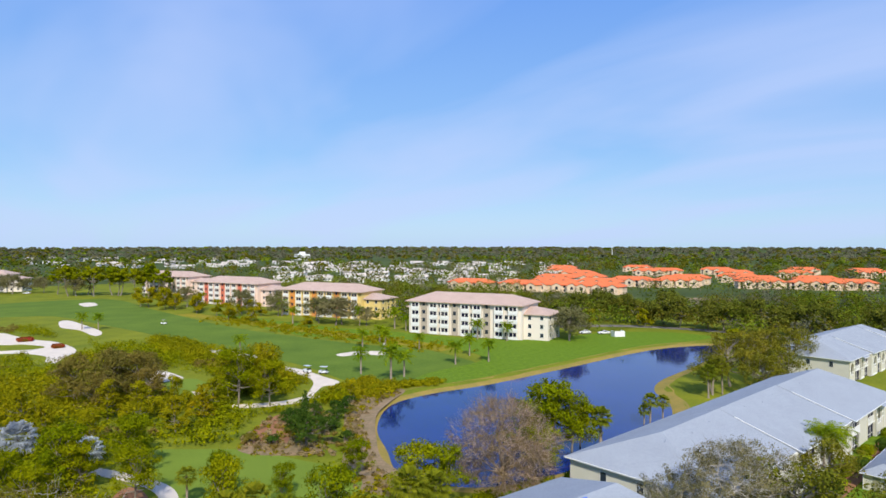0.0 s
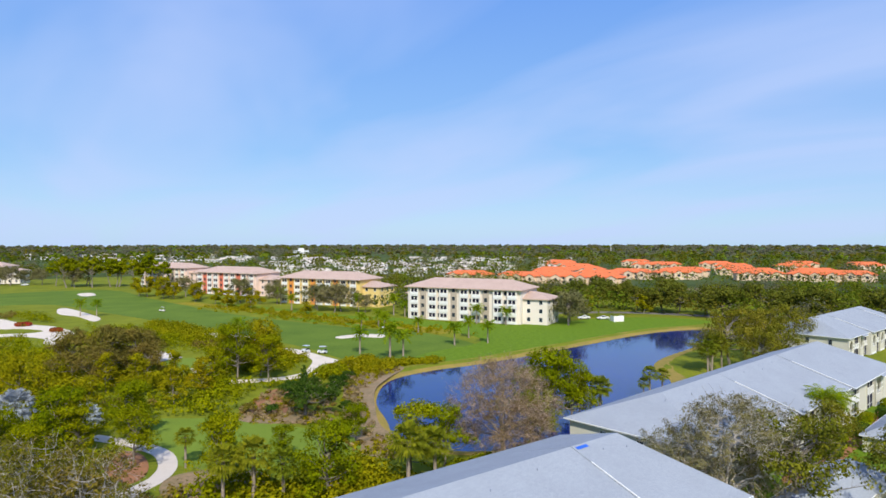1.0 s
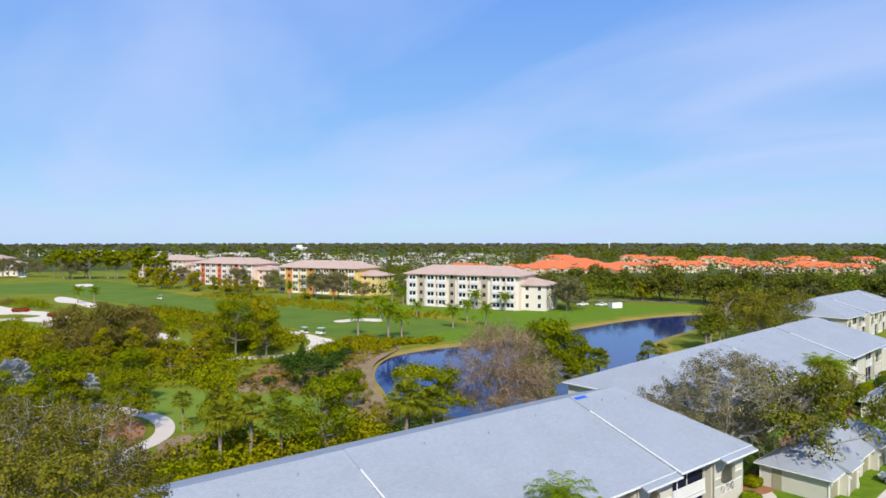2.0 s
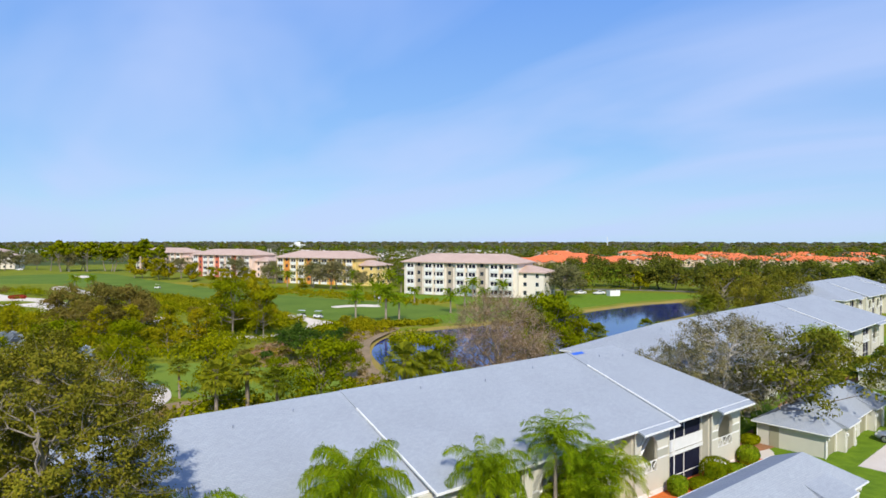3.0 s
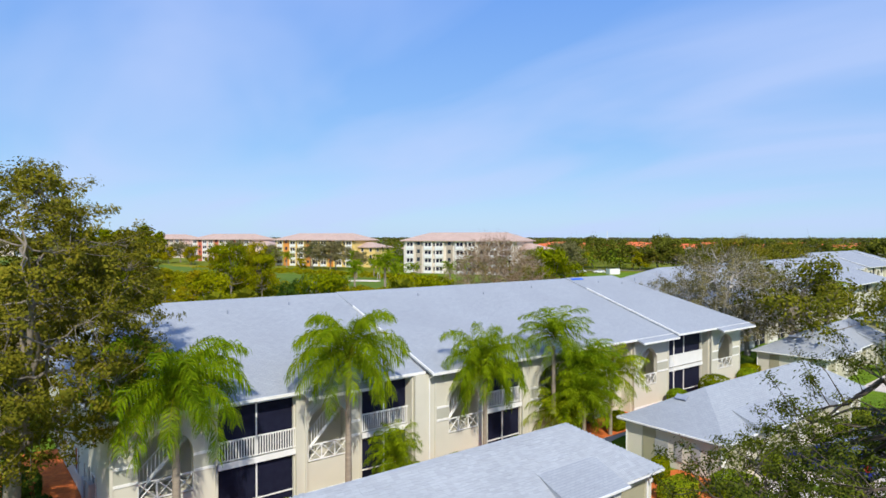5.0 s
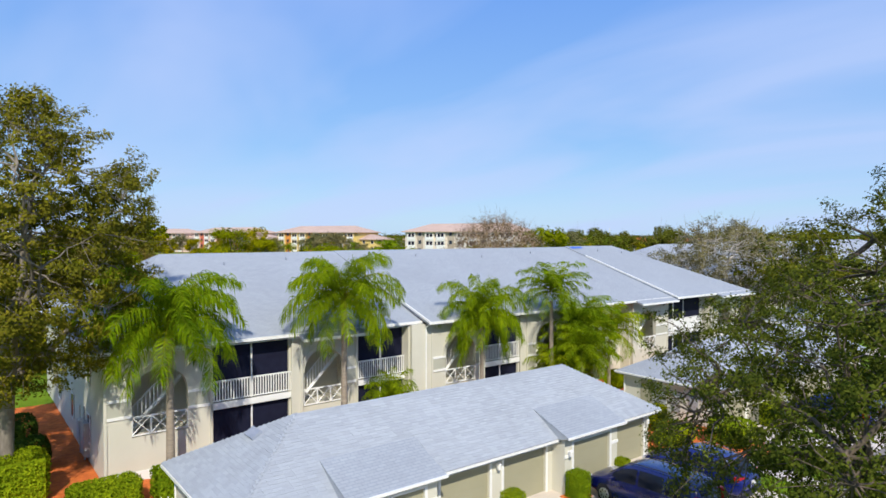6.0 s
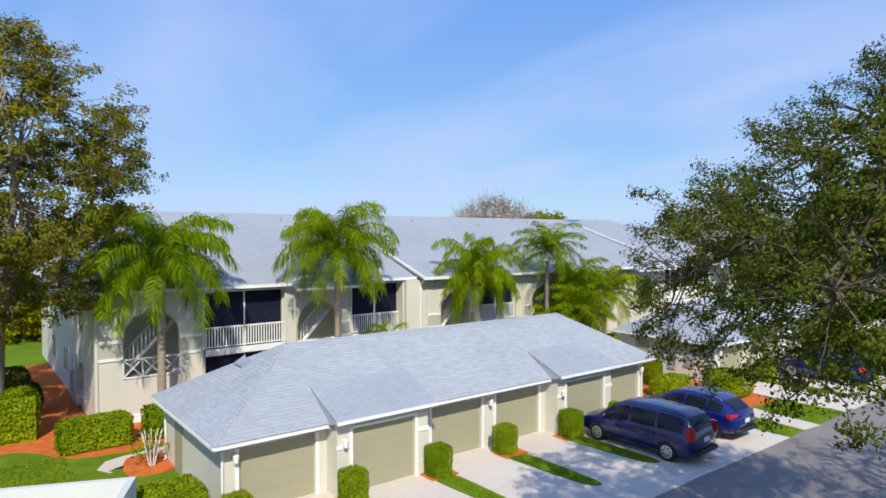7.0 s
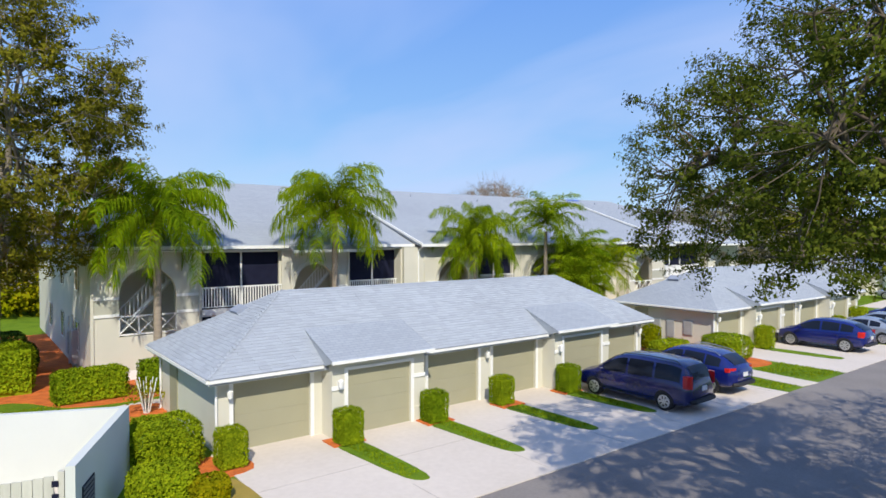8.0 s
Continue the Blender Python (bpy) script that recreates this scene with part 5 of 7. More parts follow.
spread(stand, [(52 + 4.2 * i + 5 * math.sin(i * 2.3), 486 - 4.4 * i + 7 * math.cos(i * 1.7), 0.85 + 0.12 * (i % 3)) for i in range(14)])
lime2 = tree("yellow_green_tree", "light green tree by the apartment lawn", 47, 9, 4.6, 1.5, 0.2, L_LIME, 18, 2200, 0.6, group="lawn edge trees")
spread(lime2, [(89, 366, 1.1), (88, 341, 0.95), (94, 323, 0.85), (95, 281, 0.8), (110, 298, 0.85), (112.5, 287, 0.7), (103, 292, 0.6), (84, 345, 1.1), (88, 352, 1.0), (80, 362, 1.2), (92, 318, 0.9), (96, 300, 0.8), (101, 268, 0.7), (78, 372, 1.1), (90, 372, 1.0), (98, 330, 0.9), (112, 236, 0.6), (206, 168, 0.8), (222, 152, 0.8)])


# ---- far buildings ----
def apartments(label, accent, wallmat, group="apartment blocks"):
    """A four-storey block with porch bays, a hipped roof and a lower end wing. Runs along x, its front to -y."""
    b = thing("apartment_block", label, "apartment block", group)
    L, D, H, FL = 46.0, 18.0, 12.4, 3.05
    for bx in ((0, L, 0, D, 0, H), (L, L + 9, 2.5, D - 2, 0, 9.2), (-3.5, 0, 6, D - 1, 0, 9.4)):
        part("wall", Geo().box(*bx), wallmat, b)
    roof_part(b, [
        [(-0.9, -1.6, H), (L + 0.9, -1.6, H), (L - 7, D / 2, H + 3.1), (7, D / 2, H + 3.1)], [(L + 0.9, D + 0.9, H), (-0.9, D + 0.9, H), (7, D / 2, H + 3.1), (L - 7, D / 2, H + 3.1)],
        [(-0.9, D + 0.9, H), (-0.9, -1.6, H), (7, D / 2, H + 3.1)], [(L + 0.9, -1.6, H), (L + 0.9, D + 0.9, H), (L - 7, D / 2, H + 3.1)]], M_ROOF_TAN, 0.3)
    roof_part(b, [
        [(L - 1, 1.7, 9.2), (L + 9.8, 1.7, 9.2), (L + 3, D / 2, 11.4), (L - 1, D / 2, 11.4)], [(L + 9.8, D - 1.2, 9.2), (L - 1, D - 1.2, 9.2), (L - 1, D / 2, 11.4), (L + 3, D / 2, 11.4)],
        [(L + 9.8, 1.7, 9.2), (L + 9.8, D - 1.2, 9.2), (L + 3, D / 2, 11.4)]], M_ROOF_TAN, 0.3, "wing_roof")
    roof_part(b, [
        [(-4.3, 5.2, 9.4), (0, 5.2, 9.4), (0, 11, 10.6), (-2, 11, 10.6)], [(0, D - 0.2, 9.4), (-4.3, D - 0.2, 9.4), (-2, 11, 10.6), (0, 11, 10.6)], [(-4.3, D - 0.2, 9.4), (-4.3, 5.2, 9.4), (-2, 11, 10.6)]], M_ROOF_TAN, 0.3, "wing_roof")
    for x in (5.5, 18.5, 31.5):
        part("stair_bay", Geo().box(x, x + 2.4, -0.5, -0.004, 0, H - 0.1), accent, b, "coloured stair bay")
    por, win, frm, ral = Geo().box(0.3, 1.4, -0.03, -0.006, 1.0, 2.35).box(1.7, 2.8, -0.03, -0.006, 1.0, 2.35), Geo().box(0, 1.2, -0.03, -0.006, 0.9, 2.3), Geo(), Geo()
    frm.box(-0.15, 0, -0.16, -0.004, 0, 3.0).box(3.1, 3.25, -0.16, -0.004, 0, 3.0).box(1.5, 1.6, -0.12, -0.032, 0.1, 2.55).box(-0.15, 3.25, -0.22, -0.004, 2.6, 2.95)
    ral.box(0, 3.1, -0.2, -0.16, 0.0, 1.0)
    mp, mw, mf, mr = por.mesh("porch_screen", M_SCREEN), win.mesh("window", M_GLASS), frm.mesh("frame", M_TRIM), ral.mesh("rail", M_TRIM)
    ws = Geo().box(-0.08, 1.28, -0.1, -0.004, 0.78, 0.9).box(-0.08, 0, -0.06, -0.004, 0.9, 2.38).box(1.2, 1.28, -0.06, -0.004, 0.9, 2.38).mesh("sill", M_TRIM)
    bay = Geo().box(-0.3, 3.4, -0.9, -0.004, 0, H - 0.15).mesh("bay", wallmat)
    for x in (1.6, 9.4, 14.2, 22.6, 27.4, 36.0, 41.4):
        part("bay", bay, None, b).location = (x, 0, 0)
    for f in range(4):
        for x in (1.6, 9.4, 14.2, 22.6, 27.4, 36.0, 41.4):
            s = part("porch", mp, None, b)
            s.location = (x, -0.9, f * FL + 0.15)
            part("frame", mf, None, s)
            part("rail", mr, None, s)
        for x in (12.9, 26.1, 39.6):
            s = part("window", mw, None, b)
            s.location = (x - 0.05, 0, f * FL + 0.15)
            part("sill", ws, None, s)
    for f in range(4):
        for x in (6.1, 19.1, 32.1):
            s = part("window", mw, None, b)
            s.location = (x, -0.5, f * FL + 0.6)
    for f in range(3):
        for x in (L + 1.5, L + 6):
            s = part("window", mw, None, b)
            s.location = (x, 2.5, f * FL + 0.2)
            part("sill", ws, None, s)
    for f in range(4):
        for y in (3.5, 8.5, 13.5):
            for xx, turn in ((0, -90),) if f > 2 else ():
                s = part("window", mw, None, b)
                s.matrix_basis = pose(xx, y + 1.2, f * FL + 0.2, 0, 0, turn)
    for f in range(3):
        for y in (7.5, 11.5, 15):
            s = part("window", mw, None, b)
            s.matrix_basis = pose(-3.5, y + 1.0, f * FL + 0.2, 0, 0, -90)
            part("sill", ws, None, s)
        for y in (4, 8.5, 12.5):
            s = part("window", mw, None, b)
            s.matrix_basis = pose(L + 9, y, f * FL + 0.2, 0, 0, 90)
            part("sill", ws, None, s)
    return b


W_PINK = mat("pale pink stucco", (0.76, 0.59, 0.50), (0.70, 0.54, 0.46), rough=0.9, scale=0.3, fine=8, bump=0.05)
W_CREAM = mat("pale cream stucco", (0.74, 0.68, 0.59), (0.69, 0.63, 0.55), rough=0.9, scale=0.3, fine=8, bump=0.05)
W_YELLOW = mat("yellow stucco", (0.72, 0.55, 0.20), (0.66, 0.50, 0.18), rough=0.9, scale=0.3, fine=8, bump=0.05)
A_ORANGE = mat("orange stucco", (0.66, 0.27, 0.06), (0.60, 0.24, 0.055), rough=0.9, scale=0.3, fine=8, bump=0.05)
A_CORAL = mat("coral stucco", (0.62, 0.17, 0.10), (0.56, 0.15, 0.09), rough=0.9, scale=0.3, fine=8, bump=0.05)
A_TAUPE = mat("taupe stucco", (0.42, 0.36, 0.29), (0.38, 0.33, 0.265), rough=0.9, scale=0.3, fine=8, bump=0.05)
apartments("four-storey cream apartment block with taupe bays and pinkish roof", A_TAUPE, W_CREAM).matrix_basis = pose(137.5, 199.5, 0, 0, 0, -64.5)
apartments("four-storey yellow apartment block with orange bays", A_ORANGE, W_YELLOW).matrix_basis = pose(123.5, 288, 0, 0, 0, -64.5)
apartments("four-storey pink apartment block with coral bays", A_CORAL, W_PINK).matrix_basis = pose(109, 372, 0, 0, 0, -66)
apartments("distant pink apartment block behind trees", A_TAUPE, W_PINK).matrix_basis = pose(100, 470, 0, 0, 0, -66)
apartments("distant cream apartment block at the fairway's end", A_TAUPE, W_CREAM).matrix_basis = pose(-14, 560, 0, 0, 0, -30)

W_PEACH = mat("peach stucco", (0.72, 0.56, 0.40), (0.66, 0.51, 0.36), rough=0.9, scale=0.3, fine=8, bump=0.05)


def villa(L=34.0):
    """A two-storey villa row with an orange tile roof, gabled entrances, arches and windows. Its front to -y."""
    b = thing("villa_row", "peach stucco villa row under an orange-red tile roof", "house", "orange roofed villas")
    D, H = 13.0, 5.6
    part("wall", Geo().box(0, L, 0, D, 0, H), W_PEACH, b)
    roof_part(b, [
        [(-0.8, -0.9, H), (L + 0.8, -0.9, H), (L - 6, D / 2, H + 2.7), (6, D / 2, H + 2.7)], [(L + 0.8, D + 0.9, H), (-0.8, D + 0.9, H), (6, D / 2, H + 2.7), (L - 6, D / 2, H + 2.7)],
        [(-0.8, D + 0.9, H), (-0.8, -0.9, H), (6, D / 2, H + 2.7)], [(L + 0.8, -0.9, H), (L + 0.8, D + 0.9, H), (L - 6, D / 2, H + 2.7)]], M_ROOF_RED, 0.25)
    for x in (3.0, L / 2 - 3.5, L - 10):
        p = part("porch", Geo().box(x, x + 7, -2.2, -0.004, 0, H - 0.4).extrude_y([(x, H - 0.4), (x + 7, H - 0.4), (x + 3.5, H + 1.3)], -2.2, -0.004), W_PEACH, b, "gabled entrance")
        roof_part(p, [[(x + 3.5, -2.7, H + 1.5), (x + 3.5, 4, H + 1.5), (x - 0.5, 4, H - 0.5), (x - 0.5, -2.7, H - 0.5)], [(x + 7.5, -2.7, H - 0.5), (x + 7.5, 4, H - 0.5), (x + 3.5, 4, H + 1.5), (x + 3.5, -2.7, H + 1.5)]], M_ROOF_RED, 0.2, "gable_roof")
        arc = [(x + 3.5 + 1.0 * math.cos(math.pi * i / 8), 3.6 + 0.9 * math.sin(math.pi * i / 8)) for i in range(9)]
        part("arch", Geo().extrude_y([(x + 2.5, 2.3), (x + 4.5, 2.3)] + arc, -2.24, -2.205), M_GLASS, p)
    mw = Geo().box(0, 1.4, -0.03, -0.004, 0, 1.5).mesh("window", M_GLASS)
    ms = Geo().box(-0.1, 1.5, -0.1, -0.004, -0.12, 0).mesh("sill", M_TRIM)
    for z in (0.9, 3.6):
        for i in range(int(L / 4)):
            x = 1.4 + 4 * i
            if any(a - 1.5 < x < a + 7.2 for a in (3.0, L / 2 - 3.5, L - 10)):
                continue
            s = part("window", mw, None, b)
            s.location = (x, 0, z)
            part("sill", ms, None, s)
        for y in (2.5, 8.5):
            s = part("window", mw, None, b)
            s.matrix_basis = pose(0, y + 1.4, z, 0, 0, -90)
            part("sill", ms, None, s)
    return b


v0 = villa()
VILLAS = [(292, 372, -66), (311, 337, -72), (322, 312, -60), (335, 287, -66), (352, 345, -62), (374, 318, -66), (415, 318, -70), (432, 285, -40), (455, 300, -66), (505, 262, -62), (470, 240, -50), (492, 212, -62), (512, 196, -66), (540, 230, -60), (470, 420, -66), (505, 470, -62), (560, 520, -60), (590, 400, -64), (640, 470, -58), (700, 240, -40), (531, 290, -60), (600, 330, -64), (652, 376, -62), (567, 404, -66), (424, 372, -64), (479, 307, -66), (727, 318, -60), (750, 265, -62), (395, 380, -66), (640, 290, -64)]
for i, (x, y, a) in enumerate(VILLAS):
    m = pose(x, y, 0, 0, 0, a)
    if i == 0:
        v0.matrix_basis = m
    else:
        copy_thing(v0, m)


def mobile_home():
    b = thing("bungalow", "small white bungalow with a pale roof", "house", "distant bungalows")
    part("wall", Geo().box(-6, 6, -3, 3, 0, 2.8), M_TRIM, b)
    roof_part(b, [[(-6.5, -3.5, 2.8), (6.5, -3.5, 2.8), (6.5, 0, 4.1), (-6.5, 0, 4.1)], [(6.5, 3.5, 2.8), (-6.5, 3.5, 2.8), (-6.5, 0, 4.1), (6.5, 0, 4.1)]], M_CONC, 0.15)
    for x in (-4, 0.5, 3.5):
        part("window", Geo().box(x, x + 1.4, -3.04, -3.004, 0.9, 2.1), M_GLASS, b)
    return b


mh = mobile_home()
r6 = np.random.default_rng(61)
first = True
for i in range(170):
    px = r6.choice([r6.uniform(-0.66, -0.3), r6.uniform(-0.28, 0.12), r6.uniform(-0.28, 0.1), r6.uniform(-0.25, 0.2)])
    dist = r6.uniform(530, 1050) if px > -0.3 else r6.uniform(850, 1300)
    x, y = dist * (0.611 + 0.791 * px), dist * (0.791 - 0.611 * px)
    s = 0.9 + dist / 2200
    m = pose(x, y, 0, 0, 0, r6.uniform(-60, -20))
    c = mh if first else copy_thing(mh, m)
    c.matrix_basis = m
    c.scale = (s, s, s)
    first = False

# ---- far woods, scrub and hedges: more plants than one could count ----
AREAS = [spline(p, 3) for p in (
    [(-20, 400), (18, 435), (72, 430), (79, 350), (87, 262), (97, 218), (118, 182), (118, 140), (112, 128), (82, 121), (76, 137), (75, 157), (72, 181), (62, 215), (55, 253), (45, 296), (32, 345), (4, 360)],
    [(97, 305), (112, 262), (123, 222), (137, 192), (150, 166), (168, 155), (198, 152), (216, 138), (220, 122), (206, 118), (181, 122), (136, 119), (105, 118), (88, 119), (98, 133), (127, 157), (113, 186), (98, 230)],
    [(59, 209), (67, 201), (74, 191), (76, 176), (75, 161), (77, 147), (78, 138), (71, 132), (66, 127), (58, 126), (62, 137), (67, 147), (66, 160), (64, 172)],
    [(38, 181), (44, 179), (49, 168), (48, 153), (44, 138), (38, 140), (34, 152), (33, 166)],
    [(8, 300), (18, 282), (33, 250), (34, 229), (26, 212), (18, 202), (14, 220), (-8, 231), (-8, 290)],
    [(31, 326), (41, 312), (46, 270), (42, 252), (33, 264), (27, 298)],
    [(43, 135), (57, 134), (58, 124), (48, 122), (42, 126)],
    [(22, 113), (31, 109), (39, 103), (46, 99), (49, 82), (47, 74), (39, 70), (29, 71), (23, 77), (16, 74), (8, 72), (6, 76), (15, 82), (13, 94), (15, 108)],
    [(42, 58), (42, 76), (58, 110), (70, 122), (90, 124), (134, 124), (206, 126), (214, 112), (204, 98), (168, 88), (143, 84), (128, 70), (104, 58), (76, 55), (50, 56)],
    [(36, 105), (44, 117), (56, 120), (63, 113), (58, 98), (48, 88), (38, 97)],
    [(300, 222), (380, 218), (380, 184), (298, 184)])]
AREAS = [np.array(a) for a in AREAS]


def inside(poly, x, y):
    a, b = poly, np.roll(poly, -1, 0)
    hit = ((a[:, 1] > y) != (b[:, 1] > y)) & (x < (b[:, 0] - a[:, 0]) * (y - a[:, 1]) / np.where(b[:, 1] == a[:, 1], 1e-9, b[:, 1] - a[:, 1]) + a[:, 0])
    return hit.sum() % 2 == 1


def open_ground(x, y):
    return not any(inside(a, x, y) for a in AREAS)


BLOCKS = [(147, 178, 34), (133, 265, 34), (119, 350, 34), (110, 448, 34)] + [(x + 7, y - 16, 19) for x, y, a in VILLAS] + [(x - 16, y - 38, 26) for x, y, a in VILLAS]
scrub = {0: [], 1: [], 2: []}
tries = 0
while tries < 9000:
    tries += 1
    y = 56 + 250 * r6.random() ** 1.5
    x = -14 + 90 * r6.random()
    if x > np.interp(y, [56, 76, 95, 120, 150, 180, 210, 250, 310], [44, 44, 52, 68, 64, 62, 52, 30, 20]) or not open_ground(x, y) or (y < 64 and x > 46):
        continue
    n = noise.noise((x * 0.045, y * 0.045, 3.0))
    kind = 1 if n > 0.12 else (2 if n < -0.42 else 0)
    r = 1.0 + 1.5 * r6.random() * (1.2 if n > -0.2 else 0.6)
    scrub[kind].append((x, y, r * 0.55, r))
for kind, m, lab in ((0, L_GREEN, "dense green scrub beside the golf course"), (1, L_LIME, "yellow-green scrub beside the golf course"), (2, L_BROWN, "brownish low scrub beside the golf course")):
    if scrub[kind]:
        rows_ = scrub[kind][:1900]
        tagged(part("scrub", shrub_mesh(np.random.default_rng(70 + kind), rows_, 58, 0.46, m, "scrub"), None), lab, "scrub", kind="stuff")
for k, (poly, count, lo, hi, seed) in enumerate((([(51, 244), (63, 223), (66, 185), (69, 160), (67.5, 146), (66.5, 140), (58, 134.5), (52.5, 134), (51, 143), (52, 158), (50, 184)], 330, 1.3, 2.2, 71), ([(61, 121), (68, 118.8), (76, 118), (82, 126), (81, 137), (75, 133), (67, 129.5)], 110, 1.0, 1.7, 72))):
    area, rows_ = np.array(spline(poly, 3)), []
    while len(rows_) < count:
        x, y = r6.uniform(48, 84), r6.uniform(116, 246)
        if inside(area, x, y):
            r = r6.uniform(lo, hi)
            rows_.append((x, y, r * 0.45, r))
    tagged(part("scrub", shrub_mesh(np.random.default_rng(seed), rows_, 110, 0.42, L_LIME, "scrub"), None), "dense mounded yellow-green shrubs beside the bunker", "scrub", kind="stuff")
# low growth in the rough before the apartments and along the pond
line = []
for i in range(420):
    t = r6.random()
    p = np.array((92, 290)) * (1 - t) + np.array((124, 160)) * t + r6.normal(size=2) * (4.5, 5)
    line.append((p[0], p[1], 0.3, 0.6 + 0.7 * r6.random()))
tagged(part("scrub", shrub_mesh(np.random.default_rng(77), line, 55, 0.45, L_LIME, "scrub"), None), "ochre-green rough growth along the fairway", "scrub", kind="stuff")
line = [(x + 1.5 * r6.normal(), y + 1.2 * r6.normal(), 0.5, 0.8 + 0.7 * r6.random()) for x, y in [(70 + 22 * t, 120 + 4.5 * math.sin(3 * t)) for t in r6.random(90)]]
tagged(part("scrub", shrub_mesh(np.random.default_rng(78), line, 150, 0.4, L_LIME, "scrub"), None), "yellow-green shrubs at the pond's corner", "scrub", kind="stuff")
line = [(x + 0.8 * r6.normal(), y + 0.8 * r6.normal(), 0.5, 0.7 + 0.6 * r6.random()) for x, y in [(44 + 38 * t, 59.5 + 1.5 * math.sin(5 * t)) for t in r6.random(110)]]
tagged(part("scrub", shrub_mesh(np.random.default_rng(79), line, 150, 0.35, L_GREEN, "scrub"), None), "dark green waterside growth behind the house", "scrub", kind="stuff")
TUFTS = [np.array(spline(q, 3)) for q in ([(68, 123), (76, 127), (82, 121), (73, 113.5), (65, 106), (57, 93), (52.5, 84), (51, 76), (46, 70), (43, 79), (50, 92), (56, 103)], [(36, 103.5), (42.5, 112), (50, 118.5), (60, 116), (52, 98), (47, 90), (37, 98)])]
reeds = []
while len(reeds) < 620:
    x, y = r6.uniform(36, 80), r6.uniform(70, 126)
    if any(inside(q, x, y) for q in TUFTS) and lake_gap(x, y) > 2.5:
        r = 0.3 + 0.5 * r6.random()
        reeds.append((x, y, land(x, y) + r * 0.4, r))
for k, m, lab in ((0, L_TUFT, "pale dry tufts of grass on the pond's bank"), (1, L_BROWN, "brown reeds on the pond's bank"), (2, L_LIME, "yellow-green weeds on the pond's bank")):
    tagged(part("reeds", shrub_mesh(np.random.default_rng(80 + k), [q for n_, q in enumerate(reeds) if (n_ % 4 == k or (n_ % 4 == 3 and k == 0))], 55, 0.3, m, "reeds"), None), lab, "reeds", kind="stuff")

woods = {k: ([], [], []) for k in range(4)}
d = 235.0
while d < 4700:
    s = max(9.0, 0.026 * d)
    for i in range(int(1.5 * d / s)):
        a = -0.75 + 1.5 * (i + r6.random()) / int(1.5 * d / s)
        dd = d + s * r6.uniform(-0.5, 0.5)
        x, y = dd * math.sin(a + 0.658), dd * math.cos(a + 0.658)
        if not open_ground(x, y) or any((x - bx) ** 2 + (y - by) ** 2 < br * br for bx, by, br in BLOCKS) or (x < 90 and y < 330) or (x < 130 and y < 210) or (x < 225 and y > 112 and y < 150) or (y < 60 and x < 250):
            continue
        dens = noise.noise((x * 0.004, y * 0.004, 7.0))
        if 520 < dd < 1150 and a < 0.14 and r6.random() < 0.4:
            continue
        if x < np.interp(y, [140, 200, 290, 370, 520, 620], [200, 146, 132, 116, 98, -300]) or dens < -0.35 and dd > 500:
            continue
        h = (7.5 + 6.5 * r6.random()) * (1.0 if dd < 1500 else 0.85) * (1 + 0.25 * dens)
        if a > 0.12 and 300 < dd < 420:
            h *= 0.75
        w = 0.48 * h * (0.8 + 0.5 * r6.random()) + 0.0012 * dd
        q = max(0.85, 0.0024 * dd)
        k = 130 if dd < 420 else (46 if dd < 900 else 17)
        v = r6.normal(size=(k, 3))
        v[:, 2] = np.abs(v[:, 2]) - 0.25
        v /= np.linalg.norm(v, axis=1, keepdims=True)
        rr = (0.6 + 0.4 * r6.random(k) ** 0.5)[:, None]
        tone = noise.noise((x * 0.02, y * 0.02, 3.0)) + 0.55 * r6.normal()
        # past 1300 m most crowns go grey: aerial haze put into their colour
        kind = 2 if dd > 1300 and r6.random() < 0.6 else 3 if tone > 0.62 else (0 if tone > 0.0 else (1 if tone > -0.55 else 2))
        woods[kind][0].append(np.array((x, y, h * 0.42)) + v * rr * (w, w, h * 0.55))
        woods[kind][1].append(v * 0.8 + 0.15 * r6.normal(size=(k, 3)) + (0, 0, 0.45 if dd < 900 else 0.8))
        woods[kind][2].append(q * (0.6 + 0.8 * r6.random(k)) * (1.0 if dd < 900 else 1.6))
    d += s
for kind, m, lab in ((0, L_FAR, "green woods"), (1, L_FAR_OLIVE, "olive green woods"), (2, L_FAR_GREY_HAZED, "grey-brown winter woods"), (3, L_FAR_BRIGHT, "bright green woods")):
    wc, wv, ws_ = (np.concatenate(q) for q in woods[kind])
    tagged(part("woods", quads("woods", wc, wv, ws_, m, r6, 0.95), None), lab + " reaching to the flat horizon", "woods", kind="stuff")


# ---- before the garages: drives, beds, hedges ----
patch("driveway", [(6.2, 10.4), (27.0, 10.4), (27.0, 17.25), (6.2, 17.25)], 0.05, M_CONC, "pale concrete driveway before the garages", "driveway", 0)
patch("driveway", [(33.0, 10.4), (53.8, 10.4), (53.8, 17.0), (33.0, 17.0)], 0.05, M_CONC, "pale concrete driveway before the second garages", "driveway", 0)
patch("driveway", [(64.5, 13.0), (86, 14.5), (85.5, 21.8), (64, 20.5)], 0.05, M_CONC, "pale concrete driveway of the third garages", "driveway", 0)
strip("walkway", [(29.2, 10.4), (29.6, 13.5), (30.6, 18.5), (32.0, 23.6), (36.0, 26.0), (58.0, 26.0), (64.0, 31.0)], 1.25, 0.045, M_CONC, "narrow concrete walkway between the garages", "walkway")
strip("walkway", [(5.0, 23.4), (6.2, 24.2), (20, 25.2), (32, 25.0)], 1.2, 0.045, M_CONC, "concrete walkway behind the garages", "walkway")
strip("kerb_joint", [(6.2, 10.5), (27, 10.5)], 0.25, 0.056, M_CONC, "concrete edge of the street", "kerb")
joints = Geo()
M_JOINT = mat("dark joint", (0.40, 0.35, 0.30), rough=1)
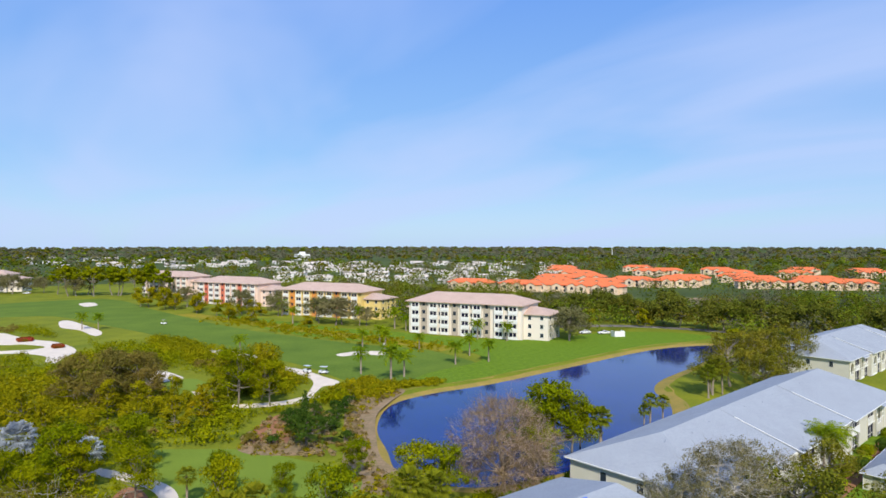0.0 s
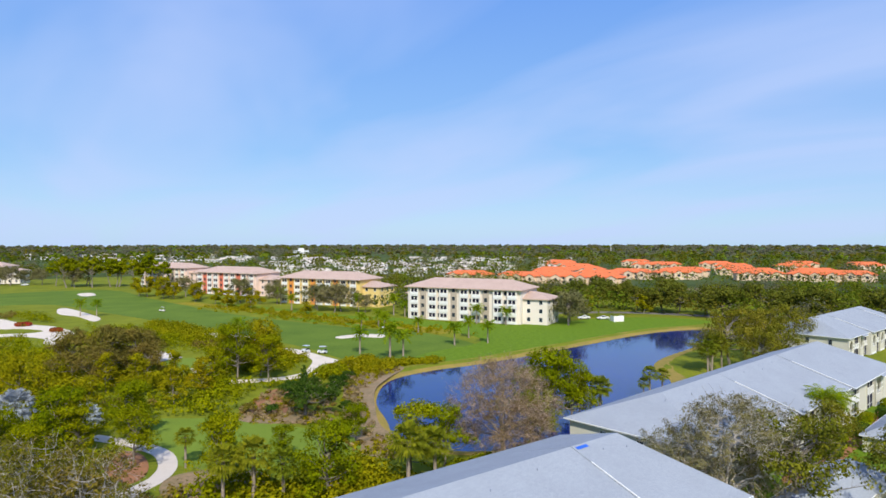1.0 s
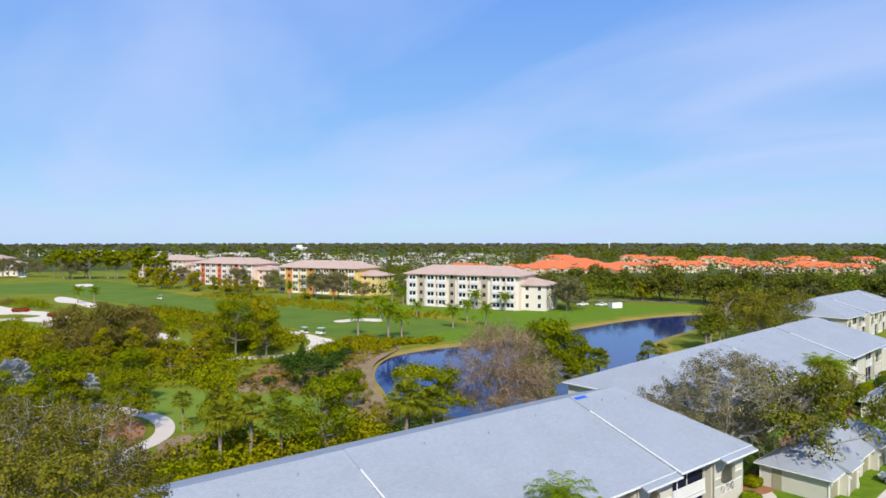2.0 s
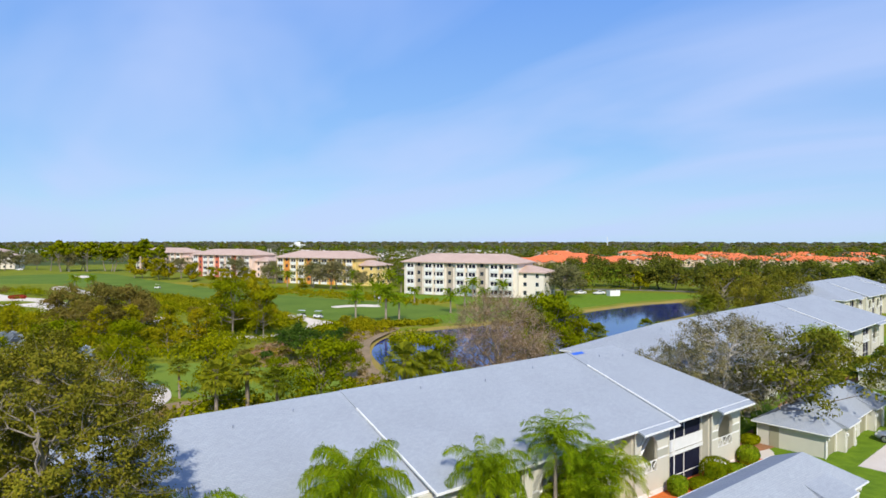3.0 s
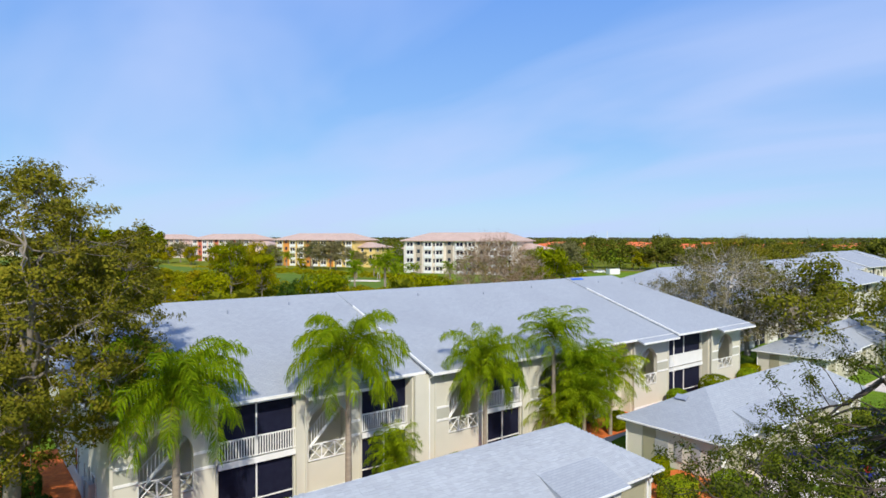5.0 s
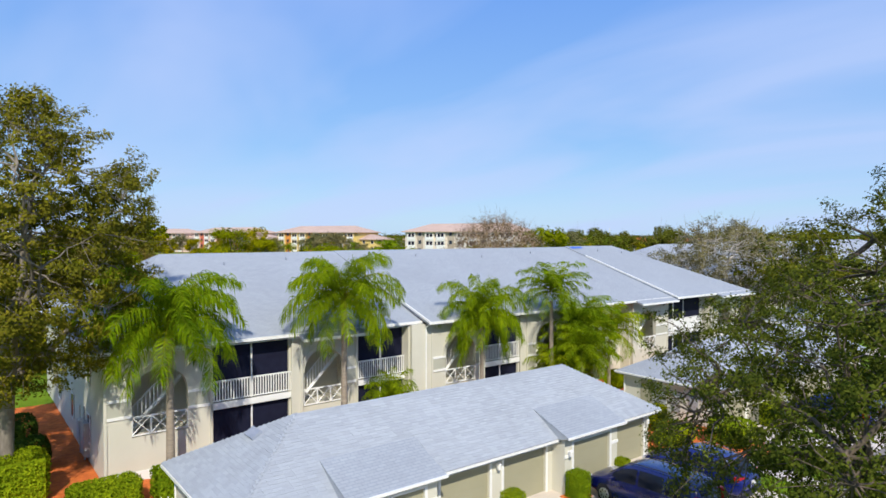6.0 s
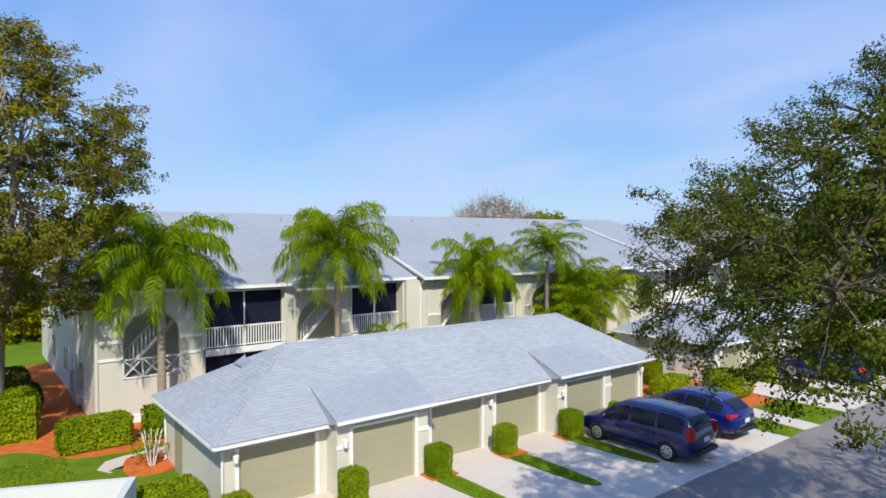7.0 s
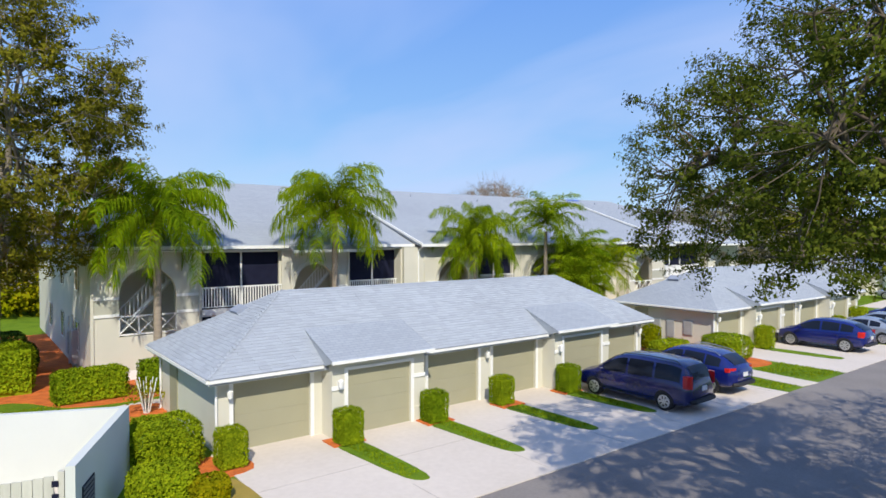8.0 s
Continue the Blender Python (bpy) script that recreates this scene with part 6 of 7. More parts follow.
for a, b in ((8.0, 0), (11.6, 0), (15.0, 0), (18.2, 0), (21.6, 0), (25.1, 0)):
    joints.box(a + 1.6, a + 1.615, 10.6, 12.0, 0.05, 0.054)
joints.box(6.3, 26.9, 13.85, 13.865, 0.05, 0.054)
tagged(part("slab_joint", joints, M_JOINT), "thin joints in the concrete drive", "joint", kind="structure")
for x in (9.55, 13.05, 16.45, 19.75, 23.3):
    patch("grass_strip", [(x - 0.1, 15.8), (x - 0.05, 14.2), (x + 0.15, 12.4), (x + 0.5, 12.0), (x + 0.72, 12.3), (x + 0.75, 14.0), (x + 0.62, 15.8)], 0.075, M_LAWN, "strip of grass between two drives", "grass", 3)
    patch("mulch", [(x - 0.25, 15.6), (x + 0.85, 15.6), (x + 0.85, 16.38), (x - 0.25, 16.38)], 0.09, M_MULCH, "red mulch under a clipped hedge", "mulch", 0)
for x in (36.0, 39.6 + 3.3, 46.3, 49.7):
    patch("grass_strip", [(x - 0.1, 15.6), (x, 12.2), (x + 0.5, 11.8), (x + 0.75, 12.2), (x + 0.65, 15.6)], 0.075, M_LAWN, "strip of grass between two drives", "grass", 3)
patch("mulch", [(5.6, 15.4), (6.8, 15.5), (6.8, 16.6), (5.9, 17.1), (5.3, 16.6)], 0.07, M_MULCH, "red mulch at the garage corner", "mulch", 3)
patch("mulch", [(-2, 28.2), (2.0, 27.6), (3.6, 25.6), (6.0, 25.2), (9.5, 26.1), (20, 26.3), (30, 26.1), (40, 25.6), (46, 26.3), (58, 25.7), (58.5, 27.5), (56.7, 28.6), (30, 29.0), (5.0, 29.2), (4.9, 44), (2.0, 44), (0.5, 33)], 0.05, M_MULCH, "orange-red mulch bed along the condominium", "mulch", 4)
patch("mulch", [(1.6, 29.2), (4.93, 29.0), (4.93, 46), (2.4, 46), (1.4, 36)], 0.06, M_MULCH, "orange mulch along the side wall", "mulch", 0)
patch("mulch", [(4.9, 22.4), (6.4, 22.2), (6.4, 24.0), (5.2, 24.2)], 0.08, M_MULCH, "mulch round a small bush", "mulch", 3)
patch("mulch", [(27.6, 16.8), (28.4, 14.8), (31.8, 13.4), (33.0, 14.6), (33.0, 19.5), (28, 19.5)], 0.06, M_MULCH, "mulch under the hedge between garages", "mulch", 4)
patch("dry_grass", [(5.2, 12.2), (6.15, 12.2), (6.15, 15.0), (5.6, 14.9)], 0.06, M_BANK, "patch of brown dry grass beside the drive", "grass", 3)


def hedge_box(x, y, wx, wy, h, leaf, label, seed, count=6000, size=0.048, group="clipped hedges", round_=0.16):
    """A clipped hedge: leaves packed over a rounded box, with a dark core of twigs."""
    rng = np.random.default_rng(seed)
    t = thing("hedge", label, "hedge", group)
    t.location = (x, y, 0.05)
    inset = 0.12 if round_ < 0.22 else 0.26 * min(wx, wy)
    core = Geo().box(-wx / 2 + inset, wx / 2 - inset, -wy / 2 + inset, wy / 2 - inset, 0.0, h - min(inset, 0.3 * h))
    part("core", core, L_HEDGE if leaf is not L_DARK else L_DARK, t)
    p = (rng.random((count, 3)) * 2 - 1)
    face = rng.choice(5, size=count, p=np.array([wy * h, wy * h, wx * h, wx * h, wx * wy]) / (2 * wy * h + 2 * wx * h + wx * wy))
    nrm = np.zeros_like(p)
    for f, (ax, sg) in enumerate(((0, 1), (0, -1), (1, 1), (1, -1), (2, 1))):
        p[face == f, ax] = sg
        nrm[face == f, ax] = sg
    ball = min(max((round_ - 0.2) / 0.15, 0.0), 1.0) * 0.85
    p = p * (1 - ball) + ball * p / np.linalg.norm(p, axis=1, keepdims=True)
    nrm = nrm * (1 - ball) + ball * p
    q = np.abs(p)
    soft = 1 - round_ * np.clip(q.max(1) * 0 + (np.sort(q, 1)[:, 1] - 0.6) / 0.4, 0, 1) ** 2
    lump = np.array([noise.noise(Vector((a * wx * 1.6 + seed, b * wy * 1.6, c * h * 1.6))) for a, b, c in p])
    p = p * (soft * (1 + 0.05 * lump) + 0.03 * rng.normal(size=count))[:, None] * (wx / 2, wy / 2, h / 2) + (0, 0, h / 2)
    p[:, 2] = np.maximum(p[:, 2], 0.02)
    part("foliage", quads("foliage", p, nrm + 0.55 * rng.normal(size=p.shape) + (0, 0, 0.3), size * (0.7 + 0.7 * rng.random(count)), leaf, rng), None, t)
    return t


CLIP = "clipped green box hedge between garage doors"
for i, (x, y, s) in enumerate(((6.35, 16.0, 1.0), (9.85, 15.75, 1.0), (13.25, 15.9, 1.0), (16.6, 16.15, 1.0), (20.0, 15.85, 1.05), (23.4, 16.2, 0.75))):
    hedge_box(x, y, 0.76 * s, 0.74 * s, 1.06 * s, L_HEDGE, CLIP, 100 + i)
for i, (x, y, s) in enumerate(((36.3, 15.7, 1.0), (43.3, 15.7, 0.8), (46.6, 15.7, 0.8), (50.0, 15.7, 1.1))):
    hedge_box(x, y, 0.9 * s, 0.85 * s, 1.25 * s, L_HEDGE, CLIP, 110 + i, 1200, 0.1)
hedge_box(4.95, 17.2, 1.7, 1.7, 1.3, L_HEDGE, "broad clipped hedge beside the garage wall", 120, 9000, 0.07, "", 0.22)
hedge_box(4.3, 14.75, 1.5, 1.2, 0.86, L_HEDGE, "rounded hedge beside the enclosure", 121, 5000, 0.08, "", 0.25)
hedge_box(5.2, 14.1, 0.9, 0.8, 0.62, L_LIME, "low yellow-green variegated bush", 122, 2600, 0.075, "", 0.3)
hedge_box(4.5, 26.4, 2.5, 1.2, 1.15, L_HEDGE, "long clipped hedge on orange mulch", 123, 5200, 0.1, "", 0.12)
hedge_box(7.0, 26.3, 1.5, 1.1, 1.25, L_HEDGE, "clipped hedge by the arch", 124, 3000, 0.1, "", 0.15)
hedge_box(1.6, 29.6, 2.6, 2.0, 1.9, L_HEDGE, "bulky clipped hedge at the lawn's edge", 125, 6000, 0.11, "", 0.2)
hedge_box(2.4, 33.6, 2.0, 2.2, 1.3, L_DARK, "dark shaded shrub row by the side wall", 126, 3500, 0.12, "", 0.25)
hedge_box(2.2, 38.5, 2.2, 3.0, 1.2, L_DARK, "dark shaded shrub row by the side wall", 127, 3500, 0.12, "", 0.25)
hedge_box(29.4, 17.3, 2.4, 1.3, 0.95, L_HEDGE, "loose green hedge between the garages", 128, 3600, 0.1, "", 0.25)
hedge_box(31.6, 15.4, 2.2, 2.2, 1.3, L_HEDGE, "rounded green hedge at the walkway", 129, 4600, 0.1, "", 0.3)
hedge_box(28.0, 18.9, 1.1, 1.0, 1.4, L_HEDGE, "upright hedge at the garage corner", 130, 2200, 0.1, "", 0.2)
hedge_box(30.4, 19.0, 1.0, 0.9, 1.5, L_GREEN, "leafy shrub before the meter boxes", 131, 2000, 0.1, "", 0.3)
BALL = "rounded green bush beside the condominium"
for i, (x, y, s, h) in enumerate(((50.3, 26.6, 2.8, 2.0), (56.6, 26.9, 2.0, 1.7), (45.2, 27.0, 1.7, 1.5), (47.8, 26.4, 2.4, 0.8), (53.4, 26.3, 2.2, 0.8), (19.6, 26.9, 1.8, 1.2), (22.2, 26.6, 1.7, 1.3), (27.6, 26.8, 2.4, 1.1), (12.0, 27.3, 2.4, 0.9), (36.6, 26.4, 1.6, 1.3), (66.5, 26.6, 2.6, 0.9))):
    hedge_box(x, y, s, s * 0.85, h, L_HEDGE if i % 3 else L_GREEN, BALL, 140 + i, 2000, 0.15, "bushes by the condominium", 0.35)
hedge_box(40.2, 26.4, 2.2, 1.4, 0.8, L_FLOWER, "low shrub with red blossoms", 160, 1600, 0.12, "", 0.35)
hedge_box(30.8, 26.0, 1.6, 1.2, 0.8, L_FLOWER, "low shrub with red blossoms", 161, 1400, 0.12, "", 0.35)
hedge_box(17.0, 27.0, 1.5, 1.0, 0.6, L_LIME, "low yellow-green ground cover", 162, 1400, 0.1, "", 0.35)
patch("mulch", [(59, 29), (64, 31.2), (70, 31.8), (79, 31), (84, 28.6), (82, 27.2), (72, 28), (63, 27.6)], 0.06, M_MULCH2, "dark mulch bed between the houses", "mulch", 4)
for i, (x, y, s, h) in enumerate(((62.5, 29.6, 2.2, 0.9), (66, 29.9, 2.0, 1.1), (69.5, 29.2, 2.4, 0.9), (78.5, 29.2, 2.2, 1.2), (81.5, 28.4, 1.8, 1.0))):
    hedge_box(x, y, s, s * 0.8, h, L_HEDGE if i % 2 else L_GREEN, "rounded bush in the mulch between the houses", 170 + i, 1300, 0.17, "bushes between the houses", 0.35)
for i in range(11):
    hedge_box(84 + 4.6 * i, 33.6 + 0.42 * i + 0.8 * math.sin(i * 2.1), 3.4, 2.2, 1.0 + 0.5 * (i % 3), (L_HEDGE, L_GREEN, L_DARK)[i % 3], "rounded bush before the second condominium", 210 + i, 700, 0.24, "bushes before the second house", 0.35)
patch("mulch", [(80, 31.8), (100, 33.2), (136, 36.8), (136, 39.2), (100, 36.4), (80, 34.6)], 0.05, M_MULCH2, "dark mulch bed before the second house", "mulch", 3)
spindly = shrub("crape_bush", "small bush with pale bare stems in mulch", 163, 0.75, 1.5, L_LIME, 260, 0.12, "")
spindly.matrix_basis = pose(5.75, 22.9, 0.05)
stalks = Geo()
for i in range(9):
    a = i * 0.7
    stalks.tube([(0.08 * math.cos(a), 0.08 * math.sin(a), 0), (0.35 * math.cos(a), 0.35 * math.sin(a), 1.25)], [0.025, 0.012], 5)
part("stalk", stalks, M_TRIM, spindly, "pale bare stems")

# grass blades on the strips and lawns nearest to the street
rg = np.random.default_rng(170)


def blades(name, boxes, count, tall, label):
    c = []
    for x0, x1, y0, y1 in boxes:
        k = int(count * (x1 - x0) * (y1 - y0))
        c.append(np.stack([rg.uniform(x0, x1, k), rg.uniform(y0, y1, k), np.full(k, 0.09)], 1))
    c = np.concatenate(c)
    n = rg.normal(size=c.shape) * (1, 1, 0.25)
    tagged(part(name, quads(name, c, n, tall * (0.6 + 0.8 * rg.random(len(c))), L_HEDGE, rg, 0.35), None), label, "grass", kind="stuff")


blades("grass_blades", [(x + 0.08, x + 0.62, 12.4, 15.6) for x in (9.55, 13.05, 16.45, 19.75, 23.3)], 420, 0.075, "short grass on the strips")
blades("grass_blades", [(27.1, 28.4, 10.6, 16.0), (30.2, 32.8, 10.6, 13.2), (-2.5, 3.4, 19.0, 26.0)], 160, 0.09, "short lawn grass beside the drives")

# ---- the bin enclosure ----
M_GREYSLAT = mat("grey slat", (0.16, 0.17, 0.2), (0.12, 0.13, 0.15), rough=0.6)
enc = thing("bin_enclosure", "white stucco bin enclosure with a boarded gate", "enclosure")
enc.matrix_basis = pose(4.0, 16.9, 0, 0, 0, -23.5)
EH = 1.92
part("wall", Geo().box(-5.6, 0, -0.18, 0, 0, EH), M_WHITE, enc)
part("wall", Geo().box(-0.18, 0, -4.4, -0.18, 0, EH), M_WHITE, enc)
part("wall", Geo().box(-5.6, -5.42, -4.4, -0.18, 0, EH), M_WHITE, enc)
part("floor_slab", Geo().box(-5.42, -0.18, -4.4, -0.18, 0, 0.06), M_CONC, enc)
part("louvre", Geo().box(0.003, 0.02, -4.0, -3.2, 0.75, 1.35), M_SCREEN, enc, "dark louvred vent")
for z in (0.8, 0.9, 1.0, 1.1, 1.2, 1.3):
    part("slat", Geo().box(0.02, 0.035, -3.98, -3.22, z - 0.03, z + 0.02), M_GREYSLAT, enc)
W_GATE = mat("weathered grey boards", (0.55, 0.54, 0.47), (0.44, 0.43, 0.37), rough=0.8, scale=2, fine=20, bump=0.3, rnd=0.08, stretch=(1, 1, 0.2))
part("gate_post", Geo().box(-0.3, -0.19, -4.42, -4.3, 0, 1.84), W_GATE, enc)
part("gate_post", Geo().box(-5.41, -5.3, -4.42, -4.3, 0, 1.84), W_GATE, enc)
for a, b in ((-2.76, -0.38), (-5.22, -2.84)):
    gate = part("gate", Geo().box(a, b, -4.34, -4.31, 0.4, 0.52), W_GATE, enc)
    part("bar", Geo().box(a, b, -4.34, -4.31, 1.3, 1.42), W_GATE, gate)
    n = 13
    for i in range(n):
        xa = a + (b - a) * i / n
        f = abs((i + 0.5) / n - 0.5) * 2
        part("board", Geo().box(xa + 0.006, xa + (b - a) / n - 0.006, -4.375, -4.345, 0.12, 1.66 + 0.09 * f * f), W_GATE, gate)
    for z in (0.42, 1.3, 1.55):
        h = b if b > -1 else a - 0.1
        part("hinge", Geo().box(h - 0.02, h + 0.1, -4.44, -4.40, z, z + 0.11), M_SCREEN, gate, "dark metal hinge")

# meter boxes on the side walls
M_GREYBOX = mat("grey enamelled metal", (0.45, 0.46, 0.47), (0.36, 0.37, 0.38), rough=0.45, metal=0.3, scale=2, fine=20, bump=0.05)
for x, y, w, z0, z1, lab in ((33.0, 20.6, 0.9, 0.25, 1.5, "grey electric meter cabinet on the garage wall"), (33.0, 19.5, 0.5, 0.5, 1.5, "small grey meter box on the garage wall"), (33.0, 18.4, 0.55, 0.75, 1.6, "dark vented box on the garage wall"), (4.7, 33.2, 0.9, 0.3, 1.9, "grey meter cabinet on the side wall"), (4.7, 34.5, 0.7, 0.6, 1.7, "grey meter box on the side wall")):
    b = thing("meter_box", lab, "meter box", "meter boxes")
    b.location = (x, y, 0)
    part("cabinet", Geo().box(0, 0.24, -w / 2, w / 2, z0, z1), M_GREYBOX, b)
    part("lid", Geo().box(-0.02, -0.002, -w / 2 + 0.04, w / 2 - 0.04, z0 + 0.05, z1 - 0.05), M_GREYBOX, b)
    part("conduit", Geo().tube([(0.1, 0, z0), (0.1, 0, -0.05)], [0.04, 0.04], 6), M_GREYBOX, b)
    part("conduit", Geo().tube([(0.1, 0.1, z1), (0.1, 0.1, z1 + 0.7)], [0.035, 0.035], 6), M_GREYBOX, b)


# ---- vehicles ----
def paint(name, c, m=0.4):
    p = mat(name, c, tuple(0.9 * v for v in c), rough=0.22, metal=m, scale=3, fine=90, bump=0.0, spec=0.5)
    co = socket(p.node_tree.nodes["Principled BSDF"], "Coat Weight", "Clearcoat")
    if co:
        co.default_value = 0.8
    return p


P_NAVY = paint("navy blue car paint", (0.004, 0.008, 0.085), 0.1)
P_BLUE = paint("deep blue car paint", (0.006, 0.012, 0.125), 0.1)
P_SILVER = paint("silver car paint", (0.30, 0.34, 0.40), 0.3)
P_WHITE = paint("white car paint", (0.75, 0.75, 0.74), 0.0)
M_TYRE = mat("tyre rubber", (0.018, 0.018, 0.02), rough=0.85, scale=8, fine=40)
M_RIM = mat("alloy rim", (0.62, 0.63, 0.65), rough=0.3, metal=0.8, scale=4, fine=30, bump=0.02)
M_RED = mat("red lamp glass", (0.55, 0.02, 0.02), (0.42, 0.015, 0.015), rough=0.15, scale=6, fine=30, bump=0.0, spec=0.6)
M_LAMP = mat("clear lamp glass", (0.6, 0.62, 0.65), rough=0.12, scale=6, fine=30, bump=0.0, spec=0.6)
M_DARKP = mat("black plastic", (0.02, 0.02, 0.022), rough=0.6, scale=6, fine=40)
M_AUTOGLASS = mat("tinted car glass", (0.010, 0.013, 0.022), rough=0.08, scale=2, fine=9, bump=0.0, spec=0.3)


def loft(g, rings):
    """Skin over closed rings of equal length, capped at both ends."""
    k, c = len(g.v), len(rings[0])
    for r in rings:
        g.v += [tuple(p) for p in r]
    for i in range(len(rings) - 1):
        g.f += [(k + i * c + j, k + i * c + (j + 1) % c, k + (i + 1) * c + (j + 1) % c, k + (i + 1) * c + j) for j in range(c)]
    g.f.append(tuple(k + j for j in reversed(range(c))))
    g.f.append(tuple(k + (len(rings) - 1) * c + j for j in range(c)))
    return g


def car(label, material, rows, wheels, r, half, tail, plate_z, sides, screen, rear, group="parked cars", rails=False, silver=False):
    """A car that faces +y. rows: y, half-width, low z, belt z, top z, upper half-width. tail: lamp z0, z1, width. sides, screen, rear: where the panes run along y."""
    c = thing("car", label, "car", group)
    tab = np.array(rows)
    fine = np.linspace(tab[0, 0], tab[-1, 0], 61)
    cols = [np.interp(fine, tab[:, 0], tab[:, i]) for i in range(1, 6)]
    for _ in range(2):
        cols = [np.concatenate([q[:1], 0.25 * q[:-2] + 0.5 * q[1:-1] + 0.25 * q[2:], q[-1:]]) for q in cols]

    def at(y):
        return [float(np.interp(y, fine, q)) for q in cols]

    def flank(y, k):
        """A point of the right side glass area, k from the belt to the roof's edge."""
        w, lo, belt, top, wu = at(y)
        return Vector((w * 0.955 + (wu - w * 0.955) * k + 0.03 * math.sin(math.pi * k), y, belt + (top - 0.06 - belt) * k))

    rings = []
    for y in fine:
        w, lo, belt, top, wu = at(y)
        side = [(w * 0.84, lo), (w * 0.97, lo + 0.07), (w * 0.99, lo + 0.2), (w, (lo + belt) / 2 + 0.05), (w * 0.985, belt - 0.07)]
        side += [(flank(y, k).x, flank(y, k).z) for k in (0.0, 0.5, 1.0)] + [(wu * 0.86, top - 0.012), (wu * 0.45, top + 0.016)]
        rings.append([(-a, y, b) for a, b in side] + [(a, y, b) for a, b in reversed(side)])
    part("body", loft(Geo(), rings), material, c, smooth=True)
    for s in (-1, 1):
        for ya, yb in sides:
            g = Geo()
            n = 6
            for i in range(n + 1):
                y = ya + (yb - ya) * i / n
                g.v += [(s * (flank(y, k).x + 0.008), y, flank(y, k).z) for k in (0.1, 0.5, 0.9)]
            g.f = [(3 * i + j, 3 * i + j + 1, 3 * i + j + 4, 3 * i + j + 3) for i in range(n) for j in (0, 1)]
            part("side_window", g, M_AUTOGLASS, c, smooth=True)
        ym = sides[-1][1] - 0.15
        mz = at(ym)[2]
        part("mirror", Geo().box(*sorted((s * (half - 0.02), s * (half + 0.19))), ym - 0.02, ym + 0.09, mz + 0.02, mz + 0.16), material, c)
        for ya, yb in sides[:2]:
            yh = ya + 0.06
            part("door_handle", Geo().box(*sorted((s * (half - 0.03), s * (half + 0.02))), yh, yh + 0.17, 0.87, 0.9), material, c)
        yr, wr = tab[2, 0], tab[2, 1]
        lamp = Geo()
        for z in (tail[0], tail[1]):
            lamp.v += [(s * a, b, z) for a, b in ((wr + 0.012, yr + 0.13), (wr - 0.01, yr - 0.03), (wr - 0.5 * tail[2], yr - 0.12), (wr - tail[2], yr - 0.15), (wr - tail[2], yr + 0.13))]
        lamp.f = [(4, 3, 2, 1, 0), (5, 6, 7, 8, 9)] + [(i, (i + 1) % 5, 5 + (i + 1) % 5, 5 + i) for i in range(5)]
        part("tail_lamp", lamp, M_RED, c, "red tail lamp")
        yf, wf = tab[-2, 0], tab[-2, 1]
        part("headlight", Geo().box(*sorted((s * (wf - 0.32), s * (wf + 0.01))), yf - 0.2, yf + 0.05, 0.62, 0.76), M_LAMP, c, "clear headlight")
        if rails:
            ya, yb = sides[0][0] + 0.1, sides[-1][1] - 0.75
            zt, wu = at((ya + yb) / 2)[3], at((ya + yb) / 2)[4]
            part("roof_rail", Geo().tube([(s * (wu - 0.07), ya, at(ya)[3] - 0.02), (s * (wu - 0.07), ya + 0.15, at(ya + 0.15)[3] + 0.05), (s * (wu - 0.07), (ya + yb) / 2, zt + 0.055), (s * (wu - 0.07), yb - 0.15, at(yb - 0.15)[3] + 0.05), (s * (wu - 0.07), yb, at(yb)[3] - 0.02)], [0.016] * 5, 5), M_RIM if silver else M_DARKP, c)
    for name, (ya, yb), lift in (("windscreen", screen, (0.006, 0.01)), ("rear_window", rear, (-0.012, 0.008))):
        g = Geo()
        n = 8
        for i in range(n + 1):
            y = ya + (yb - ya) * i / n
            w, lo, belt, top, wu = at(y)
            g.v += [(k * wu, y + lift[0], top + 0.02 - 0.03 * k * k * 1.2 + lift[1]) for k in (-0.84, -0.42, 0, 0.42, 0.84)]
        g.f = [(5 * i + j, 5 * i + j + 1, 5 * i + j + 6, 5 * i + j + 5) for i in range(n) for j in range(4)]
        part(name, g, M_AUTOGLASS, c, smooth=True)
    part("bumper", Geo().tube([(-half + 0.16, tab[1, 0] + 0.03, 0.46), (-half + 0.3, tab[0, 0] - 0.01, 0.46), (half - 0.3, tab[0, 0] - 0.01, 0.46), (half - 0.16, tab[1, 0] + 0.03, 0.46)], [0.07, 0.09, 0.09, 0.07], 6), M_DARKP, c)
    part("number_plate", Geo().box(-0.16, 0.16, tab[0, 0] - 0.03, tab[0, 0] + 0.02, plate_z, plate_z + 0.16), P_WHITE, c, "pale plain plate")
    for y in wheels:
        for s in (-1, 1):
            w = part("wheel", Geo().tube([(s * (half - 0.24), y, r), (s * (half - 0.22), y, r), (s * (half - 0.03), y, r), (s * (half + 0.005), y, r)], [r * 0.8, r, r, r * 0.9], 28), M_TYRE, c)
            part("rim", Geo().tube([(s * (half - 0.05), y, r), (s * (half + 0.010), y, r), (s * (half + 0.014), y, r)], [r * 0.7, r * 0.7, r * 0.62], 24), M_RIM, w, "silver alloy rim")
            hub = Geo()
            for k in range(7):
                a = k * 2 * math.pi / 7 + 0.3
                hub.tube([(s * (half + 0.008), y + 0.24 * r * math.cos(a), r + 0.24 * r * math.sin(a)), (s * (half + 0.009), y + 0.52 * r * math.cos(a), r + 0.52 * r * math.sin(a))], [0.012, 0.034], 6)
            part("spoke_gap", hub, M_DARKP, w)
            arch = [(y + (r + 0.045) * math.cos(math.pi * k / 14 - 0.1), r + (r + 0.045) * math.sin(math.pi * k / 14 * 1.015 - 0.0)) for k in range(15)]
            ag = Geo()
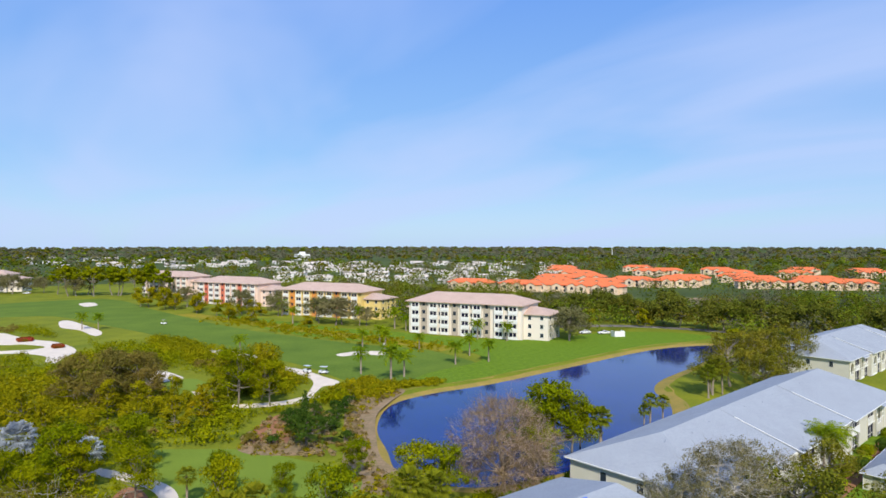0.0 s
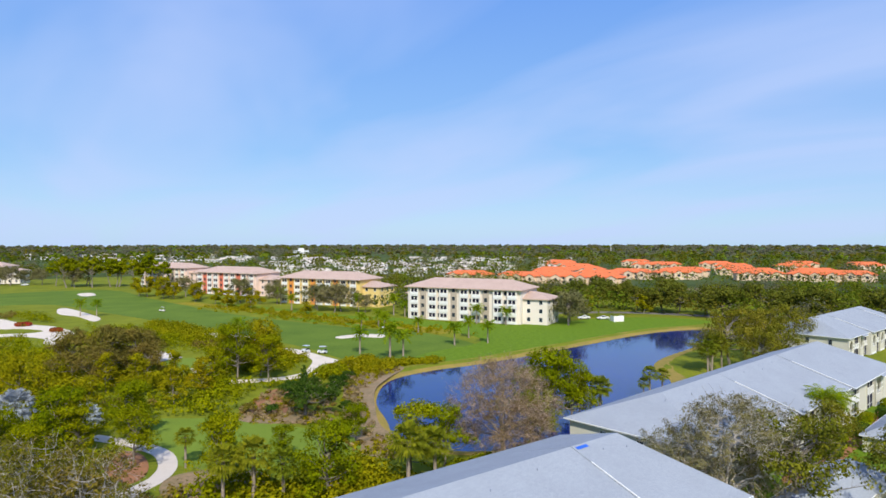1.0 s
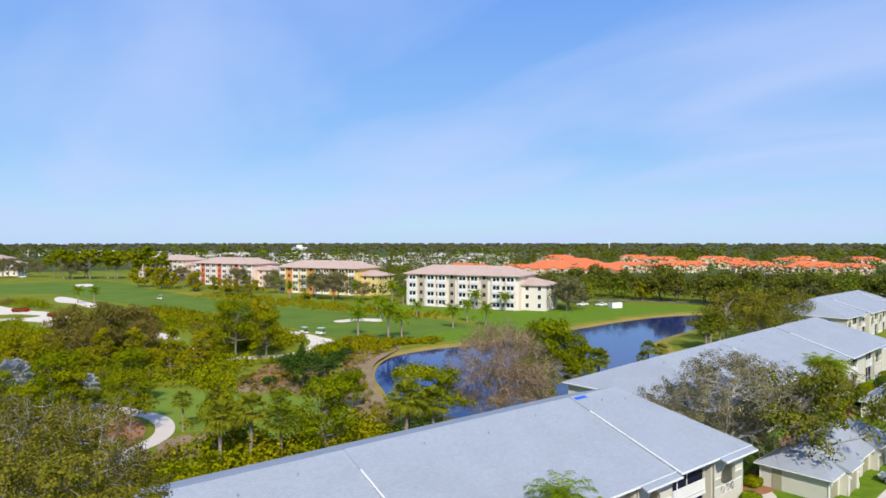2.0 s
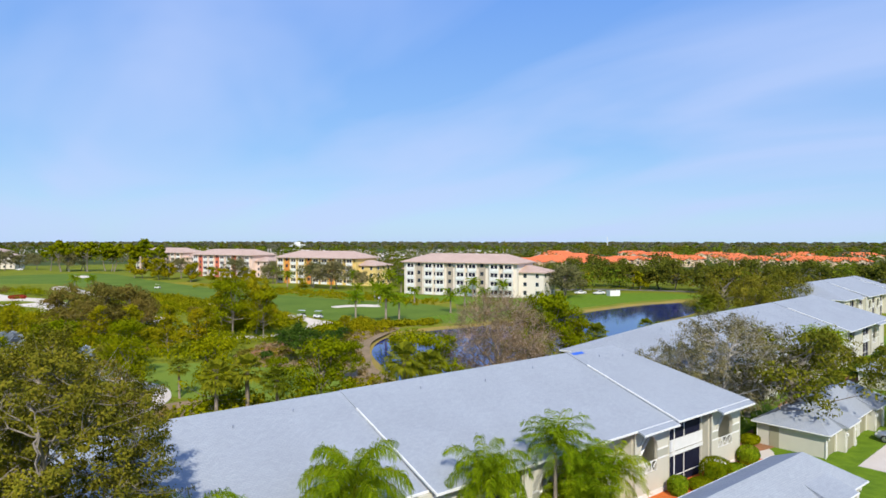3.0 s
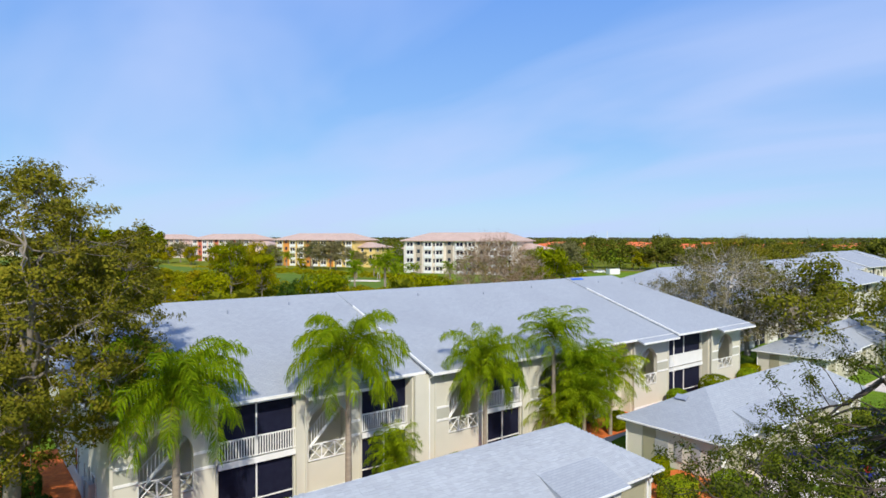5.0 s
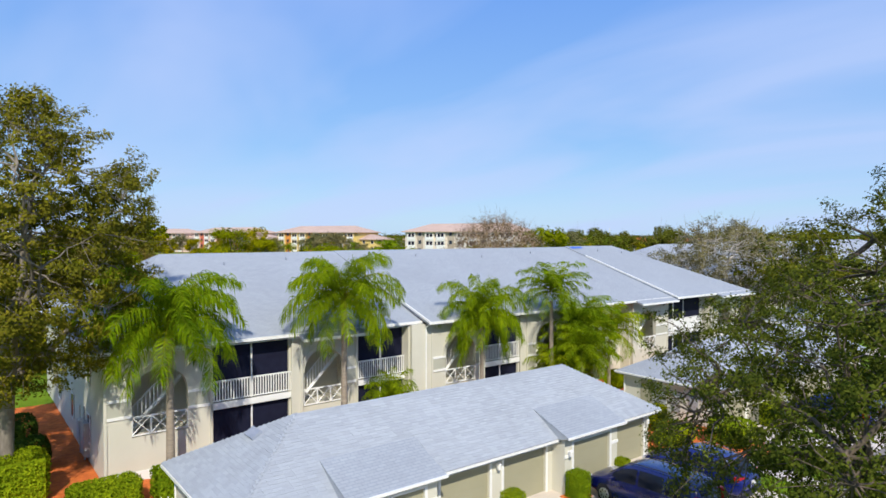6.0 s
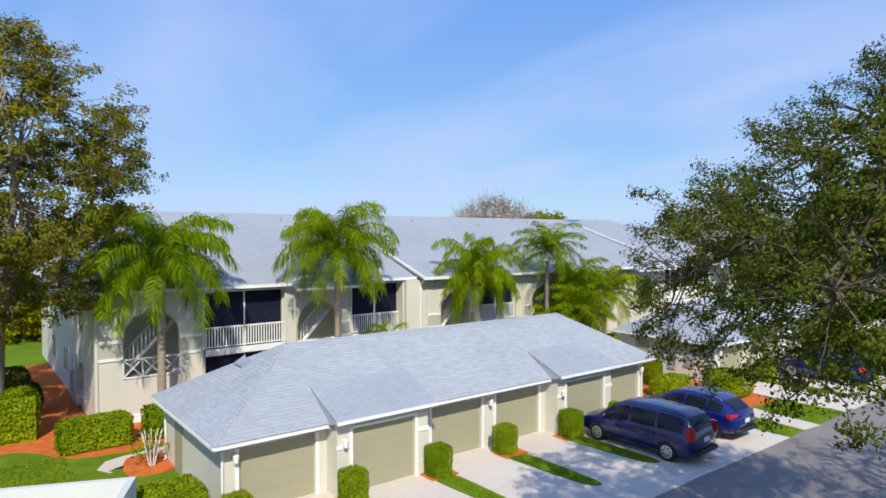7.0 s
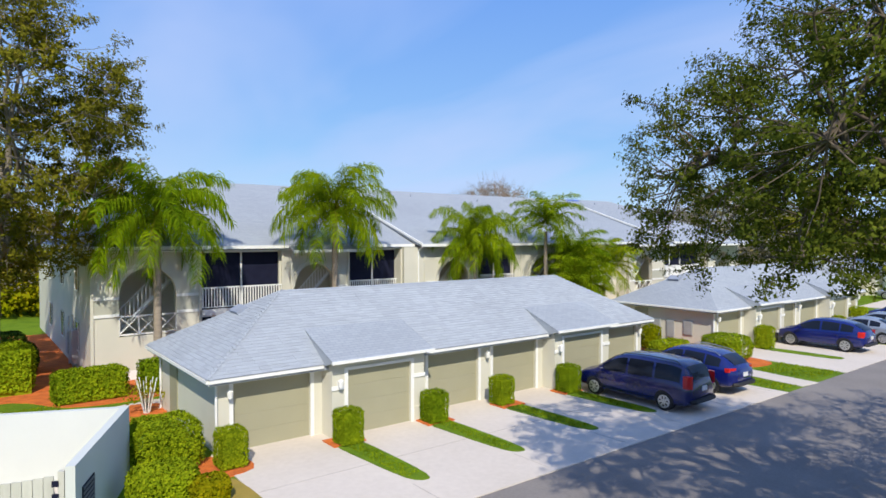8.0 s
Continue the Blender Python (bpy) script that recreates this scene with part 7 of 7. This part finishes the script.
            wa = at(y)[0]
            ag.v = [(s * (half + q), yy, zz) for q in (-0.3, max(wa - half, -0.02) + 0.006) for yy, zz in arch]
            ag.f = [(k, k + 1, 16 + k, 15 + k) for k in range(14)] + [tuple(range(15, 30))]
            part("wheel_arch", ag, M_DARKP, c)
    return c


VAN = [(-2.57, 0.66, 0.47, 0.80, 0.92, 0.58), (-2.51, 0.85, 0.36, 0.95, 1.12, 0.66), (-2.40, 0.93, 0.30, 1.02, 1.42, 0.69), (-2.2, 0.96, 0.26, 1.05, 1.68, 0.71), (-1.8, 0.97, 0.24, 1.06, 1.77, 0.72), (-0.4, 0.97, 0.24, 1.03, 1.80, 0.73), (0.35, 0.97, 0.24, 1.01, 1.76, 0.72), (0.75, 0.965, 0.25, 1.0, 1.62, 0.71), (1.62, 0.95, 0.26, 0.97, 1.06, 0.74), (2.1, 0.91, 0.28, 0.88, 0.95, 0.70), (2.42, 0.83, 0.32, 0.72, 0.80, 0.60), (2.57, 0.62, 0.40, 0.58, 0.64, 0.45)]
van = car("dark navy minivan parked before a garage", P_NAVY, VAN, (-1.55, 1.5), 0.34, 0.97, (0.92, 1.36, 0.15), 0.8, ((-2.12, -1.12), (-1.02, 0.0), (0.1, 1.2)), (0.72, 1.55), (-2.47, -2.2), rails=True)
van.matrix_basis = pose(21.55, 13.5, 0.05, 0, 0, 2)
CROSSOVER = [(-2.37, 0.62, 0.50, 0.85, 0.95, 0.52), (-2.31, 0.83, 0.42, 0.98, 1.08, 0.60), (-2.14, 0.92, 0.33, 1.05, 1.26, 0.63), (-1.75, 0.945, 0.29, 1.07, 1.50, 0.65), (-1.25, 0.95, 0.28, 1.06, 1.62, 0.67), (-0.3, 0.95, 0.28, 1.03, 1.68, 0.68), (0.25, 0.95, 0.28, 1.02, 1.64, 0.67), (0.6, 0.945, 0.29, 1.01, 1.52, 0.66), (1.38, 0.93, 0.30, 0.99, 1.08, 0.70), (1.85, 0.89, 0.33, 0.92, 0.99, 0.68), (2.2, 0.80, 0.37, 0.78, 0.85, 0.58), (2.36, 0.60, 0.45, 0.64, 0.70, 0.42)]
PANES = ((-1.75, -1.15), (-1.07, -0.2), (-0.1, 0.95))
suv = car("deep blue crossover parked beside the minivan", P_BLUE, CROSSOVER, (-1.4, 1.42), 0.37, 0.95, (0.94, 1.1, 0.36), 0.74, PANES, (0.55, 1.3), (-2.2, -1.68), rails=True, silver=True)
suv.matrix_basis = pose(25.3, 13.65, 0.05, 0, 0, 0)
suv2 = car("bright blue crossover before the second garages", P_BLUE, CROSSOVER, (-1.4, 1.42), 0.37, 0.95, (0.86, 1.16, 0.2), 0.74, PANES, (0.55, 1.3), (-2.2, -1.68))
suv2.matrix_basis = pose(39.5, 13.85, 0.05)
SALOON = [(-2.39, 0.58, 0.42, 0.76, 0.84, 0.46), (-2.28, 0.80, 0.33, 0.91, 0.98, 0.60), (-2.1, 0.86, 0.28, 0.95, 1.02, 0.63), (-1.65, 0.89, 0.25, 0.97, 1.05, 0.62), (-1.0, 0.91, 0.22, 0.97, 1.36, 0.59), (-0.5, 0.91, 0.22, 0.95, 1.45, 0.59), (0.1, 0.91, 0.22, 0.94, 1.43, 0.59), (0.4, 0.91, 0.22, 0.93, 1.34, 0.59), (1.15, 0.90, 0.23, 0.91, 1.0, 0.66), (1.8, 0.86, 0.26, 0.82, 0.9, 0.64), (2.2, 0.75, 0.32, 0.68, 0.74, 0.52), (2.38, 0.53, 0.40, 0.54, 0.6, 0.38)]
SMALL = ((-1.15, -0.62), (-0.54, 0.85))
sedan = car("silver saloon before the second garages", P_SILVER, SALOON, (-1.35, 1.4), 0.33, 0.91, (0.7, 0.88, 0.3), 0.6, SMALL, (0.38, 1.08), (-1.58, -0.98))
sedan.matrix_basis = pose(43.9, 13.4, 0.05)
copy_thing(suv, pose(53.0, 13.8, 0.05))
copy_thing(sedan, pose(47.5, 13.6, 0.05))
copy_thing(sedan, pose(74.5, 20.0, 0.05, 0, 0, 5))
white = car("white car in the apartment car park", P_WHITE, SALOON, (-1.35, 1.4), 0.33, 0.91, (0.7, 0.88, 0.3), 0.6, SMALL, (0.38, 1.08), (-1.58, -0.98))
white.matrix_basis = pose(193, 150, 0.05, 0, 0, 60)
copy_thing(white, pose(188, 155, 0.05, 0, 0, 60))
copy_thing(white, pose(36, 510, 0, 0, 0, 60))


def golf_cart():
    c = thing("golf_cart", "small white golf cart with a roof", "golf cart", "golf carts")
    part("body", Geo().box(-0.6, 0.6, -1.2, 1.2, 0.25, 0.55).box(-0.58, 0.58, -0.75, -0.1, 0.55, 0.8).box(-0.58, 0.58, 0.7, 1.15, 0.55, 0.85), P_WHITE, c)
    part("roof", Geo().box(-0.62, 0.62, -1.0, 0.8, 1.8, 1.87), P_WHITE, c)
    for x in (-0.56, 0.56):
        for y in (-0.9, 0.7):
            part("post", Geo().tube([(x, y, 0.5), (x, y, 1.8)], [0.025, 0.025], 5), M_DARKP, c)
            part("wheel", Geo().tube([(x - 0.09, y, 0.23), (x + 0.09, y, 0.23)], [0.23, 0.23], 12), M_TYRE, c)
    part("seat_back", Geo().box(-0.55, 0.55, -0.85, -0.75, 0.8, 1.15), M_DARKP, c)
    return c


gc = golf_cart()
gc.matrix_basis = pose(75.2, 149, 0.1, 0, 0, 40)
copy_thing(gc, pose(72.4, 153, 0.1, 0, 0, 10))
copy_thing(gc, pose(68, 282, 0.1, 0, 0, 70))
wb = thing("bin_store", "white walled bin store on the far lawn", "enclosure")
wb.matrix_basis = pose(192, 142, 0, 0, 0, -25)
wb.scale = (0.72, 0.72, 0.95)
part("wall", Geo().box(-2.8, 2.8, -0.15, 0.15, 0, 2.2).box(-2.8, -2.5, 0.15, 4, 0, 2.2).box(2.5, 2.8, 0.15, 4, 0, 2.2), M_TRIM, wb)
mast = thing("radio_mast", "thin pale mast above the far woods", "mast")
mast.location = (1290, 980, 0)
part("pole", Geo().tube([(0, 0, 0), (0, 0, 30)], [0.9, 0.6], 6), M_TRIM, mast)
hall = thing("white_hall", "distant white building above the trees", "house")
hall.location = (565, 1210, 0)
part("wall", Geo().box(-14, 14, -8, 8, 0, 12), M_TRIM, hall)
part("tower", Geo().box(-5, 5, -4, 4, 12, 17), M_TRIM, hall)
pole = thing("golf_flag", "thin golf flag on the fairway", "flag")
pole.location = (107, 170, 0)
part("stick", Geo().tube([(0, 0, 0), (0, 0, 2.3)], [0.03, 0.03], 5), P_WHITE, pole)
part("cloth", Geo().box(0.03, 0.5, -0.01, 0.01, 1.9, 2.25), P_WHITE, pole)

for x, y, s in ((17.6, 264, 5.0), (25, 240.5, 3.6)):
    hedge_box(x, y, s, s * 1.4, 1.0, L_FLOWER, "dark red flower bed beside the bunker", 190 + int(s), 700, 0.55, "flower beds", 0.3)

# ---- loose shingles on the nearest garage roof ----
SH = Geo().box(0.0015, 0.3085, 0, 0.17, 0, 0.012).mesh("shingle", M_SHINGLE)


def shingles(parent, origin, along, up, width_at, slope_len, keep, rest):
    """Courses of shingles up a slope; those in keep become parts, the others join rest."""
    along, up = Vector(along).normalized(), Vector(up).normalized()
    nrm = along.cross(up)
    rs = random.Random(9)
    course = 0
    while course * 0.14 < slope_len - 0.1:
        s = course * 0.14
        a, b = width_at(s)
        x = a - (course % 2) * 0.155
        while x < b:
            x0, x1 = max(x, a), min(x + 0.31, b)
            if x1 - x0 > 0.06:
                lift = 0.008 + 0.004 * rs.random()
                o = Vector(origin) + along * x0 + up * s + nrm * lift
                tilt = (up - nrm * 0.055).normalized()
                n2 = along.cross(tilt)
                m = Matrix(((along.x, tilt.x, n2.x, o.x), (along.y, tilt.y, n2.y, o.y), (along.z, tilt.z, n2.z, o.z), (0, 0, 0, 1))) @ Matrix.Diagonal(((x1 - x0) / 0.31, 1, 1, 1))
                m = m @ Matrix.Translation((0, 0, 0.012))
                if keep(x0, s):
                    ob = part("shingle", SH, None, parent)
                    ob.matrix_basis = m
                else:
                    k = len(rest.v)
                    rest.v += [tuple(m @ v.co) for v in SH.vertices]
                    rest.f += [tuple(k + i for i in p.vertices) for p in SH.polygons]
            x += 0.31
        course += 1


rest = Geo()
f_up = Vector((0, 19.85 - 16.62, 4.42 - 2.34))
f_len = f_up.length
w_run = 3.55
shingles(garage_1, (5.95, 16.6, 2.345), (1, 0, 0), f_up, lambda s: (w_run * s / f_len, 21.05 - 3.5 * s / f_len), f_len, lambda x, s: x < 4.2 and s < 3.4, rest)
w_up = Vector((3.55, 0, 4.42 - 2.34))
w_len = w_up.length
shingles(garage_1, (5.93, 23.7, 2.345), (0, -1, 0), w_up, lambda s: (3.85 * s / w_len, 7.08 - 3.23 * s / w_len), w_len, lambda x, s: False, rest)
tagged(part("shingles", rest, M_SHINGLE, garage_1, "rows of grey shingles"), kind="stuff")
ridge = Geo()
for a, b in (((9.5, 19.85, 4.43), (23.5, 19.85, 4.43)), ((5.95, 16.62, 2.36), (9.5, 19.85, 4.44)), ((5.95, 23.7, 2.36), (9.5, 19.85, 4.44)), ((27.0, 16.62, 2.34), (23.5, 19.85, 4.44))):
    a, b = Vector(a), Vector(b)
    k = int((b - a).length / 0.3)
    side = (b - a).cross(Vector((0, 0, 1))).normalized() * 0.11
    for i in range(k):
        p, q = a.lerp(b, i / k), a.lerp(b, (i + 1.15) / k)
        up1, up2 = Vector((0, 0, 0.03)), Vector((0, 0, 0.008))
        ridge.poly([p - side - up1 * 0.4, q - side - up1 * 0.4 - up2, q + up1 - up2 * 0.4, p + up1])
        ridge.poly([p + up1, q + up1 - up2 * 0.4, q + side - up1 * 0.4 - up2, p + side - up1 * 0.4])
tagged(part("ridge_cap", ridge, M_SHINGLE, garage_1, "lapped ridge shingles"), kind="stuff")
